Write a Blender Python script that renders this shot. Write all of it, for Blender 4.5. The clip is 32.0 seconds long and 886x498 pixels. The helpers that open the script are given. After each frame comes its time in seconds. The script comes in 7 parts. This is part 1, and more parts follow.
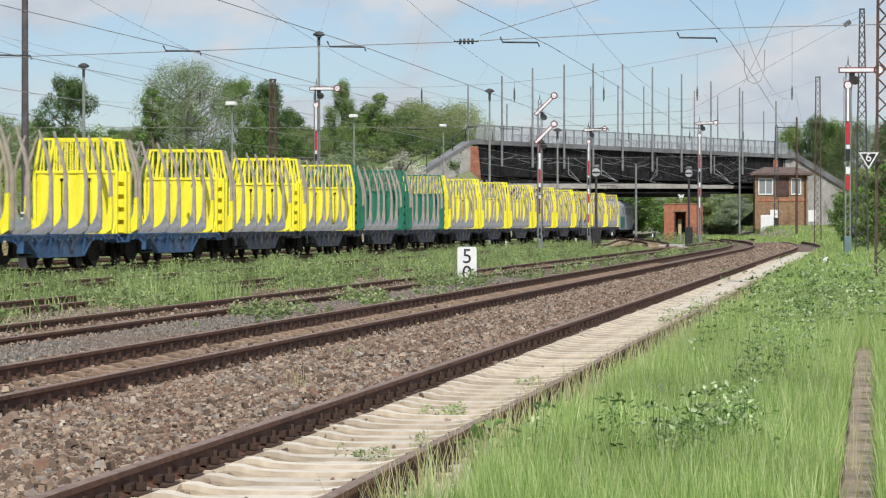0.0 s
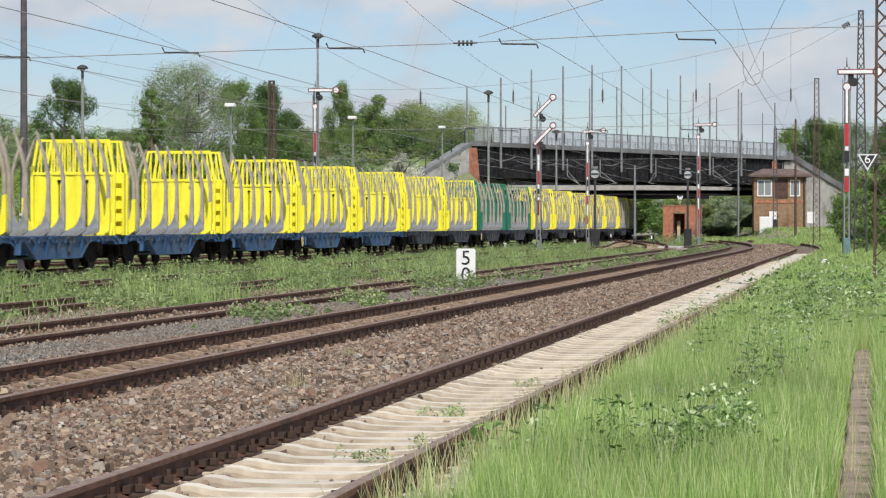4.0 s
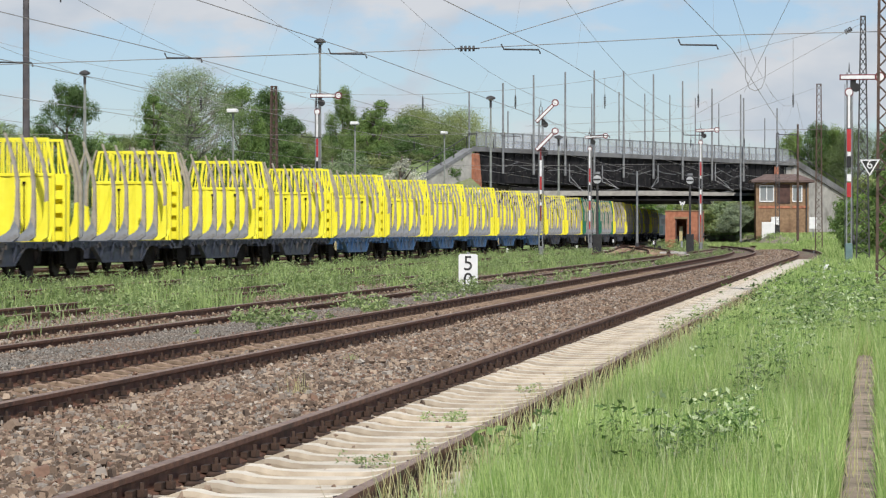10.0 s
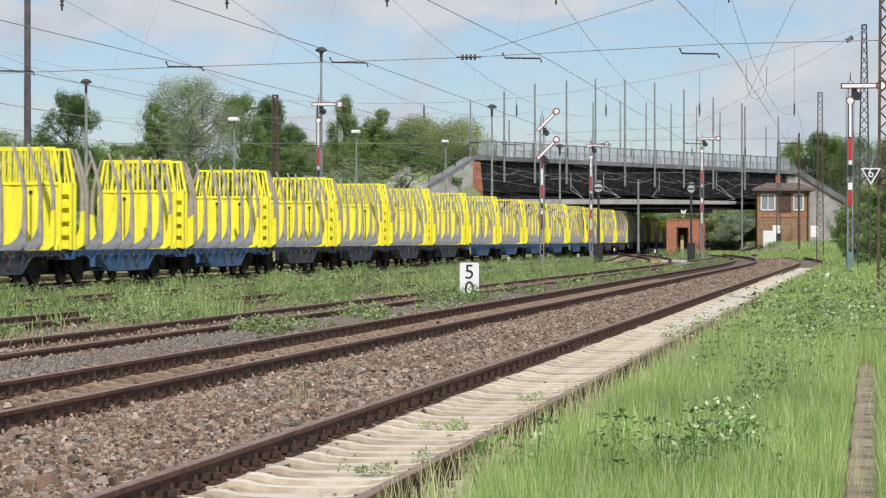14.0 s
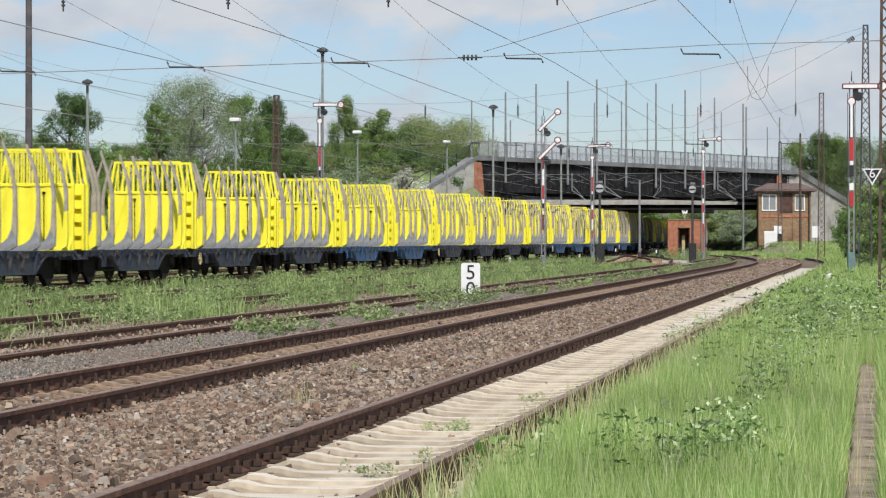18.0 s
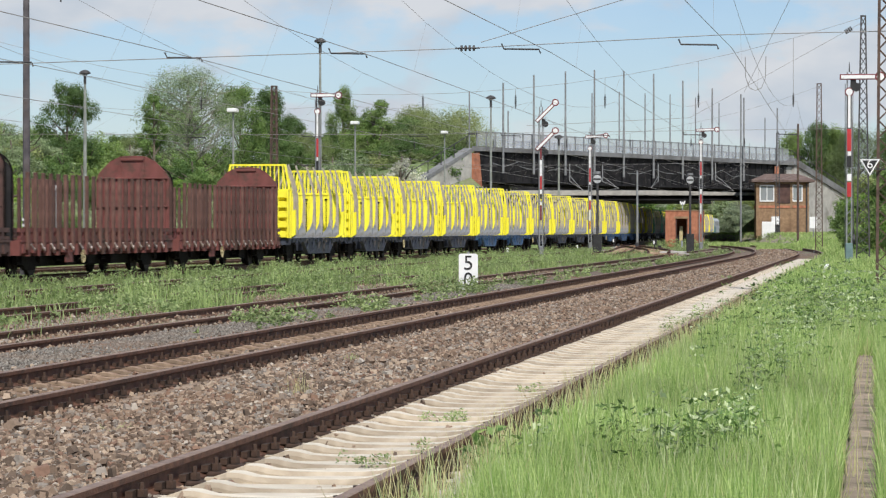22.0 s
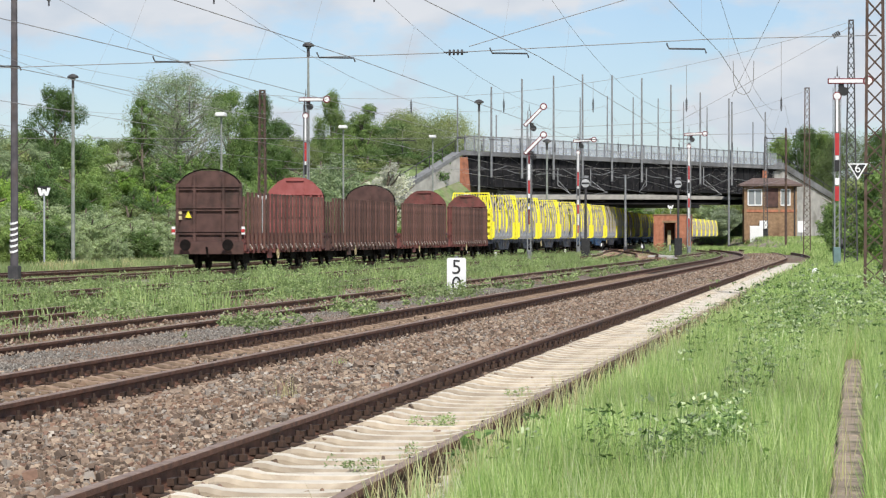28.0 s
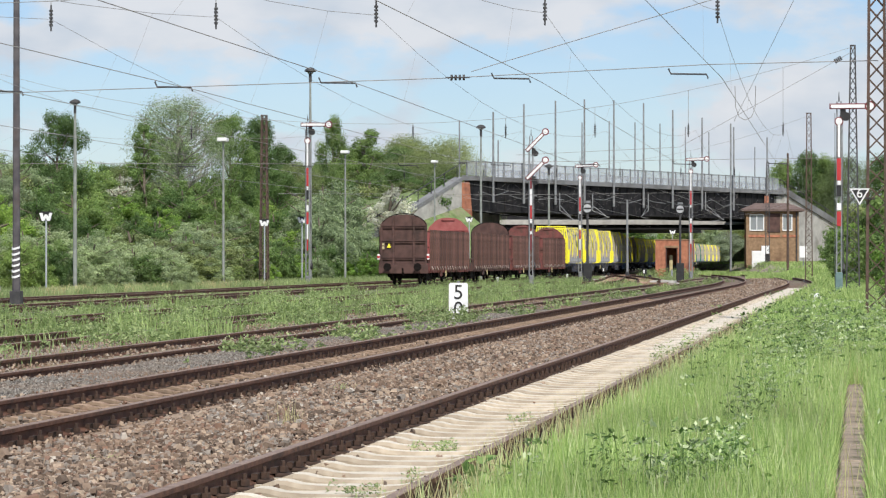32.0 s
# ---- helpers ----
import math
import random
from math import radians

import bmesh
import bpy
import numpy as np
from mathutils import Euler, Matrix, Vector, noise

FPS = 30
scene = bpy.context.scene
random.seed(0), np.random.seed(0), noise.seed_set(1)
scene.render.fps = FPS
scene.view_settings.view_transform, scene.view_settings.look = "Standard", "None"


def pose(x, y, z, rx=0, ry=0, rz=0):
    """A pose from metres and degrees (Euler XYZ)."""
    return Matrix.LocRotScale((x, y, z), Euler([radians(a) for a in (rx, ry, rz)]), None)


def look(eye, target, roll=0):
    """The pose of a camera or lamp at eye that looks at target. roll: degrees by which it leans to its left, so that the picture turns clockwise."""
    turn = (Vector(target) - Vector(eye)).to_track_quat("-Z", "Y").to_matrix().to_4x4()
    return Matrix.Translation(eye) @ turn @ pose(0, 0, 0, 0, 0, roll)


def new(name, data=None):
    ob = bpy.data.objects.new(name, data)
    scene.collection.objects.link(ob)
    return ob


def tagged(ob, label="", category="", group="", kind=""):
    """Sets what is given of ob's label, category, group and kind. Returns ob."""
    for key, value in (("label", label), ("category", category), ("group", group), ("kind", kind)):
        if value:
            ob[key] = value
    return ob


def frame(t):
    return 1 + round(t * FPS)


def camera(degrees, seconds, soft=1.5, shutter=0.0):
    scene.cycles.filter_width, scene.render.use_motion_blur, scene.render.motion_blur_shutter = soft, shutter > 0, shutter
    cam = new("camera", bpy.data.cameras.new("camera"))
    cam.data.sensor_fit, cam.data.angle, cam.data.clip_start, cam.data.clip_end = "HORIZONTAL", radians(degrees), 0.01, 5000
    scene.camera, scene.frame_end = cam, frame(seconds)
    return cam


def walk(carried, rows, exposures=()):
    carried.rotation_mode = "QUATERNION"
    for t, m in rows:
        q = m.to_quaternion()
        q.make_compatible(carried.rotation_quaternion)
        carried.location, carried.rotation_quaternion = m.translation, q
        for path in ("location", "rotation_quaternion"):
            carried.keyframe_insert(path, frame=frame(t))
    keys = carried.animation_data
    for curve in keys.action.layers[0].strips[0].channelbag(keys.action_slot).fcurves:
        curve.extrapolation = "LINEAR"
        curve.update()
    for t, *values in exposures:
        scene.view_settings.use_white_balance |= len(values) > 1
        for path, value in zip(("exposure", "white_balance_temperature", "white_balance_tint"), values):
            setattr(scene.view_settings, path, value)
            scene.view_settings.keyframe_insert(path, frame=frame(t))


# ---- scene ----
# World: y runs along the straight tracks, x to the right of them, z up from the ballast. The camera turns on its spot.
ROWS = [
    (0, 89.484, 8.598), (0.5, 89.427, 8.567), (1, 89.395, 8.566), (1.5, 89.413, 8.543), (2, 89.429, 8.548),
    (2.5, 89.444, 8.556), (3, 89.471, 8.569), (3.5, 89.499, 8.569), (5.5, 89.572, 8.605), (6, 89.601, 8.607),
    (6.5, 89.607, 8.620), (7, 89.625, 8.621), (7.5, 89.625, 8.621), (8, 89.629, 8.624), (8.5, 89.626, 8.646),
    (9, 89.634, 8.639), (9.5, 89.623, 8.636), (10, 89.628, 8.620), (10.5, 89.658, 8.620), (11, 89.702, 8.627),
    (11.5, 89.742, 8.630), (12, 89.761, 8.635), (12.5, 89.790, 8.635), (13, 89.799, 8.636), (13.5, 89.811, 8.635),
    (14, 89.802, 8.645), (14.5, 89.808, 8.654), (16.5, 89.815, 8.658), (17, 89.825, 8.670), (17.5, 89.818, 8.671),
    (18, 89.811, 8.671), (18.5, 89.799, 8.671), (19, 89.799, 8.668), (19.5, 89.790, 8.655), (20, 89.771, 8.658),
    (20.5, 89.727, 8.651), (21, 89.689, 8.639), (21.5, 89.658, 8.640), (22, 89.621, 8.624), (22.5, 89.592, 8.632),
    (23, 89.587, 8.618), (23.5, 89.568, 8.604), (24, 89.559, 8.605), (24.5, 89.528, 8.602), (25, 89.531, 8.602),
    (25.5, 89.512, 8.532), (27.5, 89.656, 8.389), (28, 89.705, 8.384), (28.5, 89.793, 8.372), (29, 89.884, 8.358),
    (29.5, 89.972, 8.391), (30, 90.032, 8.379), (30.5, 90.102, 8.396), (31, 90.149, 8.407), (31.5, 90.202, 8.409),
    (32, 90.214, 8.423),
]

cam = camera(17.82, 32.0, soft=1.25, shutter=0.5)
walk(cam, [(t, pose(0, 0, 1.605, rx, 0, rz)) for t, rx, rz in ROWS],
     exposures=((0, -0.03), (18, -0.04), (22, 0.0), (25, 0.11), (28, 0.14), (32, 0.13)))

# ---- world and sun ----
SUN_DIR = Vector((0.30, -0.83, 0.95)).normalized()


def make_world():
    w = bpy.data.worlds.new("sky")
    scene.world = w
    w.use_nodes = True
    nt = w.node_tree
    nt.nodes.clear()
    out = nt.nodes.new("ShaderNodeOutputWorld")
    bg = nt.nodes.new("ShaderNodeBackground")
    sky = nt.nodes.new("ShaderNodeTexSky")
    sky.sky_type = "NISHITA"
    sky.sun_disc = False
    sky.sun_elevation = math.asin(SUN_DIR.z)
    sky.sun_rotation = math.atan2(SUN_DIR.x, SUN_DIR.y)
    sky.air_density, sky.dust_density, sky.ozone_density = 1.0, 0.3, 4.0
    tc = nt.nodes.new("ShaderNodeTexCoord")
    mp = nt.nodes.new("ShaderNodeMapping")
    mp.inputs["Scale"].default_value = (1.0, 1.0, 2.1)
    mp.inputs["Location"].default_value = (0.31, 0.12, 0.4)
    n1 = nt.nodes.new("ShaderNodeTexNoise")
    n1.inputs["Scale"].default_value = 11.0
    n1.inputs["Detail"].default_value = 7.0
    n1.inputs["Roughness"].default_value = 0.55
    ramp = nt.nodes.new("ShaderNodeValToRGB")
    ramp.color_ramp.elements[0].position = 0.45
    ramp.color_ramp.elements[0].color = (0.12, 0.12, 0.12, 1)
    ramp.color_ramp.elements[1].position = 0.54
    ramp.color_ramp.elements[1].color = (0.95, 0.95, 0.95, 1)
    n2 = nt.nodes.new("ShaderNodeTexNoise")
    n2.inputs["Scale"].default_value = 26.0
    n2.inputs["Detail"].default_value = 4.0
    shade = nt.nodes.new("ShaderNodeValToRGB")
    shade.color_ramp.elements[0].position = 0.35
    shade.color_ramp.elements[0].color = (5.3, 5.9, 6.7, 1)
    shade.color_ramp.elements[1].position = 0.62
    shade.color_ramp.elements[1].color = (6.8, 7.0, 7.4, 1)
    mix = nt.nodes.new("ShaderNodeMixRGB")
    bg.inputs["Strength"].default_value = 0.1
    ln = nt.links.new
    ln(tc.outputs["Generated"], mp.inputs["Vector"])
    ln(mp.outputs["Vector"], n1.inputs["Vector"])
    ln(mp.outputs["Vector"], n2.inputs["Vector"])
    ln(n1.outputs["Fac"], ramp.inputs["Fac"])
    ln(n2.outputs["Fac"], shade.inputs["Fac"])
    ln(ramp.outputs["Color"], mix.inputs["Fac"])
    tint = nt.nodes.new("ShaderNodeMixRGB")
    tint.blend_type = "MULTIPLY"
    tint.inputs["Fac"].default_value = 1.0
    tint.inputs["Color2"].default_value = (0.86, 0.92, 1.06, 1)
    ln(sky.outputs["Color"], tint.inputs["Color1"])
    ln(tint.outputs["Color"], mix.inputs["Color1"])
    ln(shade.outputs["Color"], mix.inputs["Color2"])
    ln(mix.outputs["Color"], bg.inputs["Color"])
    ln(bg.outputs["Background"], out.inputs["Surface"])


make_world()
sun = new("sun", bpy.data.lights.new("sun", "SUN"))
sun.data.energy, sun.data.angle, sun.data.color = 4.3, radians(0.6), (1.0, 0.95, 0.87)
sun.matrix_basis = look((0, 0, 60), Vector((0, 0, 60)) - SUN_DIR)

# ---- materials ----


def surf(name, c1, c2, scale=6.0, rough=0.7, metal=0.0, bump=0.25, stain=None, stain_scale=0.8, stain_at=0.58, vary=0.0, island=0.0, fine=60.0):
    """A painted or natural surface: two tones, fine grain, larger stains, and a tone that varies from piece to piece."""
    m = bpy.data.materials.new(name)
    m.use_nodes = True
    nt = m.node_tree
    p = nt.nodes["Principled BSDF"]
    ln = nt.links.new
    tc = nt.nodes.new("ShaderNodeTexCoord")
    a = nt.nodes.new("ShaderNodeTexNoise")
    a.inputs["Scale"].default_value = scale
    a.inputs["Detail"].default_value = 6
    ln(tc.outputs["Object"], a.inputs["Vector"])
    r = nt.nodes.new("ShaderNodeValToRGB")
    r.color_ramp.elements[0].position, r.color_ramp.elements[1].position = 0.33, 0.67
    r.color_ramp.elements[0].color, r.color_ramp.elements[1].color = (*c1, 1), (*c2, 1)
    ln(a.outputs["Fac"], r.inputs["Fac"])
    col = r.outputs["Color"]
    if stain:
        b = nt.nodes.new("ShaderNodeTexNoise")
        b.inputs["Scale"].default_value = stain_scale
        b.inputs["Detail"].default_value = 8
        b.inputs["Roughness"].default_value = 0.65
        ln(tc.outputs["Object"], b.inputs["Vector"])
        f = nt.nodes.new("ShaderNodeValToRGB")
        f.color_ramp.elements[0].position, f.color_ramp.elements[1].position = stain_at - 0.06, stain_at + 0.08
        ln(b.outputs["Fac"], f.inputs["Fac"])
        x = nt.nodes.new("ShaderNodeMixRGB")
        x.inputs["Color2"].default_value = (*stain, 1)
        ln(f.outputs["Color"], x.inputs["Fac"])
        ln(col, x.inputs["Color1"])
        col = x.outputs["Color"]
    if vary or island:
        h = nt.nodes.new("ShaderNodeHueSaturation")
        mr = nt.nodes.new("ShaderNodeMapRange")
        amount = vary or island
        mr.inputs["To Min"].default_value, mr.inputs["To Max"].default_value = 1 - amount, 1 + amount
        if vary:
            ln(nt.nodes.new("ShaderNodeObjectInfo").outputs["Random"], mr.inputs["Value"])
        else:
            ln(nt.nodes.new("ShaderNodeNewGeometry").outputs["Random Per Island"], mr.inputs["Value"])
        ln(mr.outputs["Result"], h.inputs["Value"])
        ln(col, h.inputs["Color"])
        col = h.outputs["Color"]
    ln(col, p.inputs["Base Color"])
    p.inputs["Roughness"].default_value, p.inputs["Metallic"].default_value = rough, metal
    g = nt.nodes.new("ShaderNodeTexNoise")
    g.inputs["Scale"].default_value = fine
    g.inputs["Detail"].default_value = 4
    ln(tc.outputs["Object"], g.inputs["Vector"])
    bp = nt.nodes.new("ShaderNodeBump")
    bp.inputs["Strength"].default_value, bp.inputs["Distance"].default_value = bump, 0.02
    ln(g.outputs["Fac"], bp.inputs["Height"])
    ln(bp.outputs["Normal"], p.inputs["Normal"])
    return m


def leaf_mat(name, dark, light, rough=0.6, glow=0.45, plant_vary=0.0, tone_scale=0.35, tone=0.38):
    """Leaves: tone by leaf, with some light passing through."""
    m = bpy.data.materials.new(name)
    m.use_nodes = True
    nt = m.node_tree
    ln = nt.links.new
    p = nt.nodes["Principled BSDF"]
    out = nt.nodes["Material Output"]
    geo = nt.nodes.new("ShaderNodeNewGeometry")
    r = nt.nodes.new("ShaderNodeValToRGB")
    r.color_ramp.elements[0].color, r.color_ramp.elements[1].color = (*dark, 1), (*light, 1)
    ln(geo.outputs["Random Per Island"], r.inputs["Fac"])
    tc = nt.nodes.new("ShaderNodeTexCoord")
    n = nt.nodes.new("ShaderNodeTexNoise")
    n.inputs["Scale"].default_value = tone_scale
    ln(tc.outputs["Object"], n.inputs["Vector"])
    mr = nt.nodes.new("ShaderNodeMapRange")
    mr.inputs["From Min"].default_value, mr.inputs["From Max"].default_value = 0.3, 0.7
    mr.inputs["To Min"].default_value, mr.inputs["To Max"].default_value = 1 - tone, 1 + tone
    ln(n.outputs["Fac"], mr.inputs["Value"])
    h = nt.nodes.new("ShaderNodeHueSaturation")
    each = nt.nodes.new("ShaderNodeObjectInfo")
    own = nt.nodes.new("ShaderNodeMapRange")
    own.inputs["To Min"].default_value, own.inputs["To Max"].default_value = 1 - plant_vary, 1 + plant_vary
    ln(each.outputs["Random"], own.inputs["Value"])
    both = nt.nodes.new("ShaderNodeMath")
    both.operation = "MULTIPLY"
    ln(mr.outputs["Result"], both.inputs[0])
    ln(own.outputs["Result"], both.inputs[1])
    ln(both.outputs["Value"], h.inputs["Value"])
    hue = nt.nodes.new("ShaderNodeMapRange")
    hue.inputs["To Min"].default_value, hue.inputs["To Max"].default_value = 0.5 + 0.05 * plant_vary, 0.5 - 0.05 * plant_vary
    ln(each.outputs["Random"], hue.inputs["Value"])
    ln(hue.outputs["Result"], h.inputs["Hue"])
    ln(r.outputs["Color"], h.inputs["Color"])
    ln(h.outputs["Color"], p.inputs["Base Color"])
    p.inputs["Roughness"].default_value = rough
    t = nt.nodes.new("ShaderNodeBsdfTranslucent")
    ln(h.outputs["Color"], t.inputs["Color"])
    mx = nt.nodes.new("ShaderNodeMixShader")
    mx.inputs["Fac"].default_value = glow
    ln(p.outputs["BSDF"], mx.inputs[1])
    ln(t.outputs["BSDF"], mx.inputs[2])
    ln(mx.outputs["Shader"], out.inputs["Surface"])
    return m


def glass_mat(name):
    m = bpy.data.materials.new(name)
    m.use_nodes = True
    p = m.node_tree.nodes["Principled BSDF"]
    p.inputs["Base Color"].default_value = (0.55, 0.62, 0.66, 1)
    p.inputs["Roughness"].default_value = 0.08
    p.inputs["Transmission Weight"].default_value = 0.6
    return m


YELLOW = surf("yellow_paint", (0.86, 0.765, 0.035), (0.92, 0.85, 0.06), 2.0, 0.45, bump=0.1, stain=(0.55, 0.42, 0.05), stain_scale=1.3, stain_at=0.72)
GREENP = surf("green_paint", (0.012, 0.135, 0.083), (0.022, 0.19, 0.12), 2.0, 0.5, bump=0.1, stain=(0.05, 0.09, 0.06), stain_scale=1.2, stain_at=0.66)
BUNKG = surf("blue_grey_bunk_paint", (0.22, 0.235, 0.26), (0.34, 0.36, 0.39), 4.0, 0.55, 0.1, 0.15, stain=(0.20, 0.19, 0.18), stain_scale=2.0, stain_at=0.60)
STAKE = surf("galvanised_steel", (0.30, 0.262, 0.215), (0.44, 0.39, 0.325), 5.0, 0.55, 0.12, 0.15, stain=(0.27, 0.21, 0.17), stain_scale=2.0, stain_at=0.62)
BLUE = surf("blue_paint", (0.018, 0.058, 0.15), (0.06, 0.145, 0.29), 1.6, 0.5, bump=0.15, stain=(0.08, 0.09, 0.11), stain_scale=1.0, stain_at=0.6)
SLATE = surf("dark_blue_paint", (0.014, 0.018, 0.031), (0.050, 0.060, 0.090), 3.0, 0.6, bump=0.15, stain=(0.12, 0.10, 0.08), stain_scale=1.0, stain_at=0.62)
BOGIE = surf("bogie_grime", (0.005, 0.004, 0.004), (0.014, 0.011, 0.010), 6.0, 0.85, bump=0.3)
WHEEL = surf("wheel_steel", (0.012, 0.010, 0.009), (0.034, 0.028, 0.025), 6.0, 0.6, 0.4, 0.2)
REDB = surf("oxide_red_paint", (0.130, 0.040, 0.034), (0.195, 0.063, 0.055), 2.2, 0.75, bump=0.25, stain=(0.075, 0.04, 0.03), stain_scale=0.9, stain_at=0.55)
REDL = surf("bright_red_paint", (0.27, 0.068, 0.062), (0.34, 0.105, 0.098), 2.2, 0.7, bump=0.2, stain=(0.17, 0.045, 0.035), stain_scale=0.9, stain_at=0.62)
BROWN = surf("dark_brown_paint", (0.060, 0.030, 0.025), (0.105, 0.054, 0.046), 2.2, 0.8, bump=0.25, stain=(0.035, 0.022, 0.018), stain_scale=0.8, stain_at=0.58)
STAKEB = surf("brown_stake", (0.075, 0.037, 0.029), (0.135, 0.068, 0.054), 4.0, 0.8, bump=0.3, vary=0.35)
RUST = surf("rail_rust", (0.068, 0.030, 0.019), (0.155, 0.072, 0.044), 7.0, 0.8, 0.1, 0.3, stain=(0.035, 0.02, 0.014), stain_scale=2.0, stain_at=0.6)
CLIP = surf("grimy_clip_iron", (0.030, 0.018, 0.013), (0.075, 0.042, 0.028), 9.0, 0.85, 0.1, 0.3)
RAILTOP = surf("rail_head_steel", (0.185, 0.125, 0.097), (0.30, 0.215, 0.17), 9.0, 0.6, 0.15, 0.1)
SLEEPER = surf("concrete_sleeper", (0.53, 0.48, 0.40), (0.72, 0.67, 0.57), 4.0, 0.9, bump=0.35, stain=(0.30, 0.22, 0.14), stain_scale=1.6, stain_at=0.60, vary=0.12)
SLEEPER_SIDE = surf("dark_sleeper_side", (0.30, 0.245, 0.18), (0.46, 0.39, 0.30), 6.0, 0.95, bump=0.4, vary=0.2)
SIDE2 = surf("dark_brown_sleeper_side", (0.11, 0.075, 0.05), (0.22, 0.155, 0.105), 6.0, 0.95, bump=0.4, vary=0.2)
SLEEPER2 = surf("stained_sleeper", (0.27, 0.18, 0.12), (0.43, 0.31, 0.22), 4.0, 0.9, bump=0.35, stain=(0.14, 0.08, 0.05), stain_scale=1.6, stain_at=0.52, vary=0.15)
SAND = surf("pale_sand", (0.51, 0.46, 0.38), (0.68, 0.62, 0.53), 2.5, 0.95, bump=0.5, stain=(0.36, 0.30, 0.22), stain_scale=1.1, stain_at=0.62, fine=35)
BALLAST = surf("ballast_bed", (0.07, 0.054, 0.042), (0.21, 0.165, 0.128), 9.0, 0.95, bump=1.0, stain=(0.20, 0.11, 0.06), stain_scale=0.35, stain_at=0.56, fine=26)
EARTH = surf("weedy_earth", (0.17, 0.145, 0.11), (0.34, 0.30, 0.24), 1.6, 0.95, bump=0.9, stain=(0.15, 0.19, 0.07), stain_scale=0.45, stain_at=0.53, fine=16)
TURF = surf("grassy_bank", (0.09, 0.135, 0.045), (0.19, 0.25, 0.10), 2.2, 0.95, bump=1.0, stain=(0.20, 0.20, 0.12), stain_scale=0.4, stain_at=0.60, fine=14)
CONC = surf("concrete", (0.34, 0.33, 0.31), (0.47, 0.46, 0.43), 1.5, 0.9, bump=0.3, stain=(0.22, 0.21, 0.19), stain_scale=0.35, stain_at=0.58)
CONCD = surf("weathered_concrete", (0.15, 0.155, 0.165), (0.23, 0.235, 0.24), 1.0, 0.9, bump=0.3, stain=(0.12, 0.12, 0.12), stain_scale=0.3, stain_at=0.56)
KERB = surf("mossy_kerb", (0.24, 0.19, 0.15), (0.36, 0.29, 0.235), 8.0, 0.95, bump=0.6, stain=(0.09, 0.085, 0.05), stain_scale=2.5, stain_at=0.58, vary=0.15)
# Soot of the bridge girders; also painted shade on one wagon board.
SOOT_SHADE = surf("soot_and_shade_black", (0.012, 0.012, 0.014), (0.035, 0.034, 0.036), 1.2, 0.8, bump=0.2, stain=(0.06, 0.055, 0.05), stain_scale=0.5, stain_at=0.66)
GREYG = surf("greenish_grey_steel", (0.20, 0.22, 0.20), (0.31, 0.33, 0.31), 3.0, 0.7, 0.1, 0.1, stain=(0.14, 0.14, 0.11), stain_scale=0.8, stain_at=0.58)
POLEW = surf("weathered_pole_steel", (0.06, 0.055, 0.062), (0.115, 0.105, 0.112), 3.0, 0.7, 0.1, 0.15, stain=(0.10, 0.07, 0.055), stain_scale=0.6, stain_at=0.58)
GREY = surf("grey_steel", (0.19, 0.20, 0.21), (0.30, 0.31, 0.32), 3.0, 0.6, 0.3, 0.1)
LGREY = surf("pale_fence_steel", (0.33, 0.36, 0.39), (0.45, 0.48, 0.51), 3.0, 0.6, 0.1, 0.1)
DARK = surf("dark_steel", (0.035, 0.035, 0.04), (0.075, 0.072, 0.072), 4.0, 0.6, 0.2, 0.15)
MASTR = surf("rusty_mast", (0.065, 0.042, 0.033), (0.13, 0.085, 0.066), 5.0, 0.85, 0.1, 0.3, stain=(0.06, 0.045, 0.04), stain_scale=1.2, stain_at=0.58)
for grime in (BOGIE, WHEEL, SOOT_SHADE):
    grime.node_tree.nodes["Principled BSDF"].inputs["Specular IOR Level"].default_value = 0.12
WHITE = surf("white_enamel", (0.74, 0.75, 0.76), (0.82, 0.82, 0.82), 4.0, 0.4, bump=0.05)
ARMRED = surf("faded_signal_red", (0.13, 0.02, 0.028), (0.20, 0.035, 0.042), 4.0, 0.6, bump=0.05)
DISCW = surf("greyed_enamel", (0.36, 0.38, 0.40), (0.50, 0.51, 0.52), 4.0, 0.5, bump=0.1)
REDS = surf("signal_red", (0.40, 0.025, 0.028), (0.50, 0.04, 0.042), 4.0, 0.5, bump=0.05)
BLACK = surf("black_enamel", (0.012, 0.012, 0.013), (0.03, 0.03, 0.03), 4.0, 0.5, bump=0.05)
TEAL = surf("teal_paint", (0.03, 0.15, 0.15), (0.05, 0.20, 0.195), 3.0, 0.45, bump=0.1)
BRICKO = surf("ochre_brick", (0.20, 0.125, 0.072), (0.32, 0.21, 0.125), 3.0, 0.9, bump=0.5, stain=(0.17, 0.10, 0.06), stain_scale=0.5, stain_at=0.6, fine=20)
BRICKR = surf("orange_brick", (0.33, 0.125, 0.07), (0.47, 0.20, 0.12), 3.0, 0.9, bump=0.5, stain=(0.20, 0.085, 0.055), stain_scale=0.6, stain_at=0.58, fine=20)
ROOFT = surf("roof_sheeting", (0.10, 0.068, 0.06), (0.17, 0.12, 0.105), 3.0, 0.8, bump=0.3)
BARK = surf("bark", (0.10, 0.08, 0.06), (0.19, 0.16, 0.125), 5.0, 0.95, bump=0.6)
PALEBARK = surf("pale_bark", (0.28, 0.26, 0.23), (0.40, 0.37, 0.33), 5.0, 0.95, bump=0.4)
MESHWIRE = bpy.data.materials.new("wire_mesh")
MESHWIRE.use_nodes = True
MESHWIRE.node_tree.nodes["Principled BSDF"].inputs["Base Color"].default_value = (0.46, 0.49, 0.53, 1)
MESHWIRE.node_tree.nodes["Principled BSDF"].inputs["Alpha"].default_value = 0.34
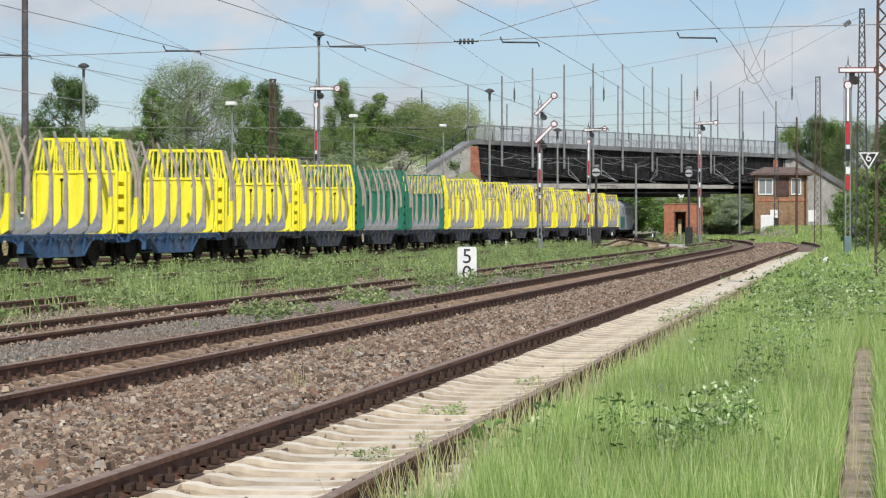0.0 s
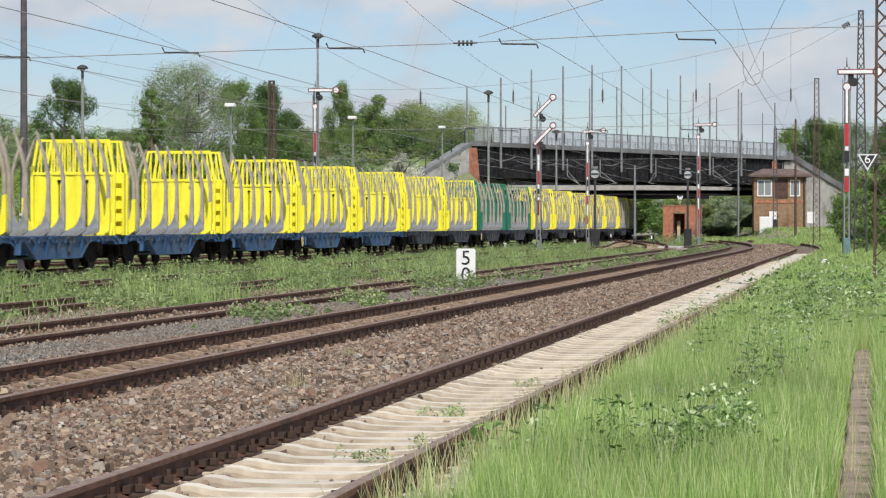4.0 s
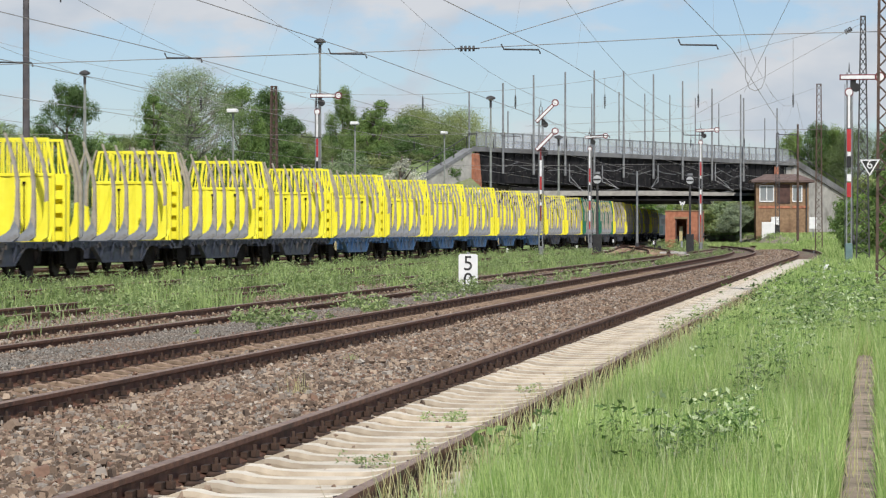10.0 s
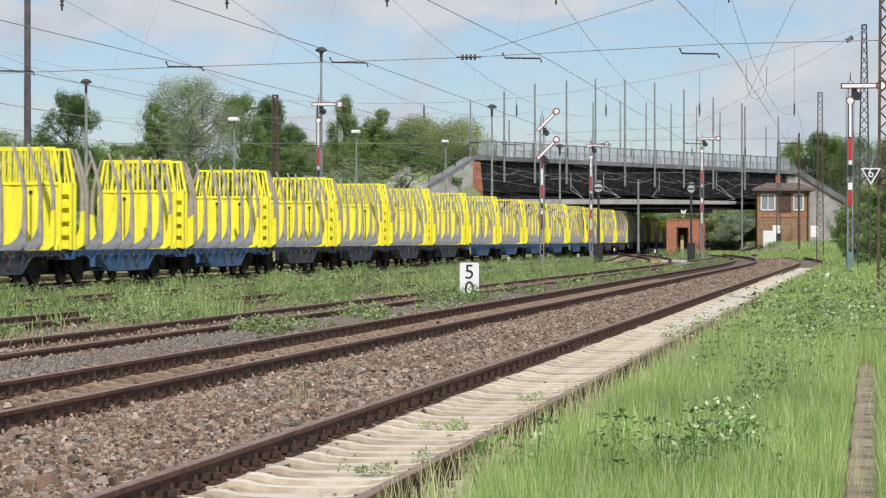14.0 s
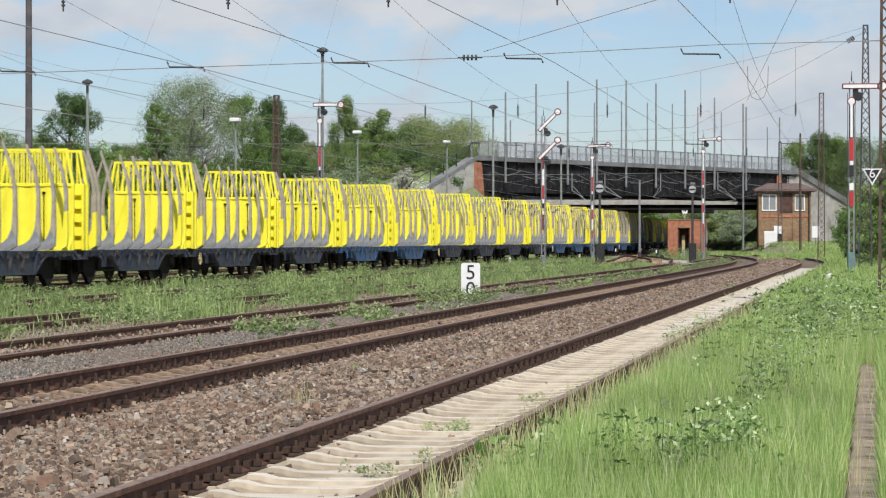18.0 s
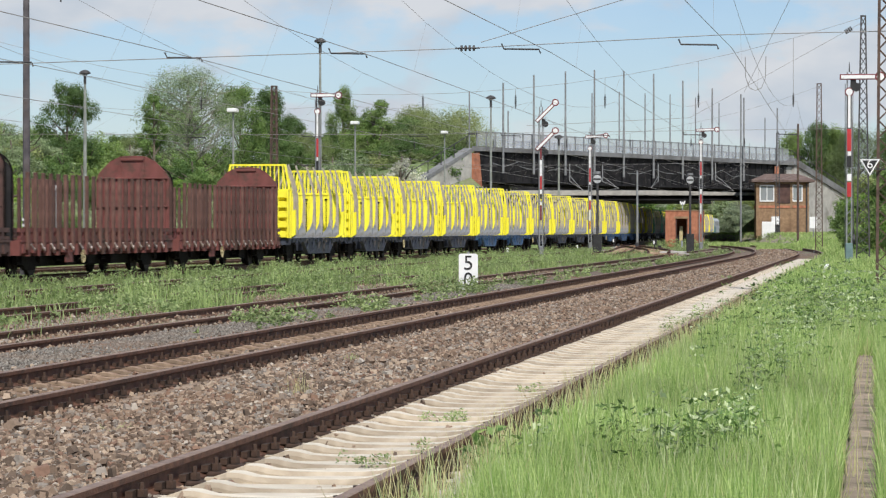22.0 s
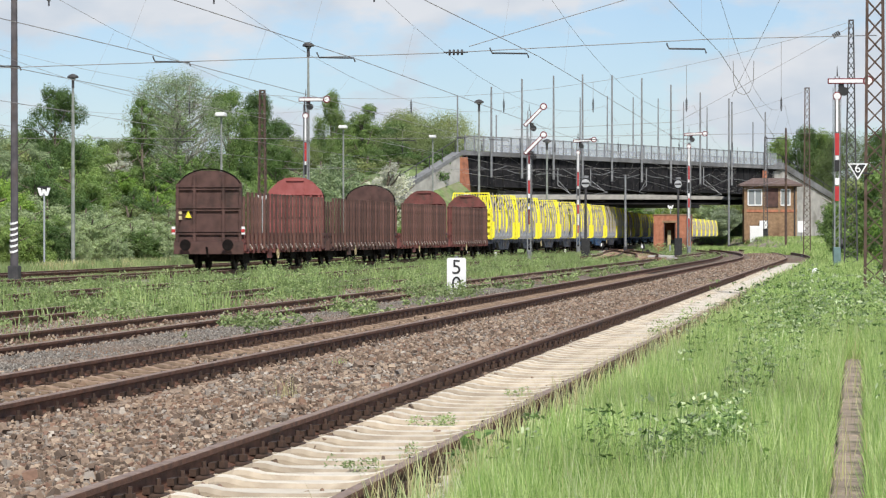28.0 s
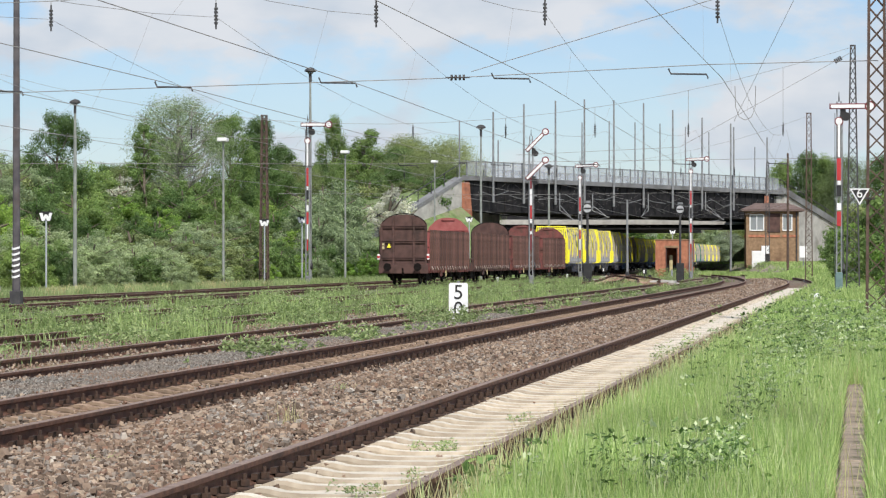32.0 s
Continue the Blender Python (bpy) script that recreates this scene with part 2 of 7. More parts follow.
TAN = surf("faded_cream_paint", (0.50, 0.42, 0.22), (0.62, 0.54, 0.32), 4.0, 0.6, bump=0.1)
def stone_mat(name, tones, rough=0.92):
    """Crushed stone: each stone takes one of several tones, with grain and dust."""
    m = bpy.data.materials.new(name)
    m.use_nodes = True
    nt = m.node_tree
    ln = nt.links.new
    p = nt.nodes["Principled BSDF"]
    r = nt.nodes.new("ShaderNodeValToRGB")
    r.color_ramp.interpolation = "CONSTANT"
    at = 0.0
    for k, (share, c) in enumerate(tones):
        e = r.color_ramp.elements[k] if k < 2 else r.color_ramp.elements.new(0.99)
        e.position, e.color = at, (*c, 1)
        at += share
    ln(nt.nodes.new("ShaderNodeNewGeometry").outputs["Random Per Island"], r.inputs["Fac"])
    tc = nt.nodes.new("ShaderNodeTexCoord")
    n = nt.nodes.new("ShaderNodeTexNoise")
    n.inputs["Scale"].default_value, n.inputs["Detail"].default_value = 0.45, 6
    ln(tc.outputs["Object"], n.inputs["Vector"])
    dust = nt.nodes.new("ShaderNodeValToRGB")
    dust.color_ramp.elements[0].position, dust.color_ramp.elements[1].position = 0.45, 0.68
    ln(n.outputs["Fac"], dust.inputs["Fac"])
    half = nt.nodes.new("ShaderNodeMath")
    half.operation, half.inputs[1].default_value = "MULTIPLY", 0.35
    ln(dust.outputs["Color"], half.inputs[0])
    x = nt.nodes.new("ShaderNodeMixRGB")
    x.inputs["Color2"].default_value = (0.24, 0.145, 0.09, 1)
    ln(half.outputs["Value"], x.inputs["Fac"])
    ln(r.outputs["Color"], x.inputs["Color1"])
    g = nt.nodes.new("ShaderNodeTexNoise")
    g.inputs["Scale"].default_value, g.inputs["Detail"].default_value = 45, 4
    ln(tc.outputs["Object"], g.inputs["Vector"])
    mr = nt.nodes.new("ShaderNodeMapRange")
    mr.inputs["To Min"].default_value, mr.inputs["To Max"].default_value = 0.65, 1.35
    ln(g.outputs["Fac"], mr.inputs["Value"])
    h = nt.nodes.new("ShaderNodeHueSaturation")
    ln(mr.outputs["Result"], h.inputs["Value"])
    ln(x.outputs["Color"], h.inputs["Color"])
    ln(h.outputs["Color"], p.inputs["Base Color"])
    p.inputs["Roughness"].default_value = rough
    return m


STONE = stone_mat("ballast_stone", ((0.26, (0.107, 0.077, 0.057)), (0.29, (0.232, 0.168, 0.123)), (0.20, (0.37, 0.285, 0.212)), (0.15, (0.255, 0.222, 0.19)), (0.07, (0.20, 0.12, 0.085)), (0.04, (0.43, 0.385, 0.33))))
GRAVEL = stone_mat("grey_gravel", ((0.3, (0.15, 0.135, 0.118)), (0.45, (0.215, 0.20, 0.178)), (0.25, (0.30, 0.28, 0.25))))
GLASS = glass_mat("window_glass")
GRASSL = leaf_mat("fresh_grass", (0.17, 0.31, 0.06), (0.58, 0.71, 0.28), 0.6, 0.42, tone=0.16)
PALEG = leaf_mat("pale_grass_stalks", (0.40, 0.50, 0.20), (0.68, 0.74, 0.42), 0.6, 0.45)
GRASSY = leaf_mat("yard_grass_blades", (0.18, 0.28, 0.08), (0.44, 0.55, 0.22), 0.6, 0.4)
STRAW = leaf_mat("grass_straw", (0.40, 0.36, 0.16), (0.62, 0.58, 0.34), 0.7, 0.3)
WEEDL = leaf_mat("weed_leaves", (0.165, 0.25, 0.08), (0.41, 0.49, 0.225), 0.6, 0.4)
NETTLE = leaf_mat("nettle_leaves", (0.07, 0.15, 0.035), (0.34, 0.47, 0.16), 0.6, 0.35)
NETTLE2 = leaf_mat("pale_nettle_leaves", (0.10, 0.18, 0.06), (0.62, 0.70, 0.42), 0.55, 0.35)
LEAF_MID = leaf_mat("mid_green_leaves", (0.112, 0.20, 0.050), (0.25, 0.36, 0.112), plant_vary=0.35, tone_scale=0.9)
LEAF_DEEP = leaf_mat("deep_green_leaves", (0.088, 0.162, 0.046), (0.195, 0.295, 0.095), plant_vary=0.3, tone_scale=0.9)
LEAF_FRESH = leaf_mat("fresh_green_leaves", (0.16, 0.30, 0.045), (0.34, 0.49, 0.11), plant_vary=0.3, tone_scale=0.9)
# Leaf colour paled to paint in the haze of distance.
LEAF_HAZE = leaf_mat("hazy_far_leaves", (0.17, 0.22, 0.13), (0.46, 0.53, 0.35), 0.6, 0.45)
LEAF_GREY = leaf_mat("grey_green_leaves", (0.235, 0.31, 0.15), (0.42, 0.51, 0.29), plant_vary=0.25, tone_scale=0.9)
LEAF_OLIVE = leaf_mat("olive_leaves", (0.165, 0.22, 0.078), (0.29, 0.35, 0.14), plant_vary=0.3, tone_scale=0.9)
BLOSSOM = leaf_mat("white_blossom", (0.50, 0.52, 0.38), (0.78, 0.78, 0.68))

# ---- mesh tools ----


class Geo:
    """Collects corners and faces for one mesh."""

    def __init__(self):
        self.v, self.f = [], []

    def add(self, pts, faces):
        k = len(self.v)
        self.v.extend(tuple(p) for p in pts)
        self.f.extend(tuple(k + i for i in f) for f in faces)
        return self

    def box(self, x0, x1, y0, y1, z0, z1, bev=0.0):
        if bev <= 0:
            p = [(x, y, z) for z in (z0, z1) for y in (y0, y1) for x in (x0, x1)]
            return self.add(p, [(0, 2, 3, 1), (4, 5, 7, 6), (0, 1, 5, 4), (2, 6, 7, 3), (0, 4, 6, 2), (1, 3, 7, 5)])
        b = bev
        rings = []
        for z, k in ((z0, b), (z0 + b, 0), (z1 - b, 0), (z1, b)):
            rings.append([(x0 + k, y0 + k + b, z), (x0 + k + b, y0 + k, z), (x1 - k - b, y0 + k, z), (x1 - k, y0 + k + b, z),
                          (x1 - k, y1 - k - b, z), (x1 - k - b, y1 - k, z), (x0 + k + b, y1 - k, z), (x0 + k, y1 - k - b, z)])
        return self.loft(rings)

    def loft(self, rings, caps=True):
        n = len(rings[0])
        pts = [p for r in rings for p in r]
        fs = []
        for j in range(len(rings) - 1):
            for i in range(n):
                fs.append((j * n + i, j * n + (i + 1) % n, (j + 1) * n + (i + 1) % n, (j + 1) * n + i))
        if caps:
            fs.append(tuple(reversed(range(n))))
            fs.append(tuple((len(rings) - 1) * n + i for i in range(n)))
        return self.add(pts, fs)

    def bar(self, p, q, w, d=None, up=(0, 0, 1)):
        """A square bar from p to q, w wide and d deep."""
        p, q = Vector(p), Vector(q)
        d = w if d is None else d
        a = (q - p).normalized()
        u = Vector(up)
        if abs(a.dot(u)) > 0.98:
            u = Vector((0, 1, 0))
        s = a.cross(u).normalized()
        t = s.cross(a).normalized()
        ring = lambda c: [c + s * (w / 2 * i) + t * (d / 2 * j) for i, j in ((-1, -1), (1, -1), (1, 1), (-1, 1))]
        return self.loft([ring(p), ring(q)])

    def tube(self, pts, r, n=6, r1=None):
        pts = [Vector(p) for p in pts]
        rings = []
        for i, c in enumerate(pts):
            a = (pts[min(i + 1, len(pts) - 1)] - pts[max(i - 1, 0)]).normalized()
            u = Vector((0, 0, 1)) if abs(a.z) < 0.95 else Vector((0, 1, 0))
            s = a.cross(u).normalized()
            t = s.cross(a)
            rr = r if r1 is None else r + (r1 - r) * i / (len(pts) - 1)
            rings.append([c + (s * math.cos(2 * math.pi * k / n) + t * math.sin(2 * math.pi * k / n)) * rr for k in range(n)])
        return self.loft(rings)

    def disc(self, c, axis, r, thick, n=16):
        c, a = Vector(c), Vector(axis).normalized()
        return self.tube([c - a * thick / 2, c + a * thick / 2], r, n)

    def slab(self, poly, axis, a, b):
        """A flat polygon pushed through from a to b along an axis (0 x, 1 y, 2 z)."""
        def put(p, k):
            q = list(p)
            q.insert(axis, k)
            return tuple(q)
        return self.loft([[put(p, a) for p in poly], [put(p, b) for p in poly]])

    def mesh(self, name, material):
        me = bpy.data.meshes.new(name)
        me.from_pydata(self.v, [], self.f)
        bm = bmesh.new()
        bm.from_mesh(me)
        bmesh.ops.recalc_face_normals(bm, faces=bm.faces)
        bm.to_mesh(me)
        bm.free()
        me.materials.append(material)
        return me


def part(name, geo, material, parent, label=""):
    """One mesh object under a thing or a part. geo: a Geo, or a mesh to share."""
    me = geo if isinstance(geo, bpy.types.Mesh) else geo.mesh(name, material)
    ob = new(name, me)
    ob.parent = parent
    if label:
        tagged(ob, label)
    return ob


def thing(name, m, label, category, group="", kind=""):
    ob = new(name)
    ob.empty_display_size = 0.3
    ob.matrix_basis = m
    return tagged(ob, label, category, group, kind)


def solo(name, geo, material, m, label, category="", group="", kind=""):
    ob = new(name, geo if isinstance(geo, bpy.types.Mesh) else geo.mesh(name, material))
    ob.matrix_basis = m
    return tagged(ob, label, category, group, kind)


def raw_mesh(name, verts, quads, material):
    """A large mesh from arrays, as quads."""
    me = bpy.data.meshes.new(name)
    verts = np.asarray(verts, dtype=np.float32).reshape(-1, 3)
    quads = np.asarray(quads, dtype=np.int32).reshape(-1, 4)
    me.vertices.add(len(verts))
    me.vertices.foreach_set("co", verts.ravel())
    me.loops.add(quads.size)
    me.loops.foreach_set("vertex_index", quads.ravel())
    me.polygons.add(len(quads))
    me.polygons.foreach_set("loop_start", np.arange(0, quads.size, 4, dtype=np.int32))
    me.update(calc_edges=True)
    me.materials.append(material)
    return me


def smooth(a, b, v):
    t = np.clip((v - a) / (b - a), 0, 1)
    return t * t * (3 - 2 * t)


RNG = np.random.default_rng(7)

# ---- plan: tracks and ground ----
NEAR, SECOND, THIRD, FOURTH, FIFTH, TRAIN, SEVENTH = -3.58, -7.95, -12.3, -16.5, -20.9, -26.0, -31.6
BEND_Y, BEND_R = 160.0, 900.0


def slue(y):
    """How far the freight track has swung to its left at y: a gentle S past the bridge."""
    t = min(1.0, max(0.0, (y - 285.0) / 90.0))
    return 4.2 * t * t * (3 - 2 * t)



def bend(y):
    """How far the two nearest tracks have swung to their left at y."""
    return np.maximum(0.0, y - BEND_Y) ** 2 / (2 * BEND_R)


def ground_z(x, y):
    bank = 3.6 * smooth(-36, -58, x) * smooth(60, 120, y) + 5.0 * smooth(-58, -120, x)
    rise = 1.25 * smooth(235, 290, y) * smooth(-2.2, -0.6, x + bend(y)) * smooth(-24, -20, x)
    right = 0.6 * smooth(8, 40, x)
    under = -0.06 - 0.05 * smooth(-10, -14, x) * smooth(-30, -26, x)
    return under + bank + rise * smooth(700, 500, y) + right


def make_ground():
    xs = np.concatenate([np.linspace(-1500, -140, 14), np.linspace(-120, 24, 97), np.linspace(40, 1500, 16)])
    ys = np.concatenate([np.linspace(-400, -20, 10), np.linspace(-10, 420, 130), np.linspace(450, 3200, 24)])
    gx, gy = np.meshgrid(xs, ys)
    gz = ground_z(gx, gy)
    gz += 0.03 * np.sin(gx * 1.7 + gy * 0.31) * np.cos(gy * 0.23 - gx * 0.4)
    n, m = gx.shape
    idx = np.arange(n * m).reshape(n, m)
    q = np.stack([idx[:-1, :-1], idx[:-1, 1:], idx[1:, 1:], idx[1:, :-1]], -1)
    me = raw_mesh("ground", np.stack([gx, gy, gz], -1), q, EARTH)
    for p in me.polygons:
        p.use_smooth = True
    solo("ground", me, EARTH, Matrix(), "weedy railway yard earth reaching to the horizon", "ground", kind="structure")


make_ground()
YS = list(np.linspace(-20, 160, 46)) + list(np.linspace(166, 330, 28))
BED = ((-11.5, -0.06), (-10.9, -0.02), (-10.2, -0.03), (-9.4, -0.03), (-8.9, -0.015), (-8.6, -0.04), (-7.3, -0.04), (-7.05, 0.0), (-6.4, 0.02), (-5.4, 0.03), (-4.75, 0.015), (-4.42, 0.0), (-4.2, -0.05), (-3.0, -0.05), (-2.78, 0.0), (-2.6, 0.014), (-2.1, 0.0))


def ballast_bed():
    """The stone bed of the two nearest tracks, heaped between them."""
    g = Geo()
    n = len(BED)
    pts = [(x - float(bend(y)), y, z) for y in YS for x, z in BED]
    q = [(j * n + k, j * n + k + 1, (j + 1) * n + k + 1, (j + 1) * n + k) for j in range(len(YS) - 1) for k in range(n - 1)]
    solo("ballast_bed", raw_mesh("ballast_bed", pts, q, BALLAST), BALLAST, Matrix(), "brown crushed stone ballast between the tracks", "ballast", kind="structure")


def sand_fill():
    """Pale sand between the nearest rails: deep under the first sleepers' tops, flush with them further on."""
    ys = list(np.linspace(-8, 160, 163))
    cols = (-0.56, -0.45, -0.2, 0.2, 0.5, 0.68)
    pts = []
    for y in ys:
        level = -0.031 + 0.029 * float(smooth(26, 62, y))
        for k, c in enumerate(cols):
            pts.append((NEAR + c, y, level - (0.03 if k == 0 else 0.0) + 0.006 * math.sin(y * 2.7 + c * 5) + 0.004 * math.sin(y * 6.1 - c * 3)))
    n = len(cols)
    q = [(j * n + k, j * n + k + 1, (j + 1) * n + k + 1, (j + 1) * n + k) for j in range(len(ys) - 1) for k in range(n - 1)]
    solo("sand_fill", raw_mesh("sand_fill", pts, q, SAND), SAND, Matrix(), "pale sand filled between the rails over concrete sleepers", "sand", kind="structure")


def sand_shoulder():
    """Pale sand lying against the outside of the nearest rail."""
    ys = list(np.linspace(-8, 70, 108))
    pts = []
    for y in ys:
        for c, z in ((0.84, 0.004), (0.95, 0.016), (1.12, 0.022), (1.32, 0.012), (1.5, -0.03)):
            pts.append((NEAR + c, y, z + 0.006 * math.sin(y * 2.1 + c * 7) + 0.005 * math.sin(y * 4.7 - c * 3)))
    q = [(j * 5 + k, j * 5 + k + 1, (j + 1) * 5 + k + 1, (j + 1) * 5 + k) for j in range(len(ys) - 1) for k in range(4)]
    solo("sand_shoulder", raw_mesh("sand_shoulder", pts, q, SAND), SAND, Matrix(), "pale sand spilt along the outer side of the rail", "sand", kind="structure")


def dust_edge():
    """Trodden tan dust between the second track and the ballast heap."""
    ys = list(np.linspace(14, 150, 160))
    cols = ((-7.12, -0.02), (-6.95, 0.018), (-6.72, 0.030), (-6.5, 0.030), (-6.35, 0.005))
    pts = [(x + 0.06 * math.sin(y * 1.3) * k / 4 + 0.04 * math.sin(y * 3.7) * k / 4, y, z + 0.006 * math.sin(y * 2.9 + k)) for y in ys for k, (x, z) in enumerate(cols)]
    q = [(j * 5 + k, j * 5 + k + 1, (j + 1) * 5 + k + 1, (j + 1) * 5 + k) for j in range(len(ys) - 1) for k in range(4)]
    solo("dust_edge", raw_mesh("dust_edge", pts, q, DUST), DUST, Matrix(), "trodden tan dust along the edge of the ballast", "dust", kind="structure")


DUST = surf("tan_dust", (0.26, 0.19, 0.135), (0.40, 0.30, 0.22), 5.0, 0.95, bump=0.8, stain=(0.17, 0.115, 0.08), stain_scale=1.4, stain_at=0.54, fine=30)
ballast_bed()
dust_edge()
sand_fill()
sand_shoulder()

# rail profile, foot at z 0, head at 0.165
PROFILE = [(-0.07, 0), (0.07, 0), (0.07, 0.012), (0.012, 0.03), (0.009, 0.11), (0.036, 0.122), (0.036, 0.158), (0.028, 0.165),
           (-0.028, 0.165), (-0.036, 0.158), (-0.036, 0.122), (-0.009, 0.11), (-0.012, 0.03), (-0.07, 0.012)]


def rail_mesh(x, z, ys, curved, head, swing=bend):
    rings = []
    for y in ys:
        off = float(swing(y)) if curved else 0.0
        rings.append([(x - off + px, y, z + pz) for px, pz in PROFILE])
    me = Geo().loft(rings).mesh("rail", RUST)
    me.materials.append(head)
    for p in me.polygons:
        if len(p.vertices) == 4 and p.normal.z > 0.6 and min(me.vertices[v].co.z for v in p.vertices) > z + 0.15:
            p.material_index = 1
    return me


def track(name, x, z, y0, y1, curved, label, swing=bend):
    ob = thing(name, Matrix(), label, "railway track", kind="structure")
    ys = [y0, min(y1, 158)] + ([y for y in np.linspace(166, y1, 20 if y1 < 400 else 60)] if y1 > 166 and curved else ([y1] if y1 > 158 else []))
    for s in (-0.7525, 0.7525):
        part("rail", rail_mesh(x + s, z, ys, curved, RAILTOP, swing), RUST, ob, "rust-brown steel rail with a worn head")
    return ob


track_1 = track("track_1", NEAR, 0.005, -30, 330, True, "rusty railway track on concrete sleepers filled with sand")
track_2 = track("track_2", SECOND, 0.005, -30, 330, True, "rust-brown railway track on stained sleepers in ballast")
track_3 = track("track_3", THIRD, -0.10, -30, 262, False, "rusty siding track half grown over with weeds")
track_4 = track("track_4", FOURTH, -0.13, -30, 285, False, "disused siding track buried in weeds")
track_5 = track("track_5", FIFTH, -0.10, -30, 320, False, "overgrown siding track among green weeds")
track_6 = track("track_6", TRAIN, 0.005, -200, 900, True, "main freight track under the moving train", slue)
track_7 = track("track_7", SEVENTH, -0.02, -30, 420, False, "rusty outer track beside the grassy bank")

# ---- the train ----
UNIT, FIRST = 14.45, 76.98          # length of a timber wagon; rear end of wagon 0 at the start
RED_FRONT = -126.2                  # front end of the leading red wagon at the start
RAIL_Z = 0.17


def wheelset_mesh():
    g = Geo()
    for s in (-0.75, 0.75):
        g.disc((s, 0, 0), (1, 0, 0), 0.46, 0.13, 20)
        g.disc((s * 0.955, 0, 0), (1, 0, 0), 0.485, 0.03, 20)
        g.disc((s * 1.1, 0, 0), (1, 0, 0), 0.17, 0.06, 10)
    g.tube([(-0.95, 0, 0), (0.95, 0, 0)], 0.08, 8)
    return g.mesh("wheelset", WHEEL)


def bogie_frame_mesh():
    g = Geo()
    for s in (-1.0, 1.0):
        g.slab([(-1.42, 0.78), (-1.32, 0.42), (-0.72, 0.40), (-0.5, 0.24), (0.5, 0.24), (0.72, 0.40), (1.32, 0.42), (1.42, 0.78), (0.7, 0.98), (-0.7, 0.98)], 0, s - 0.06, s + 0.06)
        for y in (-0.9, 0.9):
            g.box(s - 0.13, s + 0.13, y - 0.18, y + 0.18, 0.45, 0.80)
            g.tube([(s * 1.04, y - 0.26, 0.5), (s * 1.04, y - 0.26, 0.78)], 0.07, 8)
            g.tube([(s * 1.04, y + 0.26, 0.5), (s * 1.04, y + 0.26, 0.78)], 0.07, 8)
    g.box(-1.0, 1.0, -0.25, 0.25, 0.52, 0.9)
    g.box(-0.6, 0.6, -1.2, 1.2, 0.35, 0.8)
    for y in (-0.35, 0.35):
        g.box(-0.95, 0.95, y * 1.0 - 0.06, y + 0.06, 0.32, 0.46)
    return g.mesh("bogie_frame", BOGIE)


def buffer_mesh():
    g = Geo()
    g.tube([(0, 0.62, 0), (0, 0.25, 0)], 0.11, 10)
    g.tube([(0, 0.28, 0), (0, 0.03, 0)], 0.075, 10)
    g.disc((0, 0.02, 0), (0, 1, 0), 0.23, 0.04, 14)
    return g.mesh("buffer", BOGIE)


WHEELSET, BOGIE_FRAME, BUFFER = wheelset_mesh(), bogie_frame_mesh(), buffer_mesh()


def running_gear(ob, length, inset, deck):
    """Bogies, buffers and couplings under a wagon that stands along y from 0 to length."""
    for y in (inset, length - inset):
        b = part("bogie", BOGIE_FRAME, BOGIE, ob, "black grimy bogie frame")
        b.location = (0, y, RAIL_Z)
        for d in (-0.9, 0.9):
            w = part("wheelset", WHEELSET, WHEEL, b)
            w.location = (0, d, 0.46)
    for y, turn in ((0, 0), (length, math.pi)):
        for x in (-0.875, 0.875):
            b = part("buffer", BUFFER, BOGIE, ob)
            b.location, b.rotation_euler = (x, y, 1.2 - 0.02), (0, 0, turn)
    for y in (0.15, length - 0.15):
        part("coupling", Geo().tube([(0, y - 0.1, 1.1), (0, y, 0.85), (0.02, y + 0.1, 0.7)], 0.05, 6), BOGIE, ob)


def bunk_mesh(material, tall=4.46, lean=0.40, name="bunk", first=0, last=14, thick=1.0, sides=(-1, 1)):
    """A bolster with two stakes: a U with rounded corners, the tips bent in."""
    def profile(s):
        outer = [(0.0, 1.27), (0.75, 1.27), (1.30, 1.30), (1.475, 1.42), (1.49, 1.9), (1.47, 3.1), (1.475 - lean * 0.35, 3.75), (1.47 - lean, tall)]
        inner = [(1.425 - lean, tall - 0.02), (1.475 - lean * 0.35 - 0.08, 3.72), (1.385, 3.1), (1.37, 2.35), (1.335, 1.95), (1.23, 1.66), (1.03, 1.48), (0.7, 1.39), (0.0, 1.37)]
        return [(s * x, z) for x, z in outer], [(s * x, z) for x, z in inner]
    g = Geo()
    for s in sides:
        o, i = profile(s)
        o2 = o[:]
        i2 = list(reversed(i))
        # walls between outer and inner lines, matched by even steps along both
        def along(line, t):
            k = t * (len(line) - 1)
            j = min(int(k), len(line) - 2)
            f = k - j
            return (line[j][0] + (line[j + 1][0] - line[j][0]) * f, line[j][1] + (line[j + 1][1] - line[j][1]) * f)
        rings = []
        for k in range(first, last + 1):
            t = k / 14
            a, b = along(o2, t), along(i2, t)
            wide = (0.07 - 0.035 * t) * thick
            rings.append([(a[0], -wide, a[1]), (a[0], wide, a[1]), (b[0], wide, b[1]), (b[0], -wide, b[1])])
        g.loft(rings)
    return g.mesh(name, material)


def headboard_plate(material):
    """The closed lower plate with its folds and ribs."""
    g = Geo()
    n, w = 18, 1.32
    front = []
    for k in range(n + 1):
        x = -w + 2 * w * k / n
        front.append((x, -0.03 if k % 3 == 1 else 0.0))
    back = [(x, 0.05) for x, y in reversed(front)]
    g.slab(front + back, 2, 1.30, 3.32)
    return g.mesh("plate", material)


def headboard_stiffener(material):
    return Geo().box(-0.04, 0.04, 0.052, 0.13, 1.37, 3.25).mesh("stiffener", material)


def headboard_rail(material, w, z0, z1):
    return Geo().box(-w, w, -0.05, 0.12, z0, z1, 0.008).mesh("rail", material)


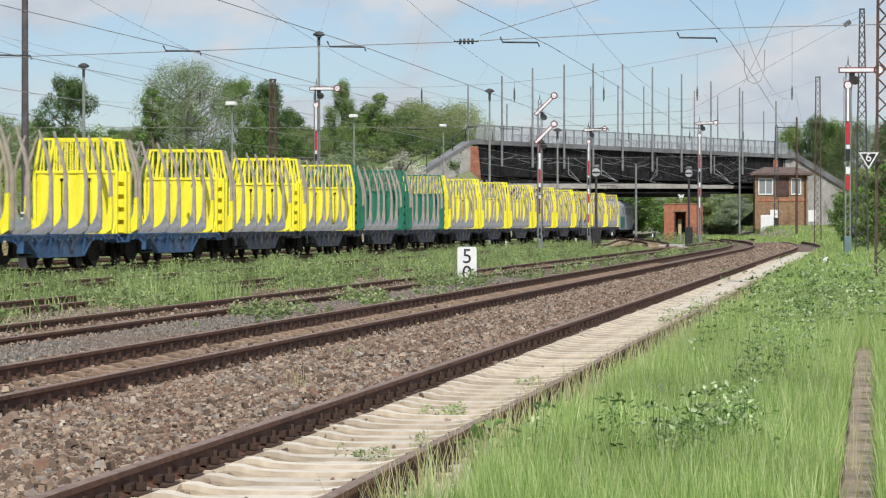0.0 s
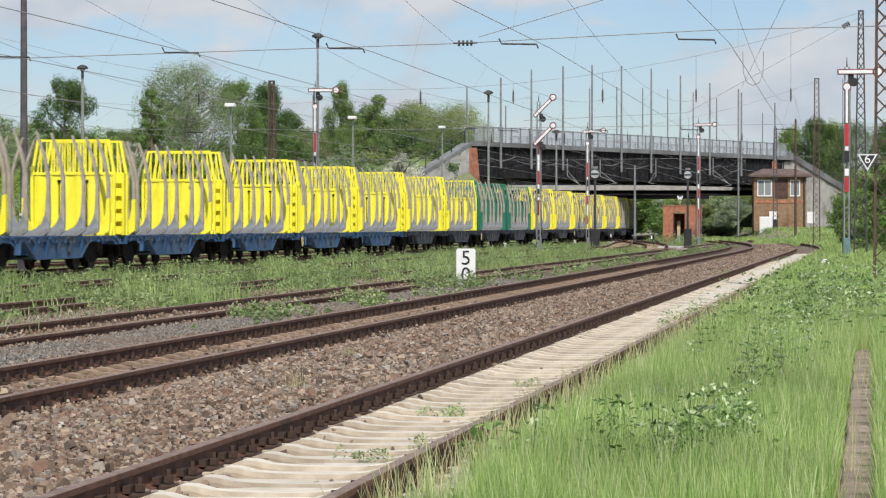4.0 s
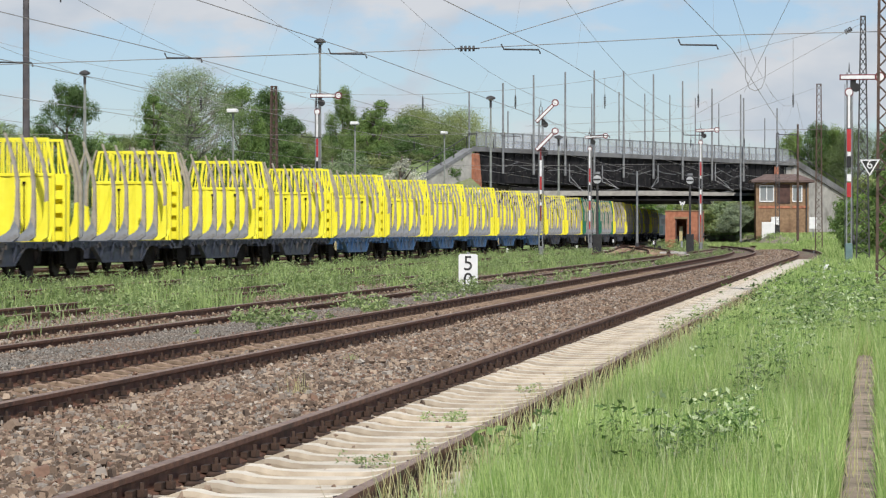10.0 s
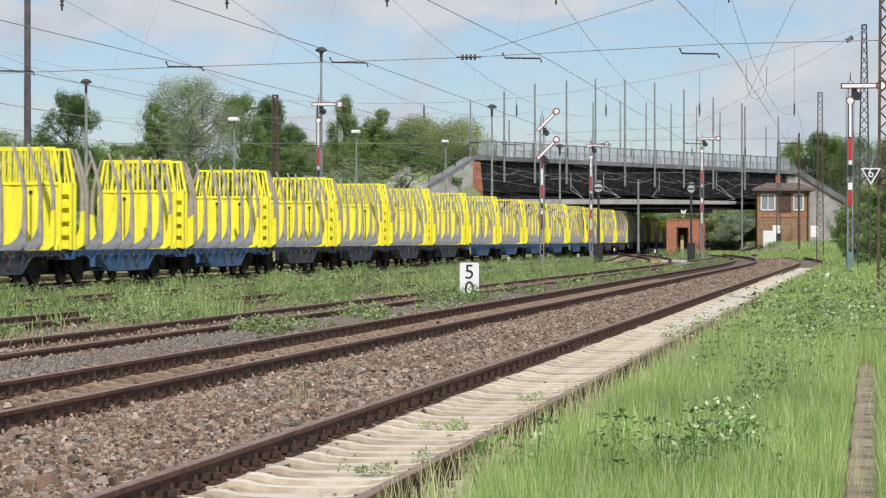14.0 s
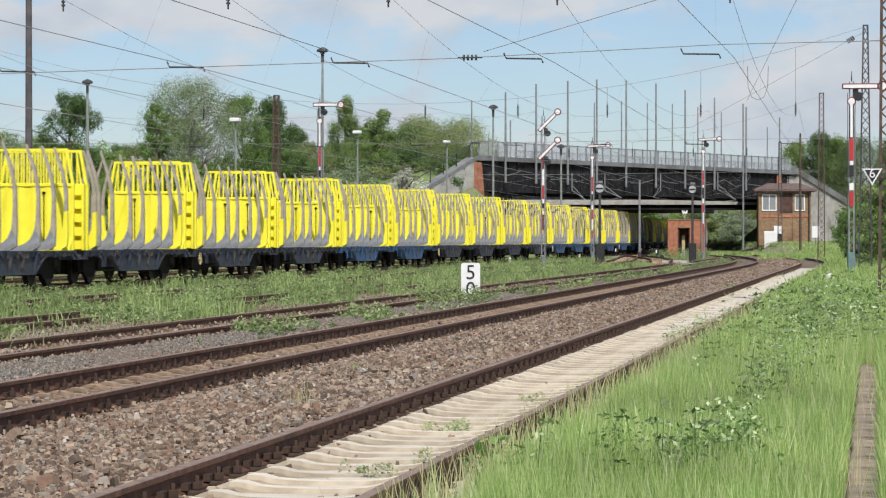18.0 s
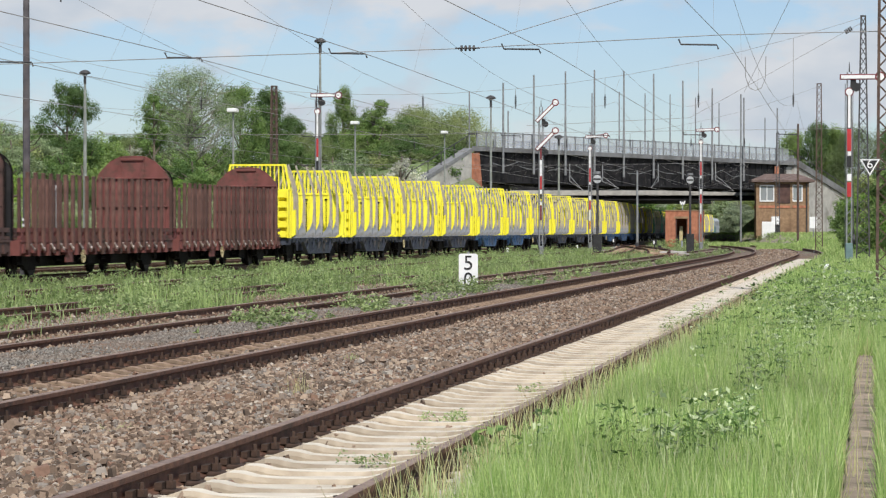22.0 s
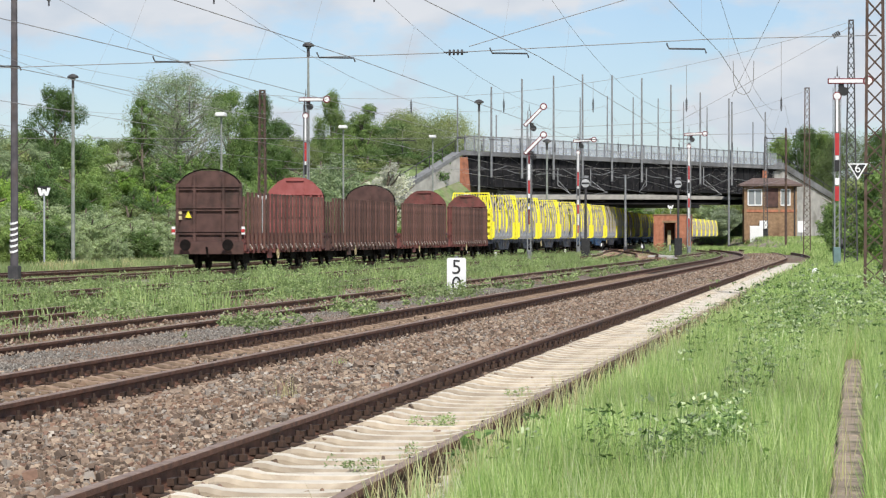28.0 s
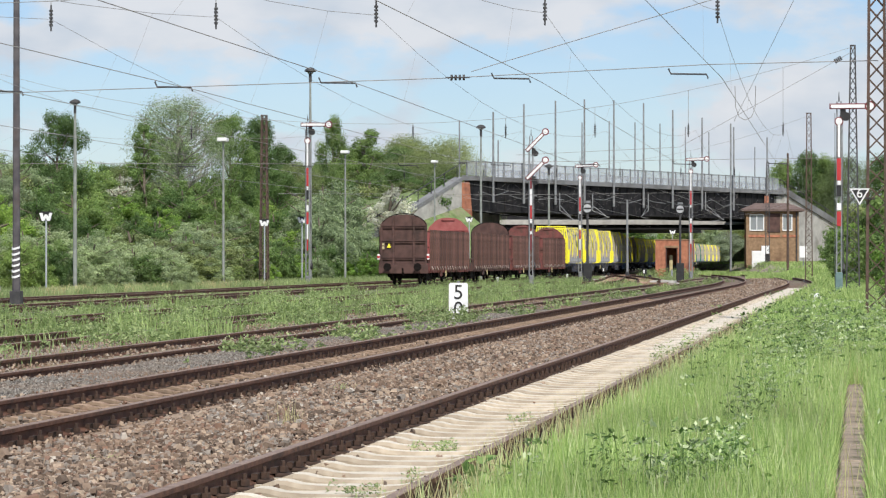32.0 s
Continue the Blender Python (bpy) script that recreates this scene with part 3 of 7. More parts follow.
def headboard_grille(material):
    """Upright bars above the plate inside a frame that narrows to the top."""
    g = Geo()
    top, z0, z1 = 1.19, 3.36, 4.40
    g.bar((-top, 0.02, z1), (top, 0.02, z1), 0.08)
    for s in (-1, 1):
        g.bar((s * 1.40, 0.02, 3.30), (s * top, 0.02, z1 + 0.03), 0.09)
        g.bar((s * 1.22, 0.02, 3.34), (s * (top - 0.12), 0.02, z1), 0.05)
    for k in range(13):
        x = -top + 2 * top * (k + 0.5) / 13
        g.bar((x, 0.02, z0), (x * 0.985, 0.02, z1), 0.045)
    return g.mesh("grille", material)


def headboard_post(material, s):
    """One upright edge post of a headboard with a small gusset at its foot."""
    g = Geo()
    g.slab([(0.0, 1.27), (0.40, 1.27), (0.0, 1.75)], 0, s * 1.36 - 0.03, s * 1.36 + 0.03)
    g.bar((s * 1.38, 0.02, 1.27), (s * 1.40, 0.02, 3.34), 0.10)
    return g.mesh("edge_post", material)


def ladder_rail(material):
    return Geo().box(-0.04, 0.04, -0.30, -0.04, 1.27, 3.36, 0.008).mesh("ladder", material)


def ladder_rung(material):
    return Geo().box(0.04, 0.40, -0.24, -0.17, 0.0, 0.275, 0.006).mesh("rung", material)


def fish_belly(material):
    """Deep side plates between the bogies, with flanged ends and wide-set ribs."""
    g = Geo()
    for s in (-1, 1):
        x = s * 1.33
        g.slab([(3.75, 1.12), (4.75, 0.60), (9.7, 0.60), (10.7, 1.12)], 0, x - 0.02, x + 0.02)
        for k in range(5):
            y = 4.7 + 1.26 * k
            g.loft([[(x + s * 0.021, y - 0.035, 1.10), (x + s * 0.13, y - 0.035, 1.10), (x + s * 0.13, y + 0.035, 1.10), (x + s * 0.021, y + 0.035, 1.10)],
                    [(x + s * 0.021, y - 0.035, 0.65), (x + s * 0.05, y - 0.035, 0.65), (x + s * 0.05, y + 0.035, 0.65), (x + s * 0.021, y + 0.035, 0.65)]])
        g.bar((x, 3.75, 1.10), (x, 4.75, 0.60), 0.16, 0.05)
        g.bar((x, 4.72, 0.60), (x, 9.73, 0.60), 0.17, 0.06)
        g.bar((x, 9.7, 0.60), (x, 10.7, 1.10), 0.16, 0.05)
    g.box(-0.3, 0.3, 2.5, 11.9, 0.55, 1.1)
    g.box(-1.1, 1.1, 4.9, 9.5, 0.70, 1.05)
    return g.mesh("centre_girder", material)


def side_sill(material):
    g = Geo()
    for s in (-1, 1):
        x = s * 1.36
        g.box(x - 0.05, x + 0.05, 0.62, 13.83, 1.10, 1.27)
        g.box(x - 0.09, x + 0.09, 0.62, 13.83, 1.235, 1.262)
        for k in range(14):
            y = 1.2 + 0.95 * k
            g.box(x - 0.06 * s * 0 - 0.09, x + 0.09, y - 0.03, y + 0.03, 1.06, 1.235)
            if k % 2:
                g.bar((x + s * 0.10, y + 0.1, 1.22), (x + s * 0.12, y + 0.35, 1.02), 0.05)
    for y in (0.62, 2.9, 5.6, 8.7, 11.4, 13.7):
        g.box(-1.34, 1.34, y, y + 0.13, 1.08, 1.25)
    g.box(-1.45, 1.45, 0.58, 0.70, 0.98, 1.27)
    g.box(-1.45, 1.45, 13.75, 13.87, 0.98, 1.27)
    return g.mesh("underframe", material)


SHARED = {}


def shared(key, maker, *args):
    if key not in SHARED:
        SHARED[key] = maker(*args)
    return SHARED[key]


def brake_wheel_mesh():
    g = Geo()
    for k in range(14):
        a, b = 2 * math.pi * k / 14, 2 * math.pi * (k + 1) / 14
        g.bar((1.46, 1.3 + 0.21 * math.cos(a), 0.9 + 0.21 * math.sin(a)), (1.46, 1.3 + 0.21 * math.cos(b), 0.9 + 0.21 * math.sin(b)), 0.022)
    g.bar((1.46, 1.09, 0.9), (1.46, 1.51, 0.9), 0.025)
    g.bar((1.46, 1.3, 0.69), (1.46, 1.3, 1.11), 0.025)
    return g.mesh("brake_wheel", TAN)


BRAKE_WHEEL = brake_wheel_mesh()
SEAM = Geo().box(-0.014, 0.014, -0.036, -0.003, 1.45, 3.1).box(-0.05, 0.05, -0.05, -0.003, 3.02, 3.1).mesh("seam", BOGIE)


def timber_wagon(board, tone, frame_paint, wheel, label):
    ob = thing("timber_wagon", Matrix(), label, "freight wagon", "timber wagons of the train")
    part("underframe", shared(("sill", frame_paint.name), side_sill, frame_paint), frame_paint, ob)
    part("centre_girder", shared(("belly", frame_paint.name), fish_belly, frame_paint), frame_paint, ob)
    running_gear(ob, UNIT, 2.35, 1.2)
    for y, turn in ((0.78, math.pi), (13.67, 0.0)):
        h = part("headboard", shared(("plate", tone), headboard_plate, board), board, ob, tone + " steel headboard")
        h.location, h.rotation_euler = (0, y, 0), (0, 0, turn)
        for x in (-0.88, 0.0, 0.88):
            part("stiffener", shared(("stiffener", tone), headboard_stiffener, board), board, h).location = (x, 0, 0)
        for x in (-0.47, 0.47):
            part("seam", SEAM, BOGIE, h).location = (x, 0, 0)
        part("top_rail", shared(("top_rail", tone), headboard_rail, board, 1.36, 3.26, 3.36), board, h)
        part("bottom_rail", shared(("bottom_rail", tone), headboard_rail, board, 1.40, 1.26, 1.36), board, h)
        part("grille", shared(("grille", tone), headboard_grille, board), board, h)
        for s in (-1, 1):
            edge = part("edge_post", shared(("edge", tone, s), headboard_post, board, s), board, h)
            edge.rotation_euler = (0, 0, math.pi)
        if turn:
            lad = part("ladder", shared(("ladder", tone), ladder_rail, board), board, ob, tone + " steel ladder")
            lad.location = (0.93, y - 0.1, 0)
            part("side_rail", shared(("ladder", tone), ladder_rail, board), board, lad).location = (0.44, 0, 0)
            for k in range(5):
                part("rung", shared(("rung", tone), ladder_rung, board), board, lad).location = (0, 0, 1.30 + 0.425 * k)
    for y in (2.1, 3.7, 6.0, 7.6, 9.9, 11.5):
        b = part("bunk", shared("bunk", bunk_mesh, BUNKG, 4.46, 0.40, "bunk", 0, 7, 1.25), BUNKG, ob, "blue-grey steel bunk with rounded corners")
        b.location = (0, y, 0)
        for s in (-1, 1):
            part("stake", shared(("stake", s), bunk_mesh, STAKE, 4.46, 0.40, "stake", 7, 14, 1.6, (s,)), STAKE, b, "pale grey steel stake")
    for y in (1.62, 12.83):
        b = part("end_bunk", shared(("end_bunk", tone), bunk_mesh, board, 4.46, 0.40, "end_bunk", 0, 9, 1.7), board, ob, tone + " steel end bunk")
        b.location = (0, y, 0)
        for s in (-1, 1):
            part("stake", shared(("end_stake", s), bunk_mesh, STAKE, 4.46, 0.40, "stake", 9, 14, 1.6, (s,)), STAKE, b, "grey steel stake")
    for x in (-0.5, 0.6):
        part("brake_tank", Geo().tube([(x, 5.6, 0.8), (x, 6.9, 0.8)], 0.17, 8), BOGIE, ob)
    if wheel:
        part("brake_wheel", BRAKE_WHEEL, TAN, ob, "cream handbrake wheel")
    return ob


def arch_outline(w, z0, zs, zt, n=14):
    pts = [(-w, z0), (-w, zs)]
    for k in range(1, n):
        a = math.pi * k / n
        pts.append((-w * math.cos(a), zs + (zt - zs) * math.sin(a) ** 1.1))
    return pts + [(w, zs), (w, z0)]


def folded_outline(w, z0, zs, zt):
    """A sheet end with folded shoulders and a nearly flat top."""
    half = [(w, z0), (w, zs - 0.12), (w * 0.93, zs + 0.12), (w * 0.62, zt - 0.20), (w * 0.36, zt - 0.03), (w * 0.14, zt)]
    return [(-x, z) for x, z in half] + list(reversed(half))


def red_headboard(ob, y, turn, material, slatted):
    """An end wall: a folded sheet with ribs, or slats under an arched head."""
    if slatted:
        sheet = shared(("arch_head", material.name), lambda: Geo().slab(arch_outline(1.28, 3.35, 3.48, 4.22), 1, -0.03, 0.03).mesh("headboard", material))
    else:
        sheet = shared(("arch_sheet", material.name), lambda: Geo().slab(folded_outline(1.30, 1.3, 3.50, 4.22), 1, -0.03, 0.03).mesh("headboard", material))
    h = part("headboard", sheet, material, ob, "arched slatted headboard" if slatted else "sheet steel headboard with folded shoulders")
    h.location, h.rotation_euler = (0, y, 0), (0, 0, turn)
    if slatted:
        for k, (x, wide) in enumerate(((-1.2, 0.085), (-0.93, 0.05), (-0.62, 0.07), (-0.36, 0.05), (0.0, 0.09), (0.30, 0.045), (0.58, 0.075), (0.9, 0.05), (1.2, 0.085))):
            part("slat", Geo().box(x - wide, x + wide, -0.10 if k % 2 else -0.13, 0.04, 1.3, 3.4, 0.01), material, h)
        part("king_post", Geo().box(-0.05, 0.05, -0.08, -0.031, 3.4, 4.18), material, h)
        for z in (1.35, 2.3, 3.3):
            part("cross_bar", Geo().box(-1.29, 1.29, -0.16, -0.132, z, z + 0.10), material, h)
        part("rim", shared("rim", arch_rim, BOGIE), BOGIE, h)
    else:
        rib = shared(("rib", material.name), lambda: Geo().slab([(-0.09, -0.031), (-0.045, -0.11), (0.045, -0.11), (0.09, -0.031)], 2, 1.35, 3.42).mesh("rib", material))
        for k in range(7):
            part("rib", rib, material, h).location = (-1.14 + 2.28 * k / 6, 0, 0)
        for z in (2.42, 3.43):
            part("cross_bar", Geo().box(-1.29, 1.29, -0.125, -0.031, z, z + 0.06, 0.01), material, h)
        part("top_fold", Geo().slab([(-0.02, 0.0), (-0.10, 0.03), (-0.10, 0.10), (-0.02, 0.12)], 0, -0.42, 0.42), material, h).location = (0, 0, 4.06)
        for x in (-0.42, 0.42):
            part("shoulder_seam", Geo().box(x - 0.02, x + 0.02, -0.055, -0.031, 3.5, 4.1), material, h)
        part("hem", shared(("hem", material.name), sheet_hem, material), material, h)
    return h


def sheet_hem(material):
    g = Geo()
    line = folded_outline(1.31, 1.2, 3.51, 4.235)
    for p, q in zip(line[:-1], line[1:]):
        g.bar((p[0], 0, p[1]), (q[0], 0, q[1]), 0.045, 0.07, up=(0, 1, 0))
    return g.mesh("hem", material)


def arch_rim(material):
    g = Geo()
    line = arch_outline(1.32, 1.2, 3.49, 4.25)
    for p, q in zip(line[:-1], line[1:]):
        g.bar((p[0], 0, p[1]), (q[0], 0, q[1]), 0.05, 0.07, up=(0, 1, 0))
    return g.mesh("rim", material)


def rear_panel(ob, y, material):
    """The outer end wall of the last wagon, with posts, rails and a deep end beam."""
    h = part("end_panel", Geo().slab(arch_outline(1.36, 1.22, 3.55, 4.2), 1, -0.03, 0.03), material, ob, "dark brown ribbed end panel")
    h.location = (0, y, 0)
    for x in (-1.30, -0.6, 0.6, 1.30):
        part("post", Geo().box(x - 0.06, x + 0.06, -0.14, -0.031, 0.98, 3.65 if abs(x) > 1 else 4.02, 0.01), material, h)
    for z in (1.6, 2.55, 3.4):
        part("cross_bar", Geo().box(-1.34, 1.34, -0.12, -0.031, z, z + 0.09), material, h)
        part("ledge", Geo().box(-1.34, 1.34, -0.17, -0.031, z + 0.11, z + 0.15), material, h)
    part("end_beam", Geo().box(-1.44, 1.44, -0.18, -0.145, 0.80, 1.32, 0.015), material, h)
    part("rim", shared("rim", arch_rim, BOGIE), BOGIE, h)
    return h


def red_sill(material, length):
    g = Geo()
    for s in (-1, 1):
        x = s * 1.38
        g.box(x - 0.05, x + 0.05, 0.5, length - 0.5, 0.98, 1.30)
        g.box(x - 0.08, x + 0.08, 0.5, length - 0.5, 1.26, 1.33)
        # raised side rail: two bars with uneven webs between them
        g.box(x - 0.04, x + 0.04, 0.5, length - 0.5, 1.34, 1.43)
        g.box(x - 0.04, x + 0.04, 0.5, length - 0.5, 1.55, 1.68)
        n = int((length - 1.2) / 0.515)
        for k in range(n):
            y = 0.75 + 0.515 * k
            g.box(x - 0.035, x + 0.035, y - (0.16 if k % 2 else 0.11), y + 0.12, 1.43, 1.55)
            # stake pockets, every second one deeper
            g.box(x - 0.10, x + 0.10, y - 0.11, y + 0.11, 0.84 if k % 2 else 0.93, 1.20)
    g.box(-1.36, 1.36, 0.5, length - 0.5, 1.16, 1.24)
    g.box(-1.42, 1.42, 0.45, 0.6, 0.86, 1.3)
    g.box(-1.42, 1.42, length - 0.6, length - 0.45, 0.86, 1.3)
    for s in (-0.5, 0.5):
        g.slab([(3.9, 1.1), (5.6, 0.7), (length - 5.6, 0.7), (length - 3.9, 1.1)], 0, s - 0.05, s + 0.05)
    return g.mesh("underframe", material)


def lashing_hook():
    g = Geo()
    g.bar((0.02, -0.16, 0.14), (0.05, 0.08, -0.05), 0.035, 0.04)
    g.bar((0.05, 0.08, -0.05), (0.04, 0.13, 0.03), 0.03, 0.035)
    return g.mesh("lashing_hook", LASH)


LASH = surf("pale_hook_steel", (0.36, 0.29, 0.27), (0.56, 0.48, 0.45), 4.0, 0.5, 0.1, 0.1, vary=0.45)


def red_wagon(length, paint, far_paint, near_shade, slatted, rear_end, label):
    ob = thing("stake_wagon", Matrix(), label, "freight wagon", "red stake wagons of the train")
    part("underframe", shared(("rsill", paint.name, length), red_sill, paint, length), paint, ob)
    running_gear(ob, length, 2.7, 1.2)
    red_headboard(ob, length - 0.6, 0.0, far_paint, slatted)
    if rear_end:
        near = rear_panel(ob, 0.55, BROWN)
        for z in (2.2, 2.42):
            part("notice_plate", Geo().box(-1.26, -1.12, -0.105, -0.085, z, z + 0.16), TAN, near, "small cream notice plate")
        tri = Geo().slab([(-0.98, 2.28), (-0.72, 2.28), (-0.85, 2.56)], 1, -0.105, -0.085)
        part("warning_triangle", tri, YELLOW, near, "yellow warning triangle")
        for x in (-1.44, 1.44):
            lampg = Geo().box(x - 0.07, x + 0.07, -0.22, -0.17, 1.60, 1.92, 0.01)
            part("tail_board", lampg, WHITE, near, "red and white tail marker board")
            part("tail_mark", Geo().box(x - 0.072, x + 0.072, -0.235, -0.222, 1.69, 1.82), REDS, near)
    else:
        # Near board's colour carries the shade between two wagons.
        near = red_headboard(ob, 0.75, math.pi, near_shade, False)
        near.scale = (0.84, 1.0, 0.955)
        part("rim", shared("rim", arch_rim, BOGIE), BOGIE, near)
    stake = shared("stake", lambda: Geo().box(-0.05, 0.05, -0.08, 0.08, 1.02, 3.32, 0.015).mesh("stake", STAKEB))
    hook = shared("hook", lashing_hook)
    for s in (-1, 1):
        for k in range(int((length - 1.9) / 0.79)):
            o = part("stake", stake, STAKEB, ob)
            o.location = (s * 1.475, 1.1 + 0.79 * k, 0)
        for k in range(int((length - 2.3) / 1.03) if s > 0 else 0):
            o = part("lashing_hook", hook, LASH, ob)
            o.location = (1.50, 1.45 + 1.03 * k, 1.06)
    for y in (6.4, 8.8, 11.6):
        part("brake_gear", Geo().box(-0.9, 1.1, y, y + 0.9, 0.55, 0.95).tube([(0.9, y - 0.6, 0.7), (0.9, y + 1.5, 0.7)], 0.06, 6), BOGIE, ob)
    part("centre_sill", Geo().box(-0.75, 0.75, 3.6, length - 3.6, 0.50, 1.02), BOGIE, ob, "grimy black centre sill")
    part("plate_box", Geo().box(1.40, 1.44, 5.2, 6.0, 0.62, 1.0), paint, ob)
    w = part("brake_wheel", BRAKE_WHEEL, TAN, ob, "cream handbrake wheel")
    w.location = (0.05, 5.6, -0.1)
    return ob


def locomotive():
    ob = thing("locomotive", Matrix(), "teal and pale grey electric locomotive at the head", "locomotive")
    g = Geo()
    rings = []
    for y, k in ((0.3, 0.25), (0.9, 0.0), (18.1, 0.0), (18.7, 0.25)):
        rings.append([(x * (1 - 0.15 * k), y, z - (0.5 * k if z > 3 else 0)) for x, z in
                      ((-1.48, 1.0), (-1.5, 2.4), (-1.46, 3.4), (-1.1, 3.85), (1.1, 3.85), (1.46, 3.4), (1.5, 2.4), (1.48, 1.0))])
    part("body", g.loft(rings), LGREY, ob, "pale grey body")
    part("underframe", Geo().box(-1.4, 1.4, 0.4, 18.6, 0.75, 1.0), BOGIE, ob)
    part("cab_front", Geo().box(-1.35, 1.35, 0.18, 0.34, 1.15, 2.4, 0.04), TEAL, ob, "teal cab front")
    part("stripe", Geo().box(1.485, 1.515, 0.9, 6.5, 1.15, 2.3), TEAL, ob, "teal side stripe")
    part("windscreen", Geo().box(-1.2, 1.2, 0.26, 0.42, 2.5, 3.1, 0.03), GLASS, ob)
    for k in range(5):
        part("side_grille", Geo().box(1.49, 1.53, 3.5 + 2.4 * k, 5.0 + 2.4 * k, 2.5, 3.2), GREY, ob)
    part("roof_equipment", Geo().box(-0.8, 0.8, 5, 14, 3.85, 4.05, 0.05), GREY, ob)
    for y in (3.4, 15.4):
        p = Geo().bar((0, y, 4.0), (0, y + 1.2, 4.7), 0.06).bar((0, y + 1.2, 4.7), (0, y, 5.4), 0.05).bar((-0.8, y, 5.42), (0.8, y, 5.42), 0.06)
        part("pantograph", p, DARK, ob)
    running_gear(ob, 19.0, 4.2, 1.0)
    return ob


def build_train():
    cars = []
    blue = (-10, -9, -4, -3, -2, -1, 0, 1)
    for i in range(-14, 14):
        green = i in (4, 5)
        paint = BLUE if i in blue else SLATE
        label = ("empty timber wagon with green headboards and grey stakes" if green else
                 "empty timber wagon, yellow headboards, grey stakes, %s frame" % ("blue" if i in blue else "dark grey"))
        cars.append((timber_wagon(GREENP if green else YELLOW, "green" if green else "yellow", paint, i % 4 == 0, label), FIRST + UNIT * i, UNIT))
    # Fourth colour: near board, darkened for the shade in the gap.
    reds = ((18.5, REDB, REDB, BROWN, False, False, "empty oxide-red stake wagon behind the yellow timber wagons"),
            (19.2, REDB, REDB, SOOT_SHADE, False, False, "empty faded red stake wagon with arched headboards"),
            (20.4, BROWN, BROWN, BROWN, True, False, "empty dark brown stake wagon with slatted headboard"),
            (18.7, REDB, REDL, BROWN, False, True, "last stake wagon, bright red headboard and brown end panel"))
    end = RED_FRONT
    for args in reds:
        end -= args[0]
        cars.append((red_wagon(*args), end, args[0]))
    cars.append((locomotive(), FIRST + UNIT * 14 + 0.2, 19.0))
    return cars


CARS = build_train()

# seconds, metres that the train has gone
RUN = ((0, 0.0), (3, 32.4), (7, 75.6), (10, 108.2), (13, 141.1), (17, 185.4), (20, 219.7), (23, 254.9), (28, 314.1), (32, 362.7))


def gone(t):
    """Metres gone at t, easing from one speed to the next."""
    ts, ds = [r[0] for r in RUN], [r[1] for r in RUN]
    i = max(0, min(len(ts) - 2, next((j for j in range(len(ts) - 1) if t <= ts[j + 1]), len(ts) - 2)))
    speed = lambda j: (ds[min(j + 1, len(ds) - 1)] - ds[max(j - 1, 0)]) / (ts[min(j + 1, len(ts) - 1)] - ts[max(j - 1, 0)])
    h = ts[i + 1] - ts[i]
    u = (t - ts[i]) / h
    return ((2 * u ** 3 - 3 * u ** 2 + 1) * ds[i] + (u ** 3 - 2 * u ** 2 + u) * h * speed(i)
            + (3 * u ** 2 - 2 * u ** 3) * ds[i + 1] + (u ** 3 - u ** 2) * h * speed(i + 1))


def motions():
    for car, start, long in CARS:
        rows = []
        for k in range(33):
            y = start + gone(k)
            a, b = slue(y + 2.4), slue(y + long - 2.4)
            turn = math.atan2(b - a, long - 4.8)
            rows.append((k, pose(TRAIN - a - 2.4 * math.sin(turn), y, 0, 0, 0, math.degrees(turn))))
        walk(car, rows)

# ---- road bridge ----
BR = pose(-35.95, 256.5, 0, 0, 0, 66.3)
BR_L, BR_W, BR_TOP, SKEW = 66.3, 11.0, 9.3, 2.28


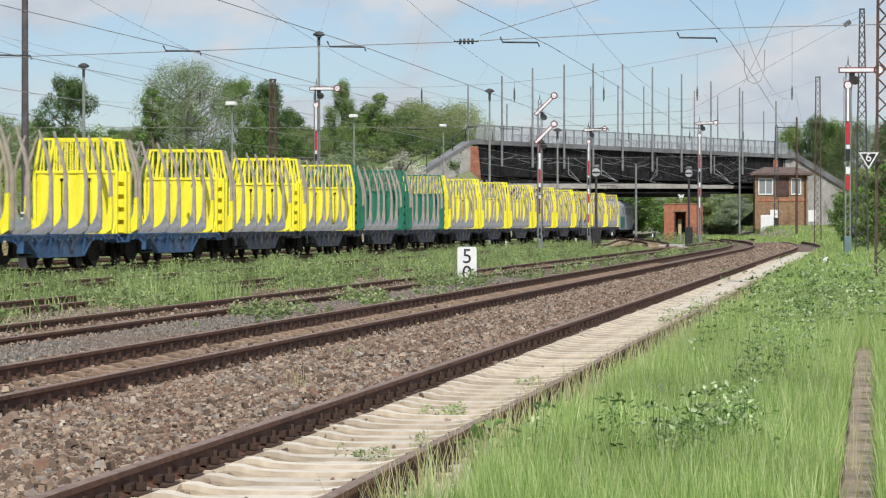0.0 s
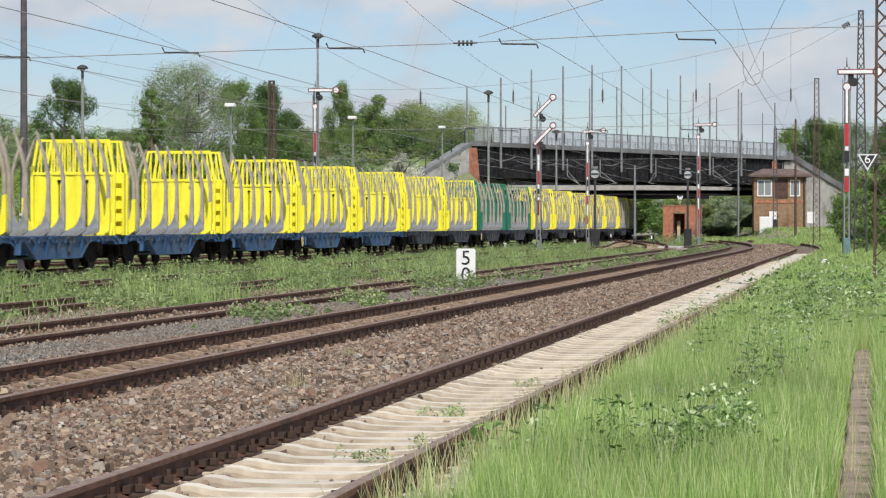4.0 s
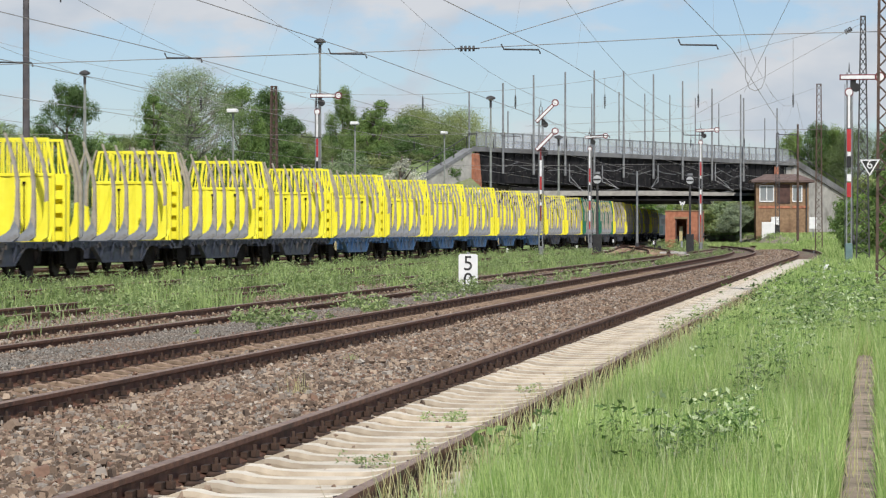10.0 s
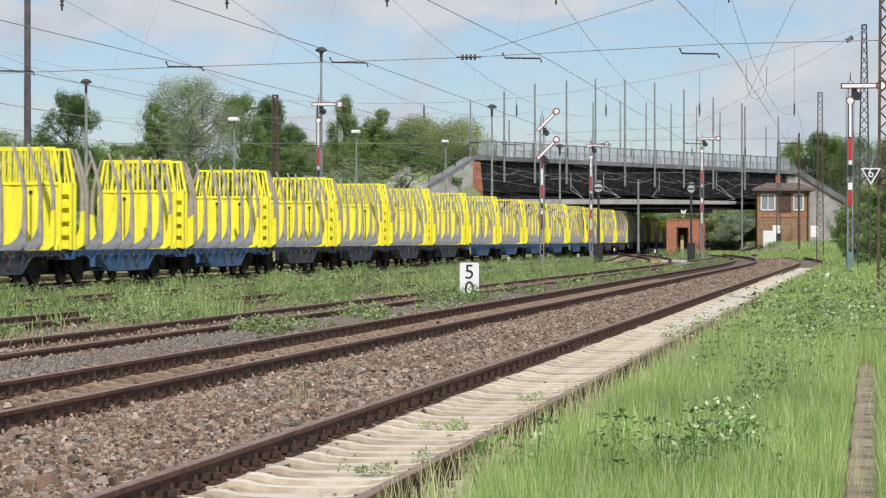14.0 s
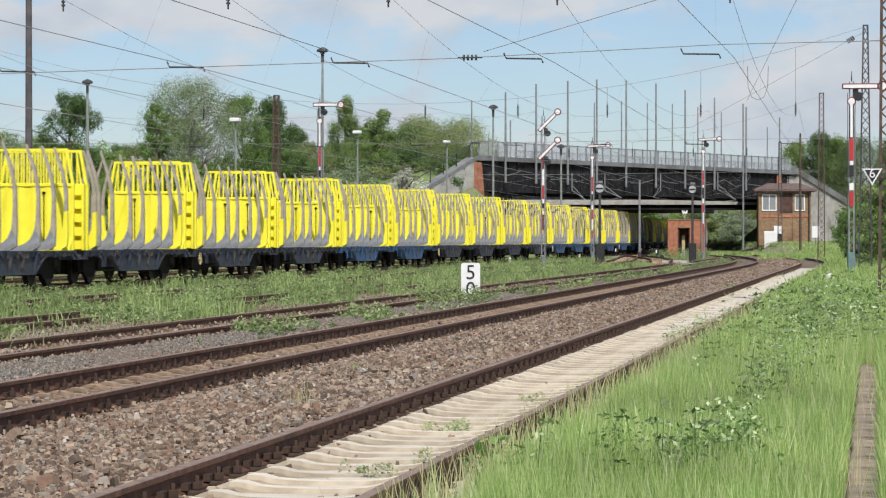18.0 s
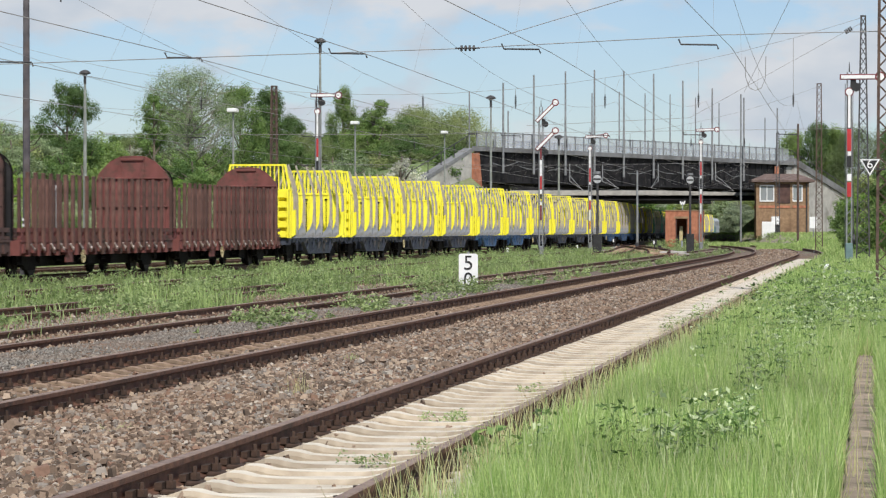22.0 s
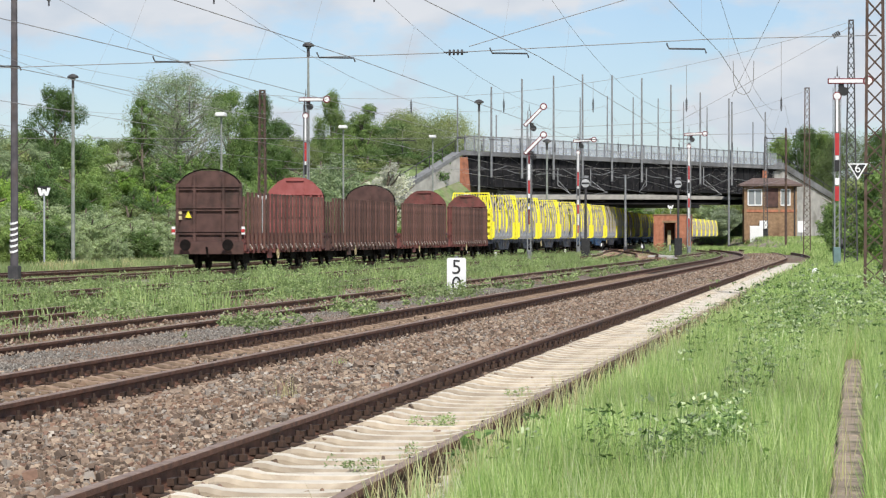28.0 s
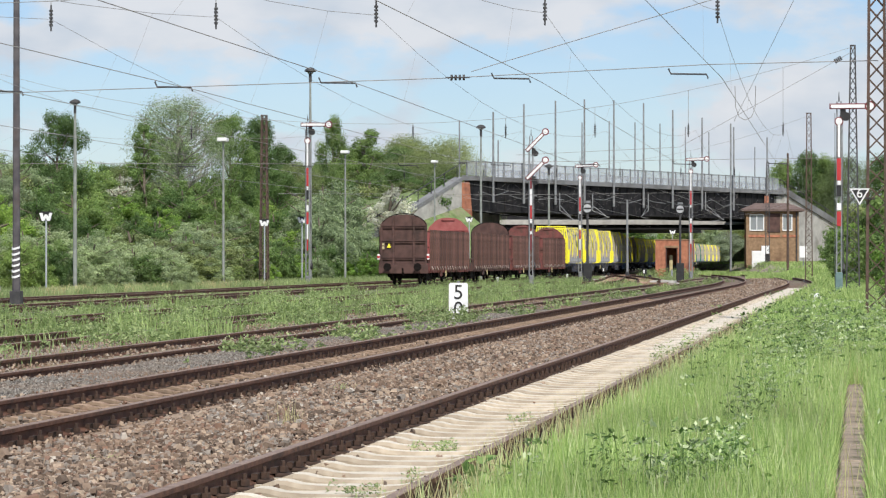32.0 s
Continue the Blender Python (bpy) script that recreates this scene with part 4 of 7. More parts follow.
def road_bridge():
    ob = thing("road_bridge", BR, "long sooty road bridge with mesh parapet fence over the tracks", "bridge")
    part("deck", Geo().slab([(-1.0, -0.35), (BR_L + 1, -0.35), (BR_L + 27, BR_W + 0.35), (25, BR_W + 0.35)], 2, BR_TOP - 0.42, BR_TOP), CONCD, ob, "grey concrete deck edge")
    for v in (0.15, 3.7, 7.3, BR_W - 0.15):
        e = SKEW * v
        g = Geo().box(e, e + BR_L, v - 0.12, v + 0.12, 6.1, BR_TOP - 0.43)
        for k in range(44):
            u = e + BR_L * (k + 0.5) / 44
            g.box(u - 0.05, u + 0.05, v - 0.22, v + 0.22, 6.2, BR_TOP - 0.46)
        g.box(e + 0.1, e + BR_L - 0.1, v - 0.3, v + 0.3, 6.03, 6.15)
        part("girder", g, SOOT_SHADE, ob, "black sooty steel girder")
    # Unseen slabs behind the girders, added to keep sun off the train.
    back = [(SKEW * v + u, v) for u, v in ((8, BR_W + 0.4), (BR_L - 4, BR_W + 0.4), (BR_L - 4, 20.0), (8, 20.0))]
    part("rear_deck", Geo().slab(back, 2, 7.0, 7.5), SOOT_SHADE, ob, "unseen deck added to shade the train")
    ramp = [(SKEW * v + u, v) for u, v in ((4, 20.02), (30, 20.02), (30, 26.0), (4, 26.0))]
    part("rear_ramp", Geo().slab(ramp, 2, 7.0, 7.5), SOOT_SHADE, ob, "unseen extension added to shade the train")
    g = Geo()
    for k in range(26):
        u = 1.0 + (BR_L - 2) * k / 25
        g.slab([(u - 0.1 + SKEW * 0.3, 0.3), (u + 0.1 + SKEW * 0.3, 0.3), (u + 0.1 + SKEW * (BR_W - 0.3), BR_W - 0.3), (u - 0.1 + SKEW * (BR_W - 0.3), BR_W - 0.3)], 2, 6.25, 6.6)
    part("cross_beams", g, SOOT_SHADE, ob)
    for k in range(12):
        u = 2 + 5.3 * k
        cable = Geo().tube([(u, -0.42, 7.9 - 0.3 * (k % 3)), (u + 2.4, -0.42, 7.5 - 0.2 * (k % 2)), (u + 5.0, -0.42, 8.0 - 0.3 * (k % 4))], 0.03, 5)
        part("cable", cable, GREY, ob, "slack grey cable")
    posts = 40
    for v in (-0.2, BR_W + 0.2):
        for k in range(posts):
            u0, u1 = SKEW * max(v, 0) + BR_L * k / posts, SKEW * max(v, 0) + BR_L * (k + 1) / posts
            panel = part("fence_panel", Geo().box(u0 + 0.06, u1 - 0.06, v - 0.008, v + 0.008, BR_TOP + 0.05, BR_TOP + 1.33), MESHWIRE, ob)
            part("fence_post", Geo().box(u0 - 0.05, u0 + 0.05, v - 0.06, v + 0.06, BR_TOP - 0.03, BR_TOP + 1.42), GREY, panel)
            part("fence_rail", Geo().box(u0 + 0.05, u1 - 0.05, v - 0.04, v + 0.04, BR_TOP + 1.33, BR_TOP + 1.39), GREY, panel)
    for u, top in ((4.2, 15.3), (9.8, 16.3), (15.8, 16.9), (21.5, 17.3), (27.5, 17.5), (33.8, 17.5), (40.2, 17.1), (46.9, 16.6), (54.4, 15.9), (62.7, 15.1)):
        part("tall_pole", Geo().tube([(u, -0.5, 6.9), (u, -0.5, top)], 0.12, 8, 0.08), GREY, ob, "tall thin grey steel pole")
    for u, top in ((42.4, 16.2), (48.4, 16.6), (54.3, 16.7), (60.2, 16.8), (66.4, 16.7), (72.3, 16.3), (84.4, 15.0)):
        part("tall_pole", Geo().tube([(u, BR_W + 0.5, 8.4), (u, BR_W + 0.5, top)], 0.09, 6, 0.06), GREY, ob, "tall thin grey steel pole")
    # left support: brick pier and sloping concrete wing
    part("brick_pier", Geo().slab([(-1.0, -0.1), (1.4, -0.1), (0.0, BR_TOP - 0.62), (-1.0, BR_TOP - 0.62)], 1, -0.5, 0.6), BRICKR, ob, "orange brick pier of the abutment")
    part("abutment", Geo().slab([(-1.0, 0.61), (0.8, 0.61), (0.8 + SKEW * 10.4, 11.0), (-1.0 + SKEW * 10.4, 11.0)], 2, -0.2, BR_TOP - 0.62), CONCD, ob, "dark concrete abutment wall")
    part("wing_wall", Geo().slab([(-1.02, -0.1), (-1.02, 8.8), (-24, 0.6), (-24, -0.1)], 1, -0.3, 0.5), CONC, ob, "pale concrete wing wall")
    part("coping", Geo().bar((-0.9, 0.1, 9.0), (-24.2, 0.1, 0.7), 0.9, 0.32), CONCD, ob, "weathered sloping coping")
    rail = Geo().bar((-0.9, 0.1, 10.3), (-24.2, 0.1, 1.9), 0.07)
    for k in range(11):
        u = -1.2 - 2.2 * k
        z = 9.2 + (u + 0.9) * 0.358
        rail.bar((u, 0.1, z), (u, 0.1, z + 1.15), 0.06)
    part("handrail", rail, DARK, ob)
    # right support
    part("abutment", Geo().slab([(BR_L - 0.6, 0.0), (BR_L + 1.2, 0.0), (BR_L + 1.2 + SKEW * BR_W, BR_W), (BR_L - 0.6 + SKEW * BR_W, BR_W)], 2, -0.2, BR_TOP - 0.62), CONC, ob, "concrete abutment wall")
    part("wing_wall", Geo().slab([(BR_L + 1.22, -0.1), (BR_L + 1.22, 8.9), (BR_L + 30, 2.0), (BR_L + 30, -0.1)], 1, -0.3, 0.5), CONC, ob, "pale concrete wing wall")
    part("coping", Geo().bar((BR_L + 1.0, 0.1, 9.3), (BR_L + 30, 0.1, 2.2), 1.2, 0.7), CONCD, ob, "weathered sloping coping")
    rail = Geo().bar((BR_L + 1, 0.1, 10.6), (BR_L + 29, 0.1, 3.6), 0.07)
    for k in range(12):
        u = BR_L + 1.2 + 2.4 * k
        z = 9.4 - (u - BR_L - 1.0) * 0.245
        rail.bar((u, 0.1, z), (u, 0.1, z + 1.2), 0.06)
    part("handrail", rail, DARK, ob)
    return ob


def low_bridge():
    ob = thing("low_bridge", pose(-52.0, 346.5, 0, 0, 0, 9), "lower pale concrete bridge behind the road bridge", "bridge")
    part("deck", Geo().box(0, 39.8, 0, 9, 5.95, 6.55), CONC, ob)
    # Deck lengthened to the rear, added to throw shade on the train.
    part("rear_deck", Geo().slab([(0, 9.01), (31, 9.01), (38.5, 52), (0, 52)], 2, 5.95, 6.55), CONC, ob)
    part("girder", Geo().box(0, 39.8, 0.4, 8.6, 5.35, 5.94), SOOT_SHADE, ob)
    # Slab added ahead of the deck to shade a sunlit gap.
    part("front_walkway", Geo().box(14, 33, -12.0, -1.5, 6.66, 6.9), SOOT_SHADE, ob)
    # Dark sheet added to close the bright gap under the road bridge.
    part("parapet", Geo().box(0, 39.8, 0.1, 0.3, 6.56, 8.2), SOOT_SHADE, ob, "added dark sheet filling the gap above the deck")
    # Underside of the added rear deck, there for the same shade.
    part("rear_girder", Geo().slab([(0.4, 8.7), (30.5, 8.7), (38.0, 51.6), (0.4, 51.6)], 2, 5.35, 5.94), SOOT_SHADE, ob)
    part("pier", Geo().box(0.0, 1.2, 0.3, 49.0, -0.2, 5.34, 0.05), CONCD, ob)
    part("pier", Geo().box(38.4, 39.6, 0.3, 1.5, -0.2, 5.34, 0.05), CONCD, ob)
    return ob


def embankment(name, m, length, top0, top1, width, label):
    g = Geo()
    rings = []
    for k in range(9):
        u = length * k / 8
        top = top0 + (top1 - top0) * k / 8
        rings.append([(u, -0.9, -0.4), (u, -0.9, top * 0.86), (u, width, top), (u, width + top * 1.4, -0.4)])
    solo(name, g.loft(rings), TURF, m, label, "embankment", kind="structure")


def cantilever(x, y, z, reach, drop):
    """A catenary bracket that hangs under the bridge."""
    ob = thing("cantilever_bracket", pose(x, y, z), "pale steel catenary bracket under the bridge", "bracket", "brackets under the bridge")
    part("hanger", Geo().tube([(0, 0, 0), (0, 0, 1.6)], 0.05, 6), GREY, ob)
    part("strut", Geo().tube([(0, 0, 0), (reach, 0, -drop)], 0.035, 6), GREY, ob)
    part("stay", Geo().tube([(0, 0, 0.5), (reach * 0.8, 0, -drop * 0.75)], 0.03, 5), GREY, ob)
    part("insulator", Geo().tube([(reach * 0.2, 0, -drop * 0.2), (reach * 0.4, 0, -drop * 0.4)], 0.10, 8), DARK, ob)
    part("steady_arm", Geo().tube([(reach, 0, -drop), (reach * 0.3, 0, -drop - 0.15)], 0.022, 5), GREY, ob)


road_bridge()
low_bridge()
for spot in ((-25.3, 268, 6.25, 1.6, 0.65), (-20.0, 268, 6.25, -0.7, 0.6), (-14.7, 270, 6.4, 1.75, 1.0), (-27.8, 262, 6.2, 1.3, 0.9)):
    cantilever(*spot)
embankment("embankment_1", BR @ pose(-1.2, 2.0, 0, 0, 0, 180) @ pose(0, -8.6, 0), 40, 8.6, 0.5, 8, "green earth embankment of the bridge approach road")
embankment("embankment_2", BR @ pose(BR_L + 27, 2.0, 0), 60, 8.6, 0.5, 8, "green earth embankment of the far approach road")

# ---- signal box and brick hut ----


def window_unit(parent, x0, x1, z0, z1, y):
    w = part("window", Geo().box(x0, x1, y - 0.01, y + 0.05, z0, z1), GLASS, parent)
    g = Geo()
    for a, b, c, d in ((x0 - 0.07, x0 + 0.04, z0 - 0.05, z1 + 0.05), (x1 - 0.04, x1 + 0.07, z0 - 0.05, z1 + 0.05),
                       (x0, x1, z0 - 0.08, z0 + 0.04), (x0, x1, z1 - 0.04, z1 + 0.07), ((x0 + x1) / 2 - 0.04, (x0 + x1) / 2 + 0.04, z0, z1)):
        g.box(a, b, y - 0.07, y - 0.012, c, d)
    part("frame", g, WHITE, w, "white painted window frame")


def signal_box():
    ob = thing("signal_box", pose(-11.9, 298.0, 1.05, 0, 0, 6), "two-storey ochre brick signal box with flat overhanging roof", "signal box")
    g = Geo().box(0, 5.4, 0, 4, -1.4, 2.9)
    part("lower_wall", g, BRICKO, ob, "ochre brick lower storey")
    part("band", Geo().box(-0.06, 5.46, -0.06, 4.06, 2.9, 3.15), BRICKR, ob)
    part("upper_wall", Geo().box(0.02, 5.38, 0.02, 3.98, 3.15, 5.6), BRICKO, ob, "brick upper storey with windows")
    g = Geo()
    g.box(-0.6, 6.0, -0.6, 4.6, 5.6, 5.82, 0.03)
    g.loft([[(-0.6, -0.6, 5.83), (6.0, -0.6, 5.83), (6.0, 4.6, 5.83), (-0.6, 4.6, 5.83)], [(1.0, 1.4, 6.5), (4.4, 1.4, 6.5), (4.4, 2.6, 6.5), (1.0, 2.6, 6.5)]])
    part("roof", g, ROOFT, ob, "brown hipped roof")
    window_unit(ob, 0.35, 1.75, 3.65, 5.25, 0.0)
    window_unit(ob, 3.75, 4.7, 3.65, 5.25, 0.0)
    part("dark_panel", Geo().box(2.1, 3.5, -0.05, 0.018, 3.4, 5.4), BROWN, ob)
    for x in (0.05, 2.0, 3.6, 5.3):
        part("pilaster", Geo().box(x - 0.12, x + 0.12, -0.08, -0.002, 0.0, 5.55), BRICKO, ob)
    part("wall_cabinet", Geo().box(1.5, 2.4, -0.45, -0.09, 1.15, 2.0, 0.02), WHITE, ob, "white wall cabinet")
    part("meter_box", Geo().box(1.55, 2.35, -0.30, -0.09, 0.25, 1.1, 0.02), BLACK, ob, "black meter box below the cabinet")
    part("downpipe", Geo().tube([(5.2, -0.14, 0.0), (5.2, -0.14, 5.5)], 0.07, 6), DARK, ob)
    part("chimney", Geo().box(2.0, 2.5, 1.8, 2.3, 6.3, 7.3), BRICKR, ob)
    cab = thing("equipment_cabinet", pose(-11.3, 296.0, 1.0), "white equipment cabinet in the grass by the signal box", "cabinet")
    part("body", Geo().box(0, 1.35, 0, 0.7, -0.6, 1.5, 0.03), WHITE, cab)
    part("door", Geo().box(0.05, 0.66, -0.03, -0.002, 0.08, 1.4), WHITE, cab)
    part("door", Geo().box(0.69, 1.30, -0.03, -0.002, 0.08, 1.4), WHITE, cab)
    sign = thing("white_board", pose(-5.5, 272.2, 0.9), "white sheet board on a post in the grass", "sign")
    part("board", Geo().box(-0.35, 0.35, -0.03, 0.03, 0.9, 2.0), WHITE, sign)
    part("post", Geo().tube([(0, 0.06, -0.3), (0, 0.06, 1.9)], 0.05, 6), GREY, sign)


def brick_hut():
    ob = thing("brick_hut", pose(-19.1, 265.0, 0, 0, 0, -8), "small orange brick hut with a dark doorway", "hut")
    w, d, h = 3.05, 3.2, 3.4
    g = Geo()
    g.box(0, 0.95, 0, 0.3, -0.1, h)
    g.box(2.1, w, 0, 0.3, -0.1, h)
    g.box(0.95, 2.1, 0, 0.3, 2.85, h)
    part("front_wall", g, BRICKR, ob)
    part("side_wall", Geo().box(0, 0.3, 0.3, d, -0.1, h), BRICKR, ob)
    part("side_wall", Geo().box(w - 0.3, w, 0.3, d, -0.1, h), BRICKR, ob)
    part("back_wall", Geo().box(0.3, w - 0.3, d - 0.3, d, -0.1, h), BRICKR, ob)
    part("roof", Geo().box(-0.05, w + 0.05, -0.05, d + 0.05, h, h + 0.10, 0.02), BRICKO, ob, "flat weathered roof edge")
    part("lintel", Geo().box(0.85, 2.2, -0.04, 0.296, 2.7, 2.9), BRICKO, ob)
    for x in (0.99, 2.06):
        part("door_post", Geo().box(x - 0.05, x + 0.05, 0.05, 0.25, -0.05, 2.7), BROWN, ob)
    part("shelf", Geo().box(0.9, 2.2, 1.2, 1.6, 0.0, 1.1), DARK, ob)
    part("board", Geo().box(1.15, 1.45, 0.9, 0.95, 0.0, 2.0), TAN, ob, "pale board leaning inside the doorway")


signal_box()
brick_hut()

# ---- lamps, masts, signals, boards ----


def mushroom_lamp(x, y, h, k=0.75, z=0.0):
    ob = thing("yard_lamp", pose(x, y, z), "tall steel yard lamp with a mushroom head", "lamp", "mushroom yard lamps")
    part("pole", Geo().tube([(0, 0, -0.2), (0, 0, h * 0.75), (0, 0, h - 0.3 * k)], 0.08 + 0.04 * k, 8, 0.03 + 0.035 * k), GREYG, ob)
    g = Geo()
    rings = [[(k * r * math.cos(2 * math.pi * j / 14), k * r * math.sin(2 * math.pi * j / 14), h - k * zz) for j in range(14)]
             for r, zz in ((0.30, 0.42), (0.52, 0.36), (0.50, 0.22), (0.30, 0.08), (0.08, 0.0))]
    part("shade", g.loft(rings), DARK, ob, "dark mushroom-shaped shade")
    part("collar", Geo().tube([(0, 0, h - 1.3 * k), (0, 0, h - 0.42 * k)], 0.13 * k, 8), DARK, ob)
    part("lens", Geo().disc((0, 0, h - 0.48 * k), (0, 0, 1), 0.24 * k, 0.12 * k, 12), GLASS, ob)


def box_lamp(x, y, h, z=0.0):
    ob = thing("street_lamp", pose(x, y, z), "slim pale lamp post with a flat box head", "lamp", "slim lamp posts")
    part("pole", Geo().tube([(0, 0, -0.2), (0, 0, h)], 0.085, 8, 0.055), GREYG, ob)
    part("head", Geo().box(-0.28, 0.28, -0.45, 0.2, h - 0.02, h + 0.2, 0.04), WHITE, ob, "pale flat lamp head")


def lattice_mast(x, y, h, w0, w1, material, label, z=0.0, turn=0.0):
    ob = thing("lattice_mast", pose(x, y, z, 0, 0, turn), label, "mast", "lattice catenary masts")
    legs = [(-1, -1), (1, -1), (1, 1), (-1, 1)]
    for sx, sy in legs:
        part("leg", Geo().bar((sx * w0 / 2, sy * w0 / 2, -0.3), (sx * w1 / 2, sy * w1 / 2, h), 0.07), material, ob)
    n = max(6, int(h / (w0 + w1) / 0.55))
    for face in range(4):
        a, b = legs[face], legs[(face + 1) % 4]
        for k in range(n):
            z0, z1 = h * k / n, h * (k + 1) / n
            wa, wb = (w0 + (w1 - w0) * z0 / h) / 2, (w0 + (w1 - w0) * z1 / h) / 2
            for p, q in ((a, b), (b, a)):
                part("brace", Geo().bar((p[0] * wa, p[1] * wa, z0), (q[0] * wb, q[1] * wb, z1), 0.05 * w0), material, ob)
    part("footing", Geo().box(-w0 * 0.8, w0 * 0.8, -w0 * 0.8, w0 * 0.8, -0.4, 0.12, 0.03), CONCD, ob)
    part("cap", Geo().box(-w1 * 0.65, w1 * 0.65, -w1 * 0.65, w1 * 0.65, h, h + 0.06), material, ob)
    return ob


def pole_mast(x, y, h, r, material, label, z=0.0, stripes=False):
    ob = thing("steel_pole", pose(x, y, z), label, "pole")
    part("shaft", Geo().tube([(0, 0, -0.2), (0, 0, h)], r, 10, r * 0.7), material, ob)
    part("base", Geo().box(-r * 1.3, r * 1.3, -r * 1.3, r * 1.3, -0.2, 0.5, 0.02), DARK, ob)
    if stripes:
        for k in range(6):
            z = 1.0 + 0.2 * k
            ring = [[(r * f * math.cos(a), r * f * math.sin(a), zz + 0.4 * r * math.cos(a - 1.0)) for a in [math.pi * (0.95 + 0.9 * i / 9) for i in range(10)]]
                    for f, zz in ((1.03, z), (1.10, z), (1.10, z + 0.075), (1.03, z + 0.075))]
            part("stripe", Geo().loft([[ring[j][i] for j in range(4)] for i in range(10)]), WHITE, ob, "slanting white warning stripe")
    return ob


def semaphore(x, y, h, arms, label, z=0.0, teal=False):
    """arms: (height of the pivot, degrees raised)."""
    ob = thing("semaphore_signal", pose(x, y, z), label, "signal", "semaphore signals")
    g = Geo()
    for s in (-0.11, 0.11):
        g.bar((s, 0, -0.2), (s * 0.8, 0, h), 0.06, 0.09)
    for k in range(int(h / 0.5)):
        g.bar((-0.11, 0, 0.3 + 0.5 * k), (0.11, 0, 0.55 + 0.5 * k), 0.03)
    part("post", g, GREY, ob, "grey lattice signal post")
    low = arms[-1][0]
    pair = len(arms) > 1
    f = 1.0 if teal else 1.17
    bands = ((0.92, 0.05, 0.11, ARMRED), (2.0, 0.93, 0.13, WHITE), (2.87, 2.01, 0.12, REDS), (3.16, 2.88, 0.12, WHITE), (3.5, 3.17, 0.12, BLACK), (3.9, 3.7, 0.12, WHITE), (4.9, 3.91, 0.11, ARMRED)) if pair else ((2.3, 0.65, 0.125, BLACK), (3.28, 2.3, 0.125, REDS), (3.48, 3.29, 0.10, WHITE), (3.98, 3.49, 0.14, BLACK), (4.6, 4.28, 0.13, WHITE), (5.3, 4.65, 0.125, REDS),
                             (6.1, 5.31, 0.09, WHITE), (6.7, 6.11, 0.09, REDS))
    for z0, z1, wide, mt in bands:
        z0, z1 = (z0, z1) if pair else (z0 * f, z1 * f)
        if low - z0 > 0.9 and not (teal and z0 > 5.5):
            k = 0.72 if teal else 0.5
            part("mast_plate", Geo().box(-wide * k, wide * k, -0.10, -0.055, low - z0 + 0.005, low - z1, 0.008), mt, ob)
    if not pair:
        top = low - (0.66 if teal else 1.0)
        part("mast_plate", Geo().box(-0.055, 0.055, -0.12, -0.102, low - 2.25 * f, top - 0.08), WHITE, ob)
        part("plate_rim", Geo().disc((0, -0.08, top), (0, 1, 0), 0.20, 0.05, 16), ARMRED, ob)
        part("plate_head", Geo().disc((0, -0.12, top), (0, 1, 0), 0.15, 0.03, 16), WHITE, ob)
    base = 0.72 if teal else 0.4
    part("base", Geo().box(-0.22 * base, 0.22 * base, -0.2, 0.2, -0.2, 1.45 * base, 0.03), TEALG if teal else GREY, ob, "grey signal base housing")
    part("wire_gear", Geo().disc((0.22, 0.1, 1.2), (1, 0, 0), 0.22, 0.08, 12).bar((0.2, 0.1, 1.2), (0.1, 0.05, low), 0.025), DARK, ob)
    part("ladder", Geo().bar((-0.18, 0.22, 0), (-0.18, 0.14, h - 0.5), 0.03).bar((0.16, 0.22, 0), (0.16, 0.14, h - 0.5), 0.03), GREY, ob)
    for pz, deg in arms:
        a = part("arm", Geo().box(-0.42, 1.30, -0.02, 0.02, -0.125, 0.125, 0.01), ARMRED, ob, "red-edged white semaphore arm")
        a.location, a.rotation_euler = (0, -0.16, pz), (0, -radians(deg), 0)
        part("white_field", Geo().box(-0.36, 1.12, -0.045, -0.022, -0.075, 0.075), WHITE, a)
        part("disc_rim", Geo().disc((1.36, 0, 0), (0, 1, 0), 0.235, 0.045, 20), ARMRED, a)
        part("disc_face", Geo().disc((1.36, -0.03, 0), (0, 1, 0), 0.16, 0.03, 20), WHITE, a)
        part("spectacle", Geo().disc((0.3, -0.1, pz - 0.45), (0, 1, 0), 0.2, 0.08, 12).box(0.05, 0.3, -0.1, -0.02, pz - 0.5, pz - 0.1), BLACK, ob, "black spectacle plate with lamp")
    part("finial", Geo().tube([(0, 0, h), (0, 0, h + 0.45)], 0.035, 6, 0.01), DARK, ob)
    return ob


TEALG = surf("grey_green_paint", (0.10, 0.17, 0.17), (0.16, 0.25, 0.25), 4.0, 0.7, bump=0.2)


def disc_signal(x, y, h):
    ob = thing("shunting_signal", pose(x, y, 0), "tall black shunting signal with round lamp head", "signal", "shunting signals")
    part("post", Geo().tube([(0, 0, -0.2), (0, 0, h - 0.4)], 0.10, 8, 0.08), DARK, ob)
    part("box", Geo().box(-0.28, 0.28, -0.25, 0.25, -0.1, 1.35, 0.03), BLACK, ob)
    part("disc", Geo().disc((0, -0.14, h - 0.3), (0, 1, 0), 0.28, 0.08, 20), DISCW, ob, "greyed white round signal face")
    part("bar", Geo().box(-0.255, 0.255, -0.21, -0.185, h - 0.36, h - 0.25), BLACK, ob)
    part("hood", Geo().box(-0.22, 0.22, -0.1, 0.3, h - 0.58, h + 0.04, 0.05), BLACK, ob)
    part("lamp_cap", Geo().disc((0, 0.05, h + 0.14), (0, 0, 1), 0.2, 0.15, 12), GREY, ob)


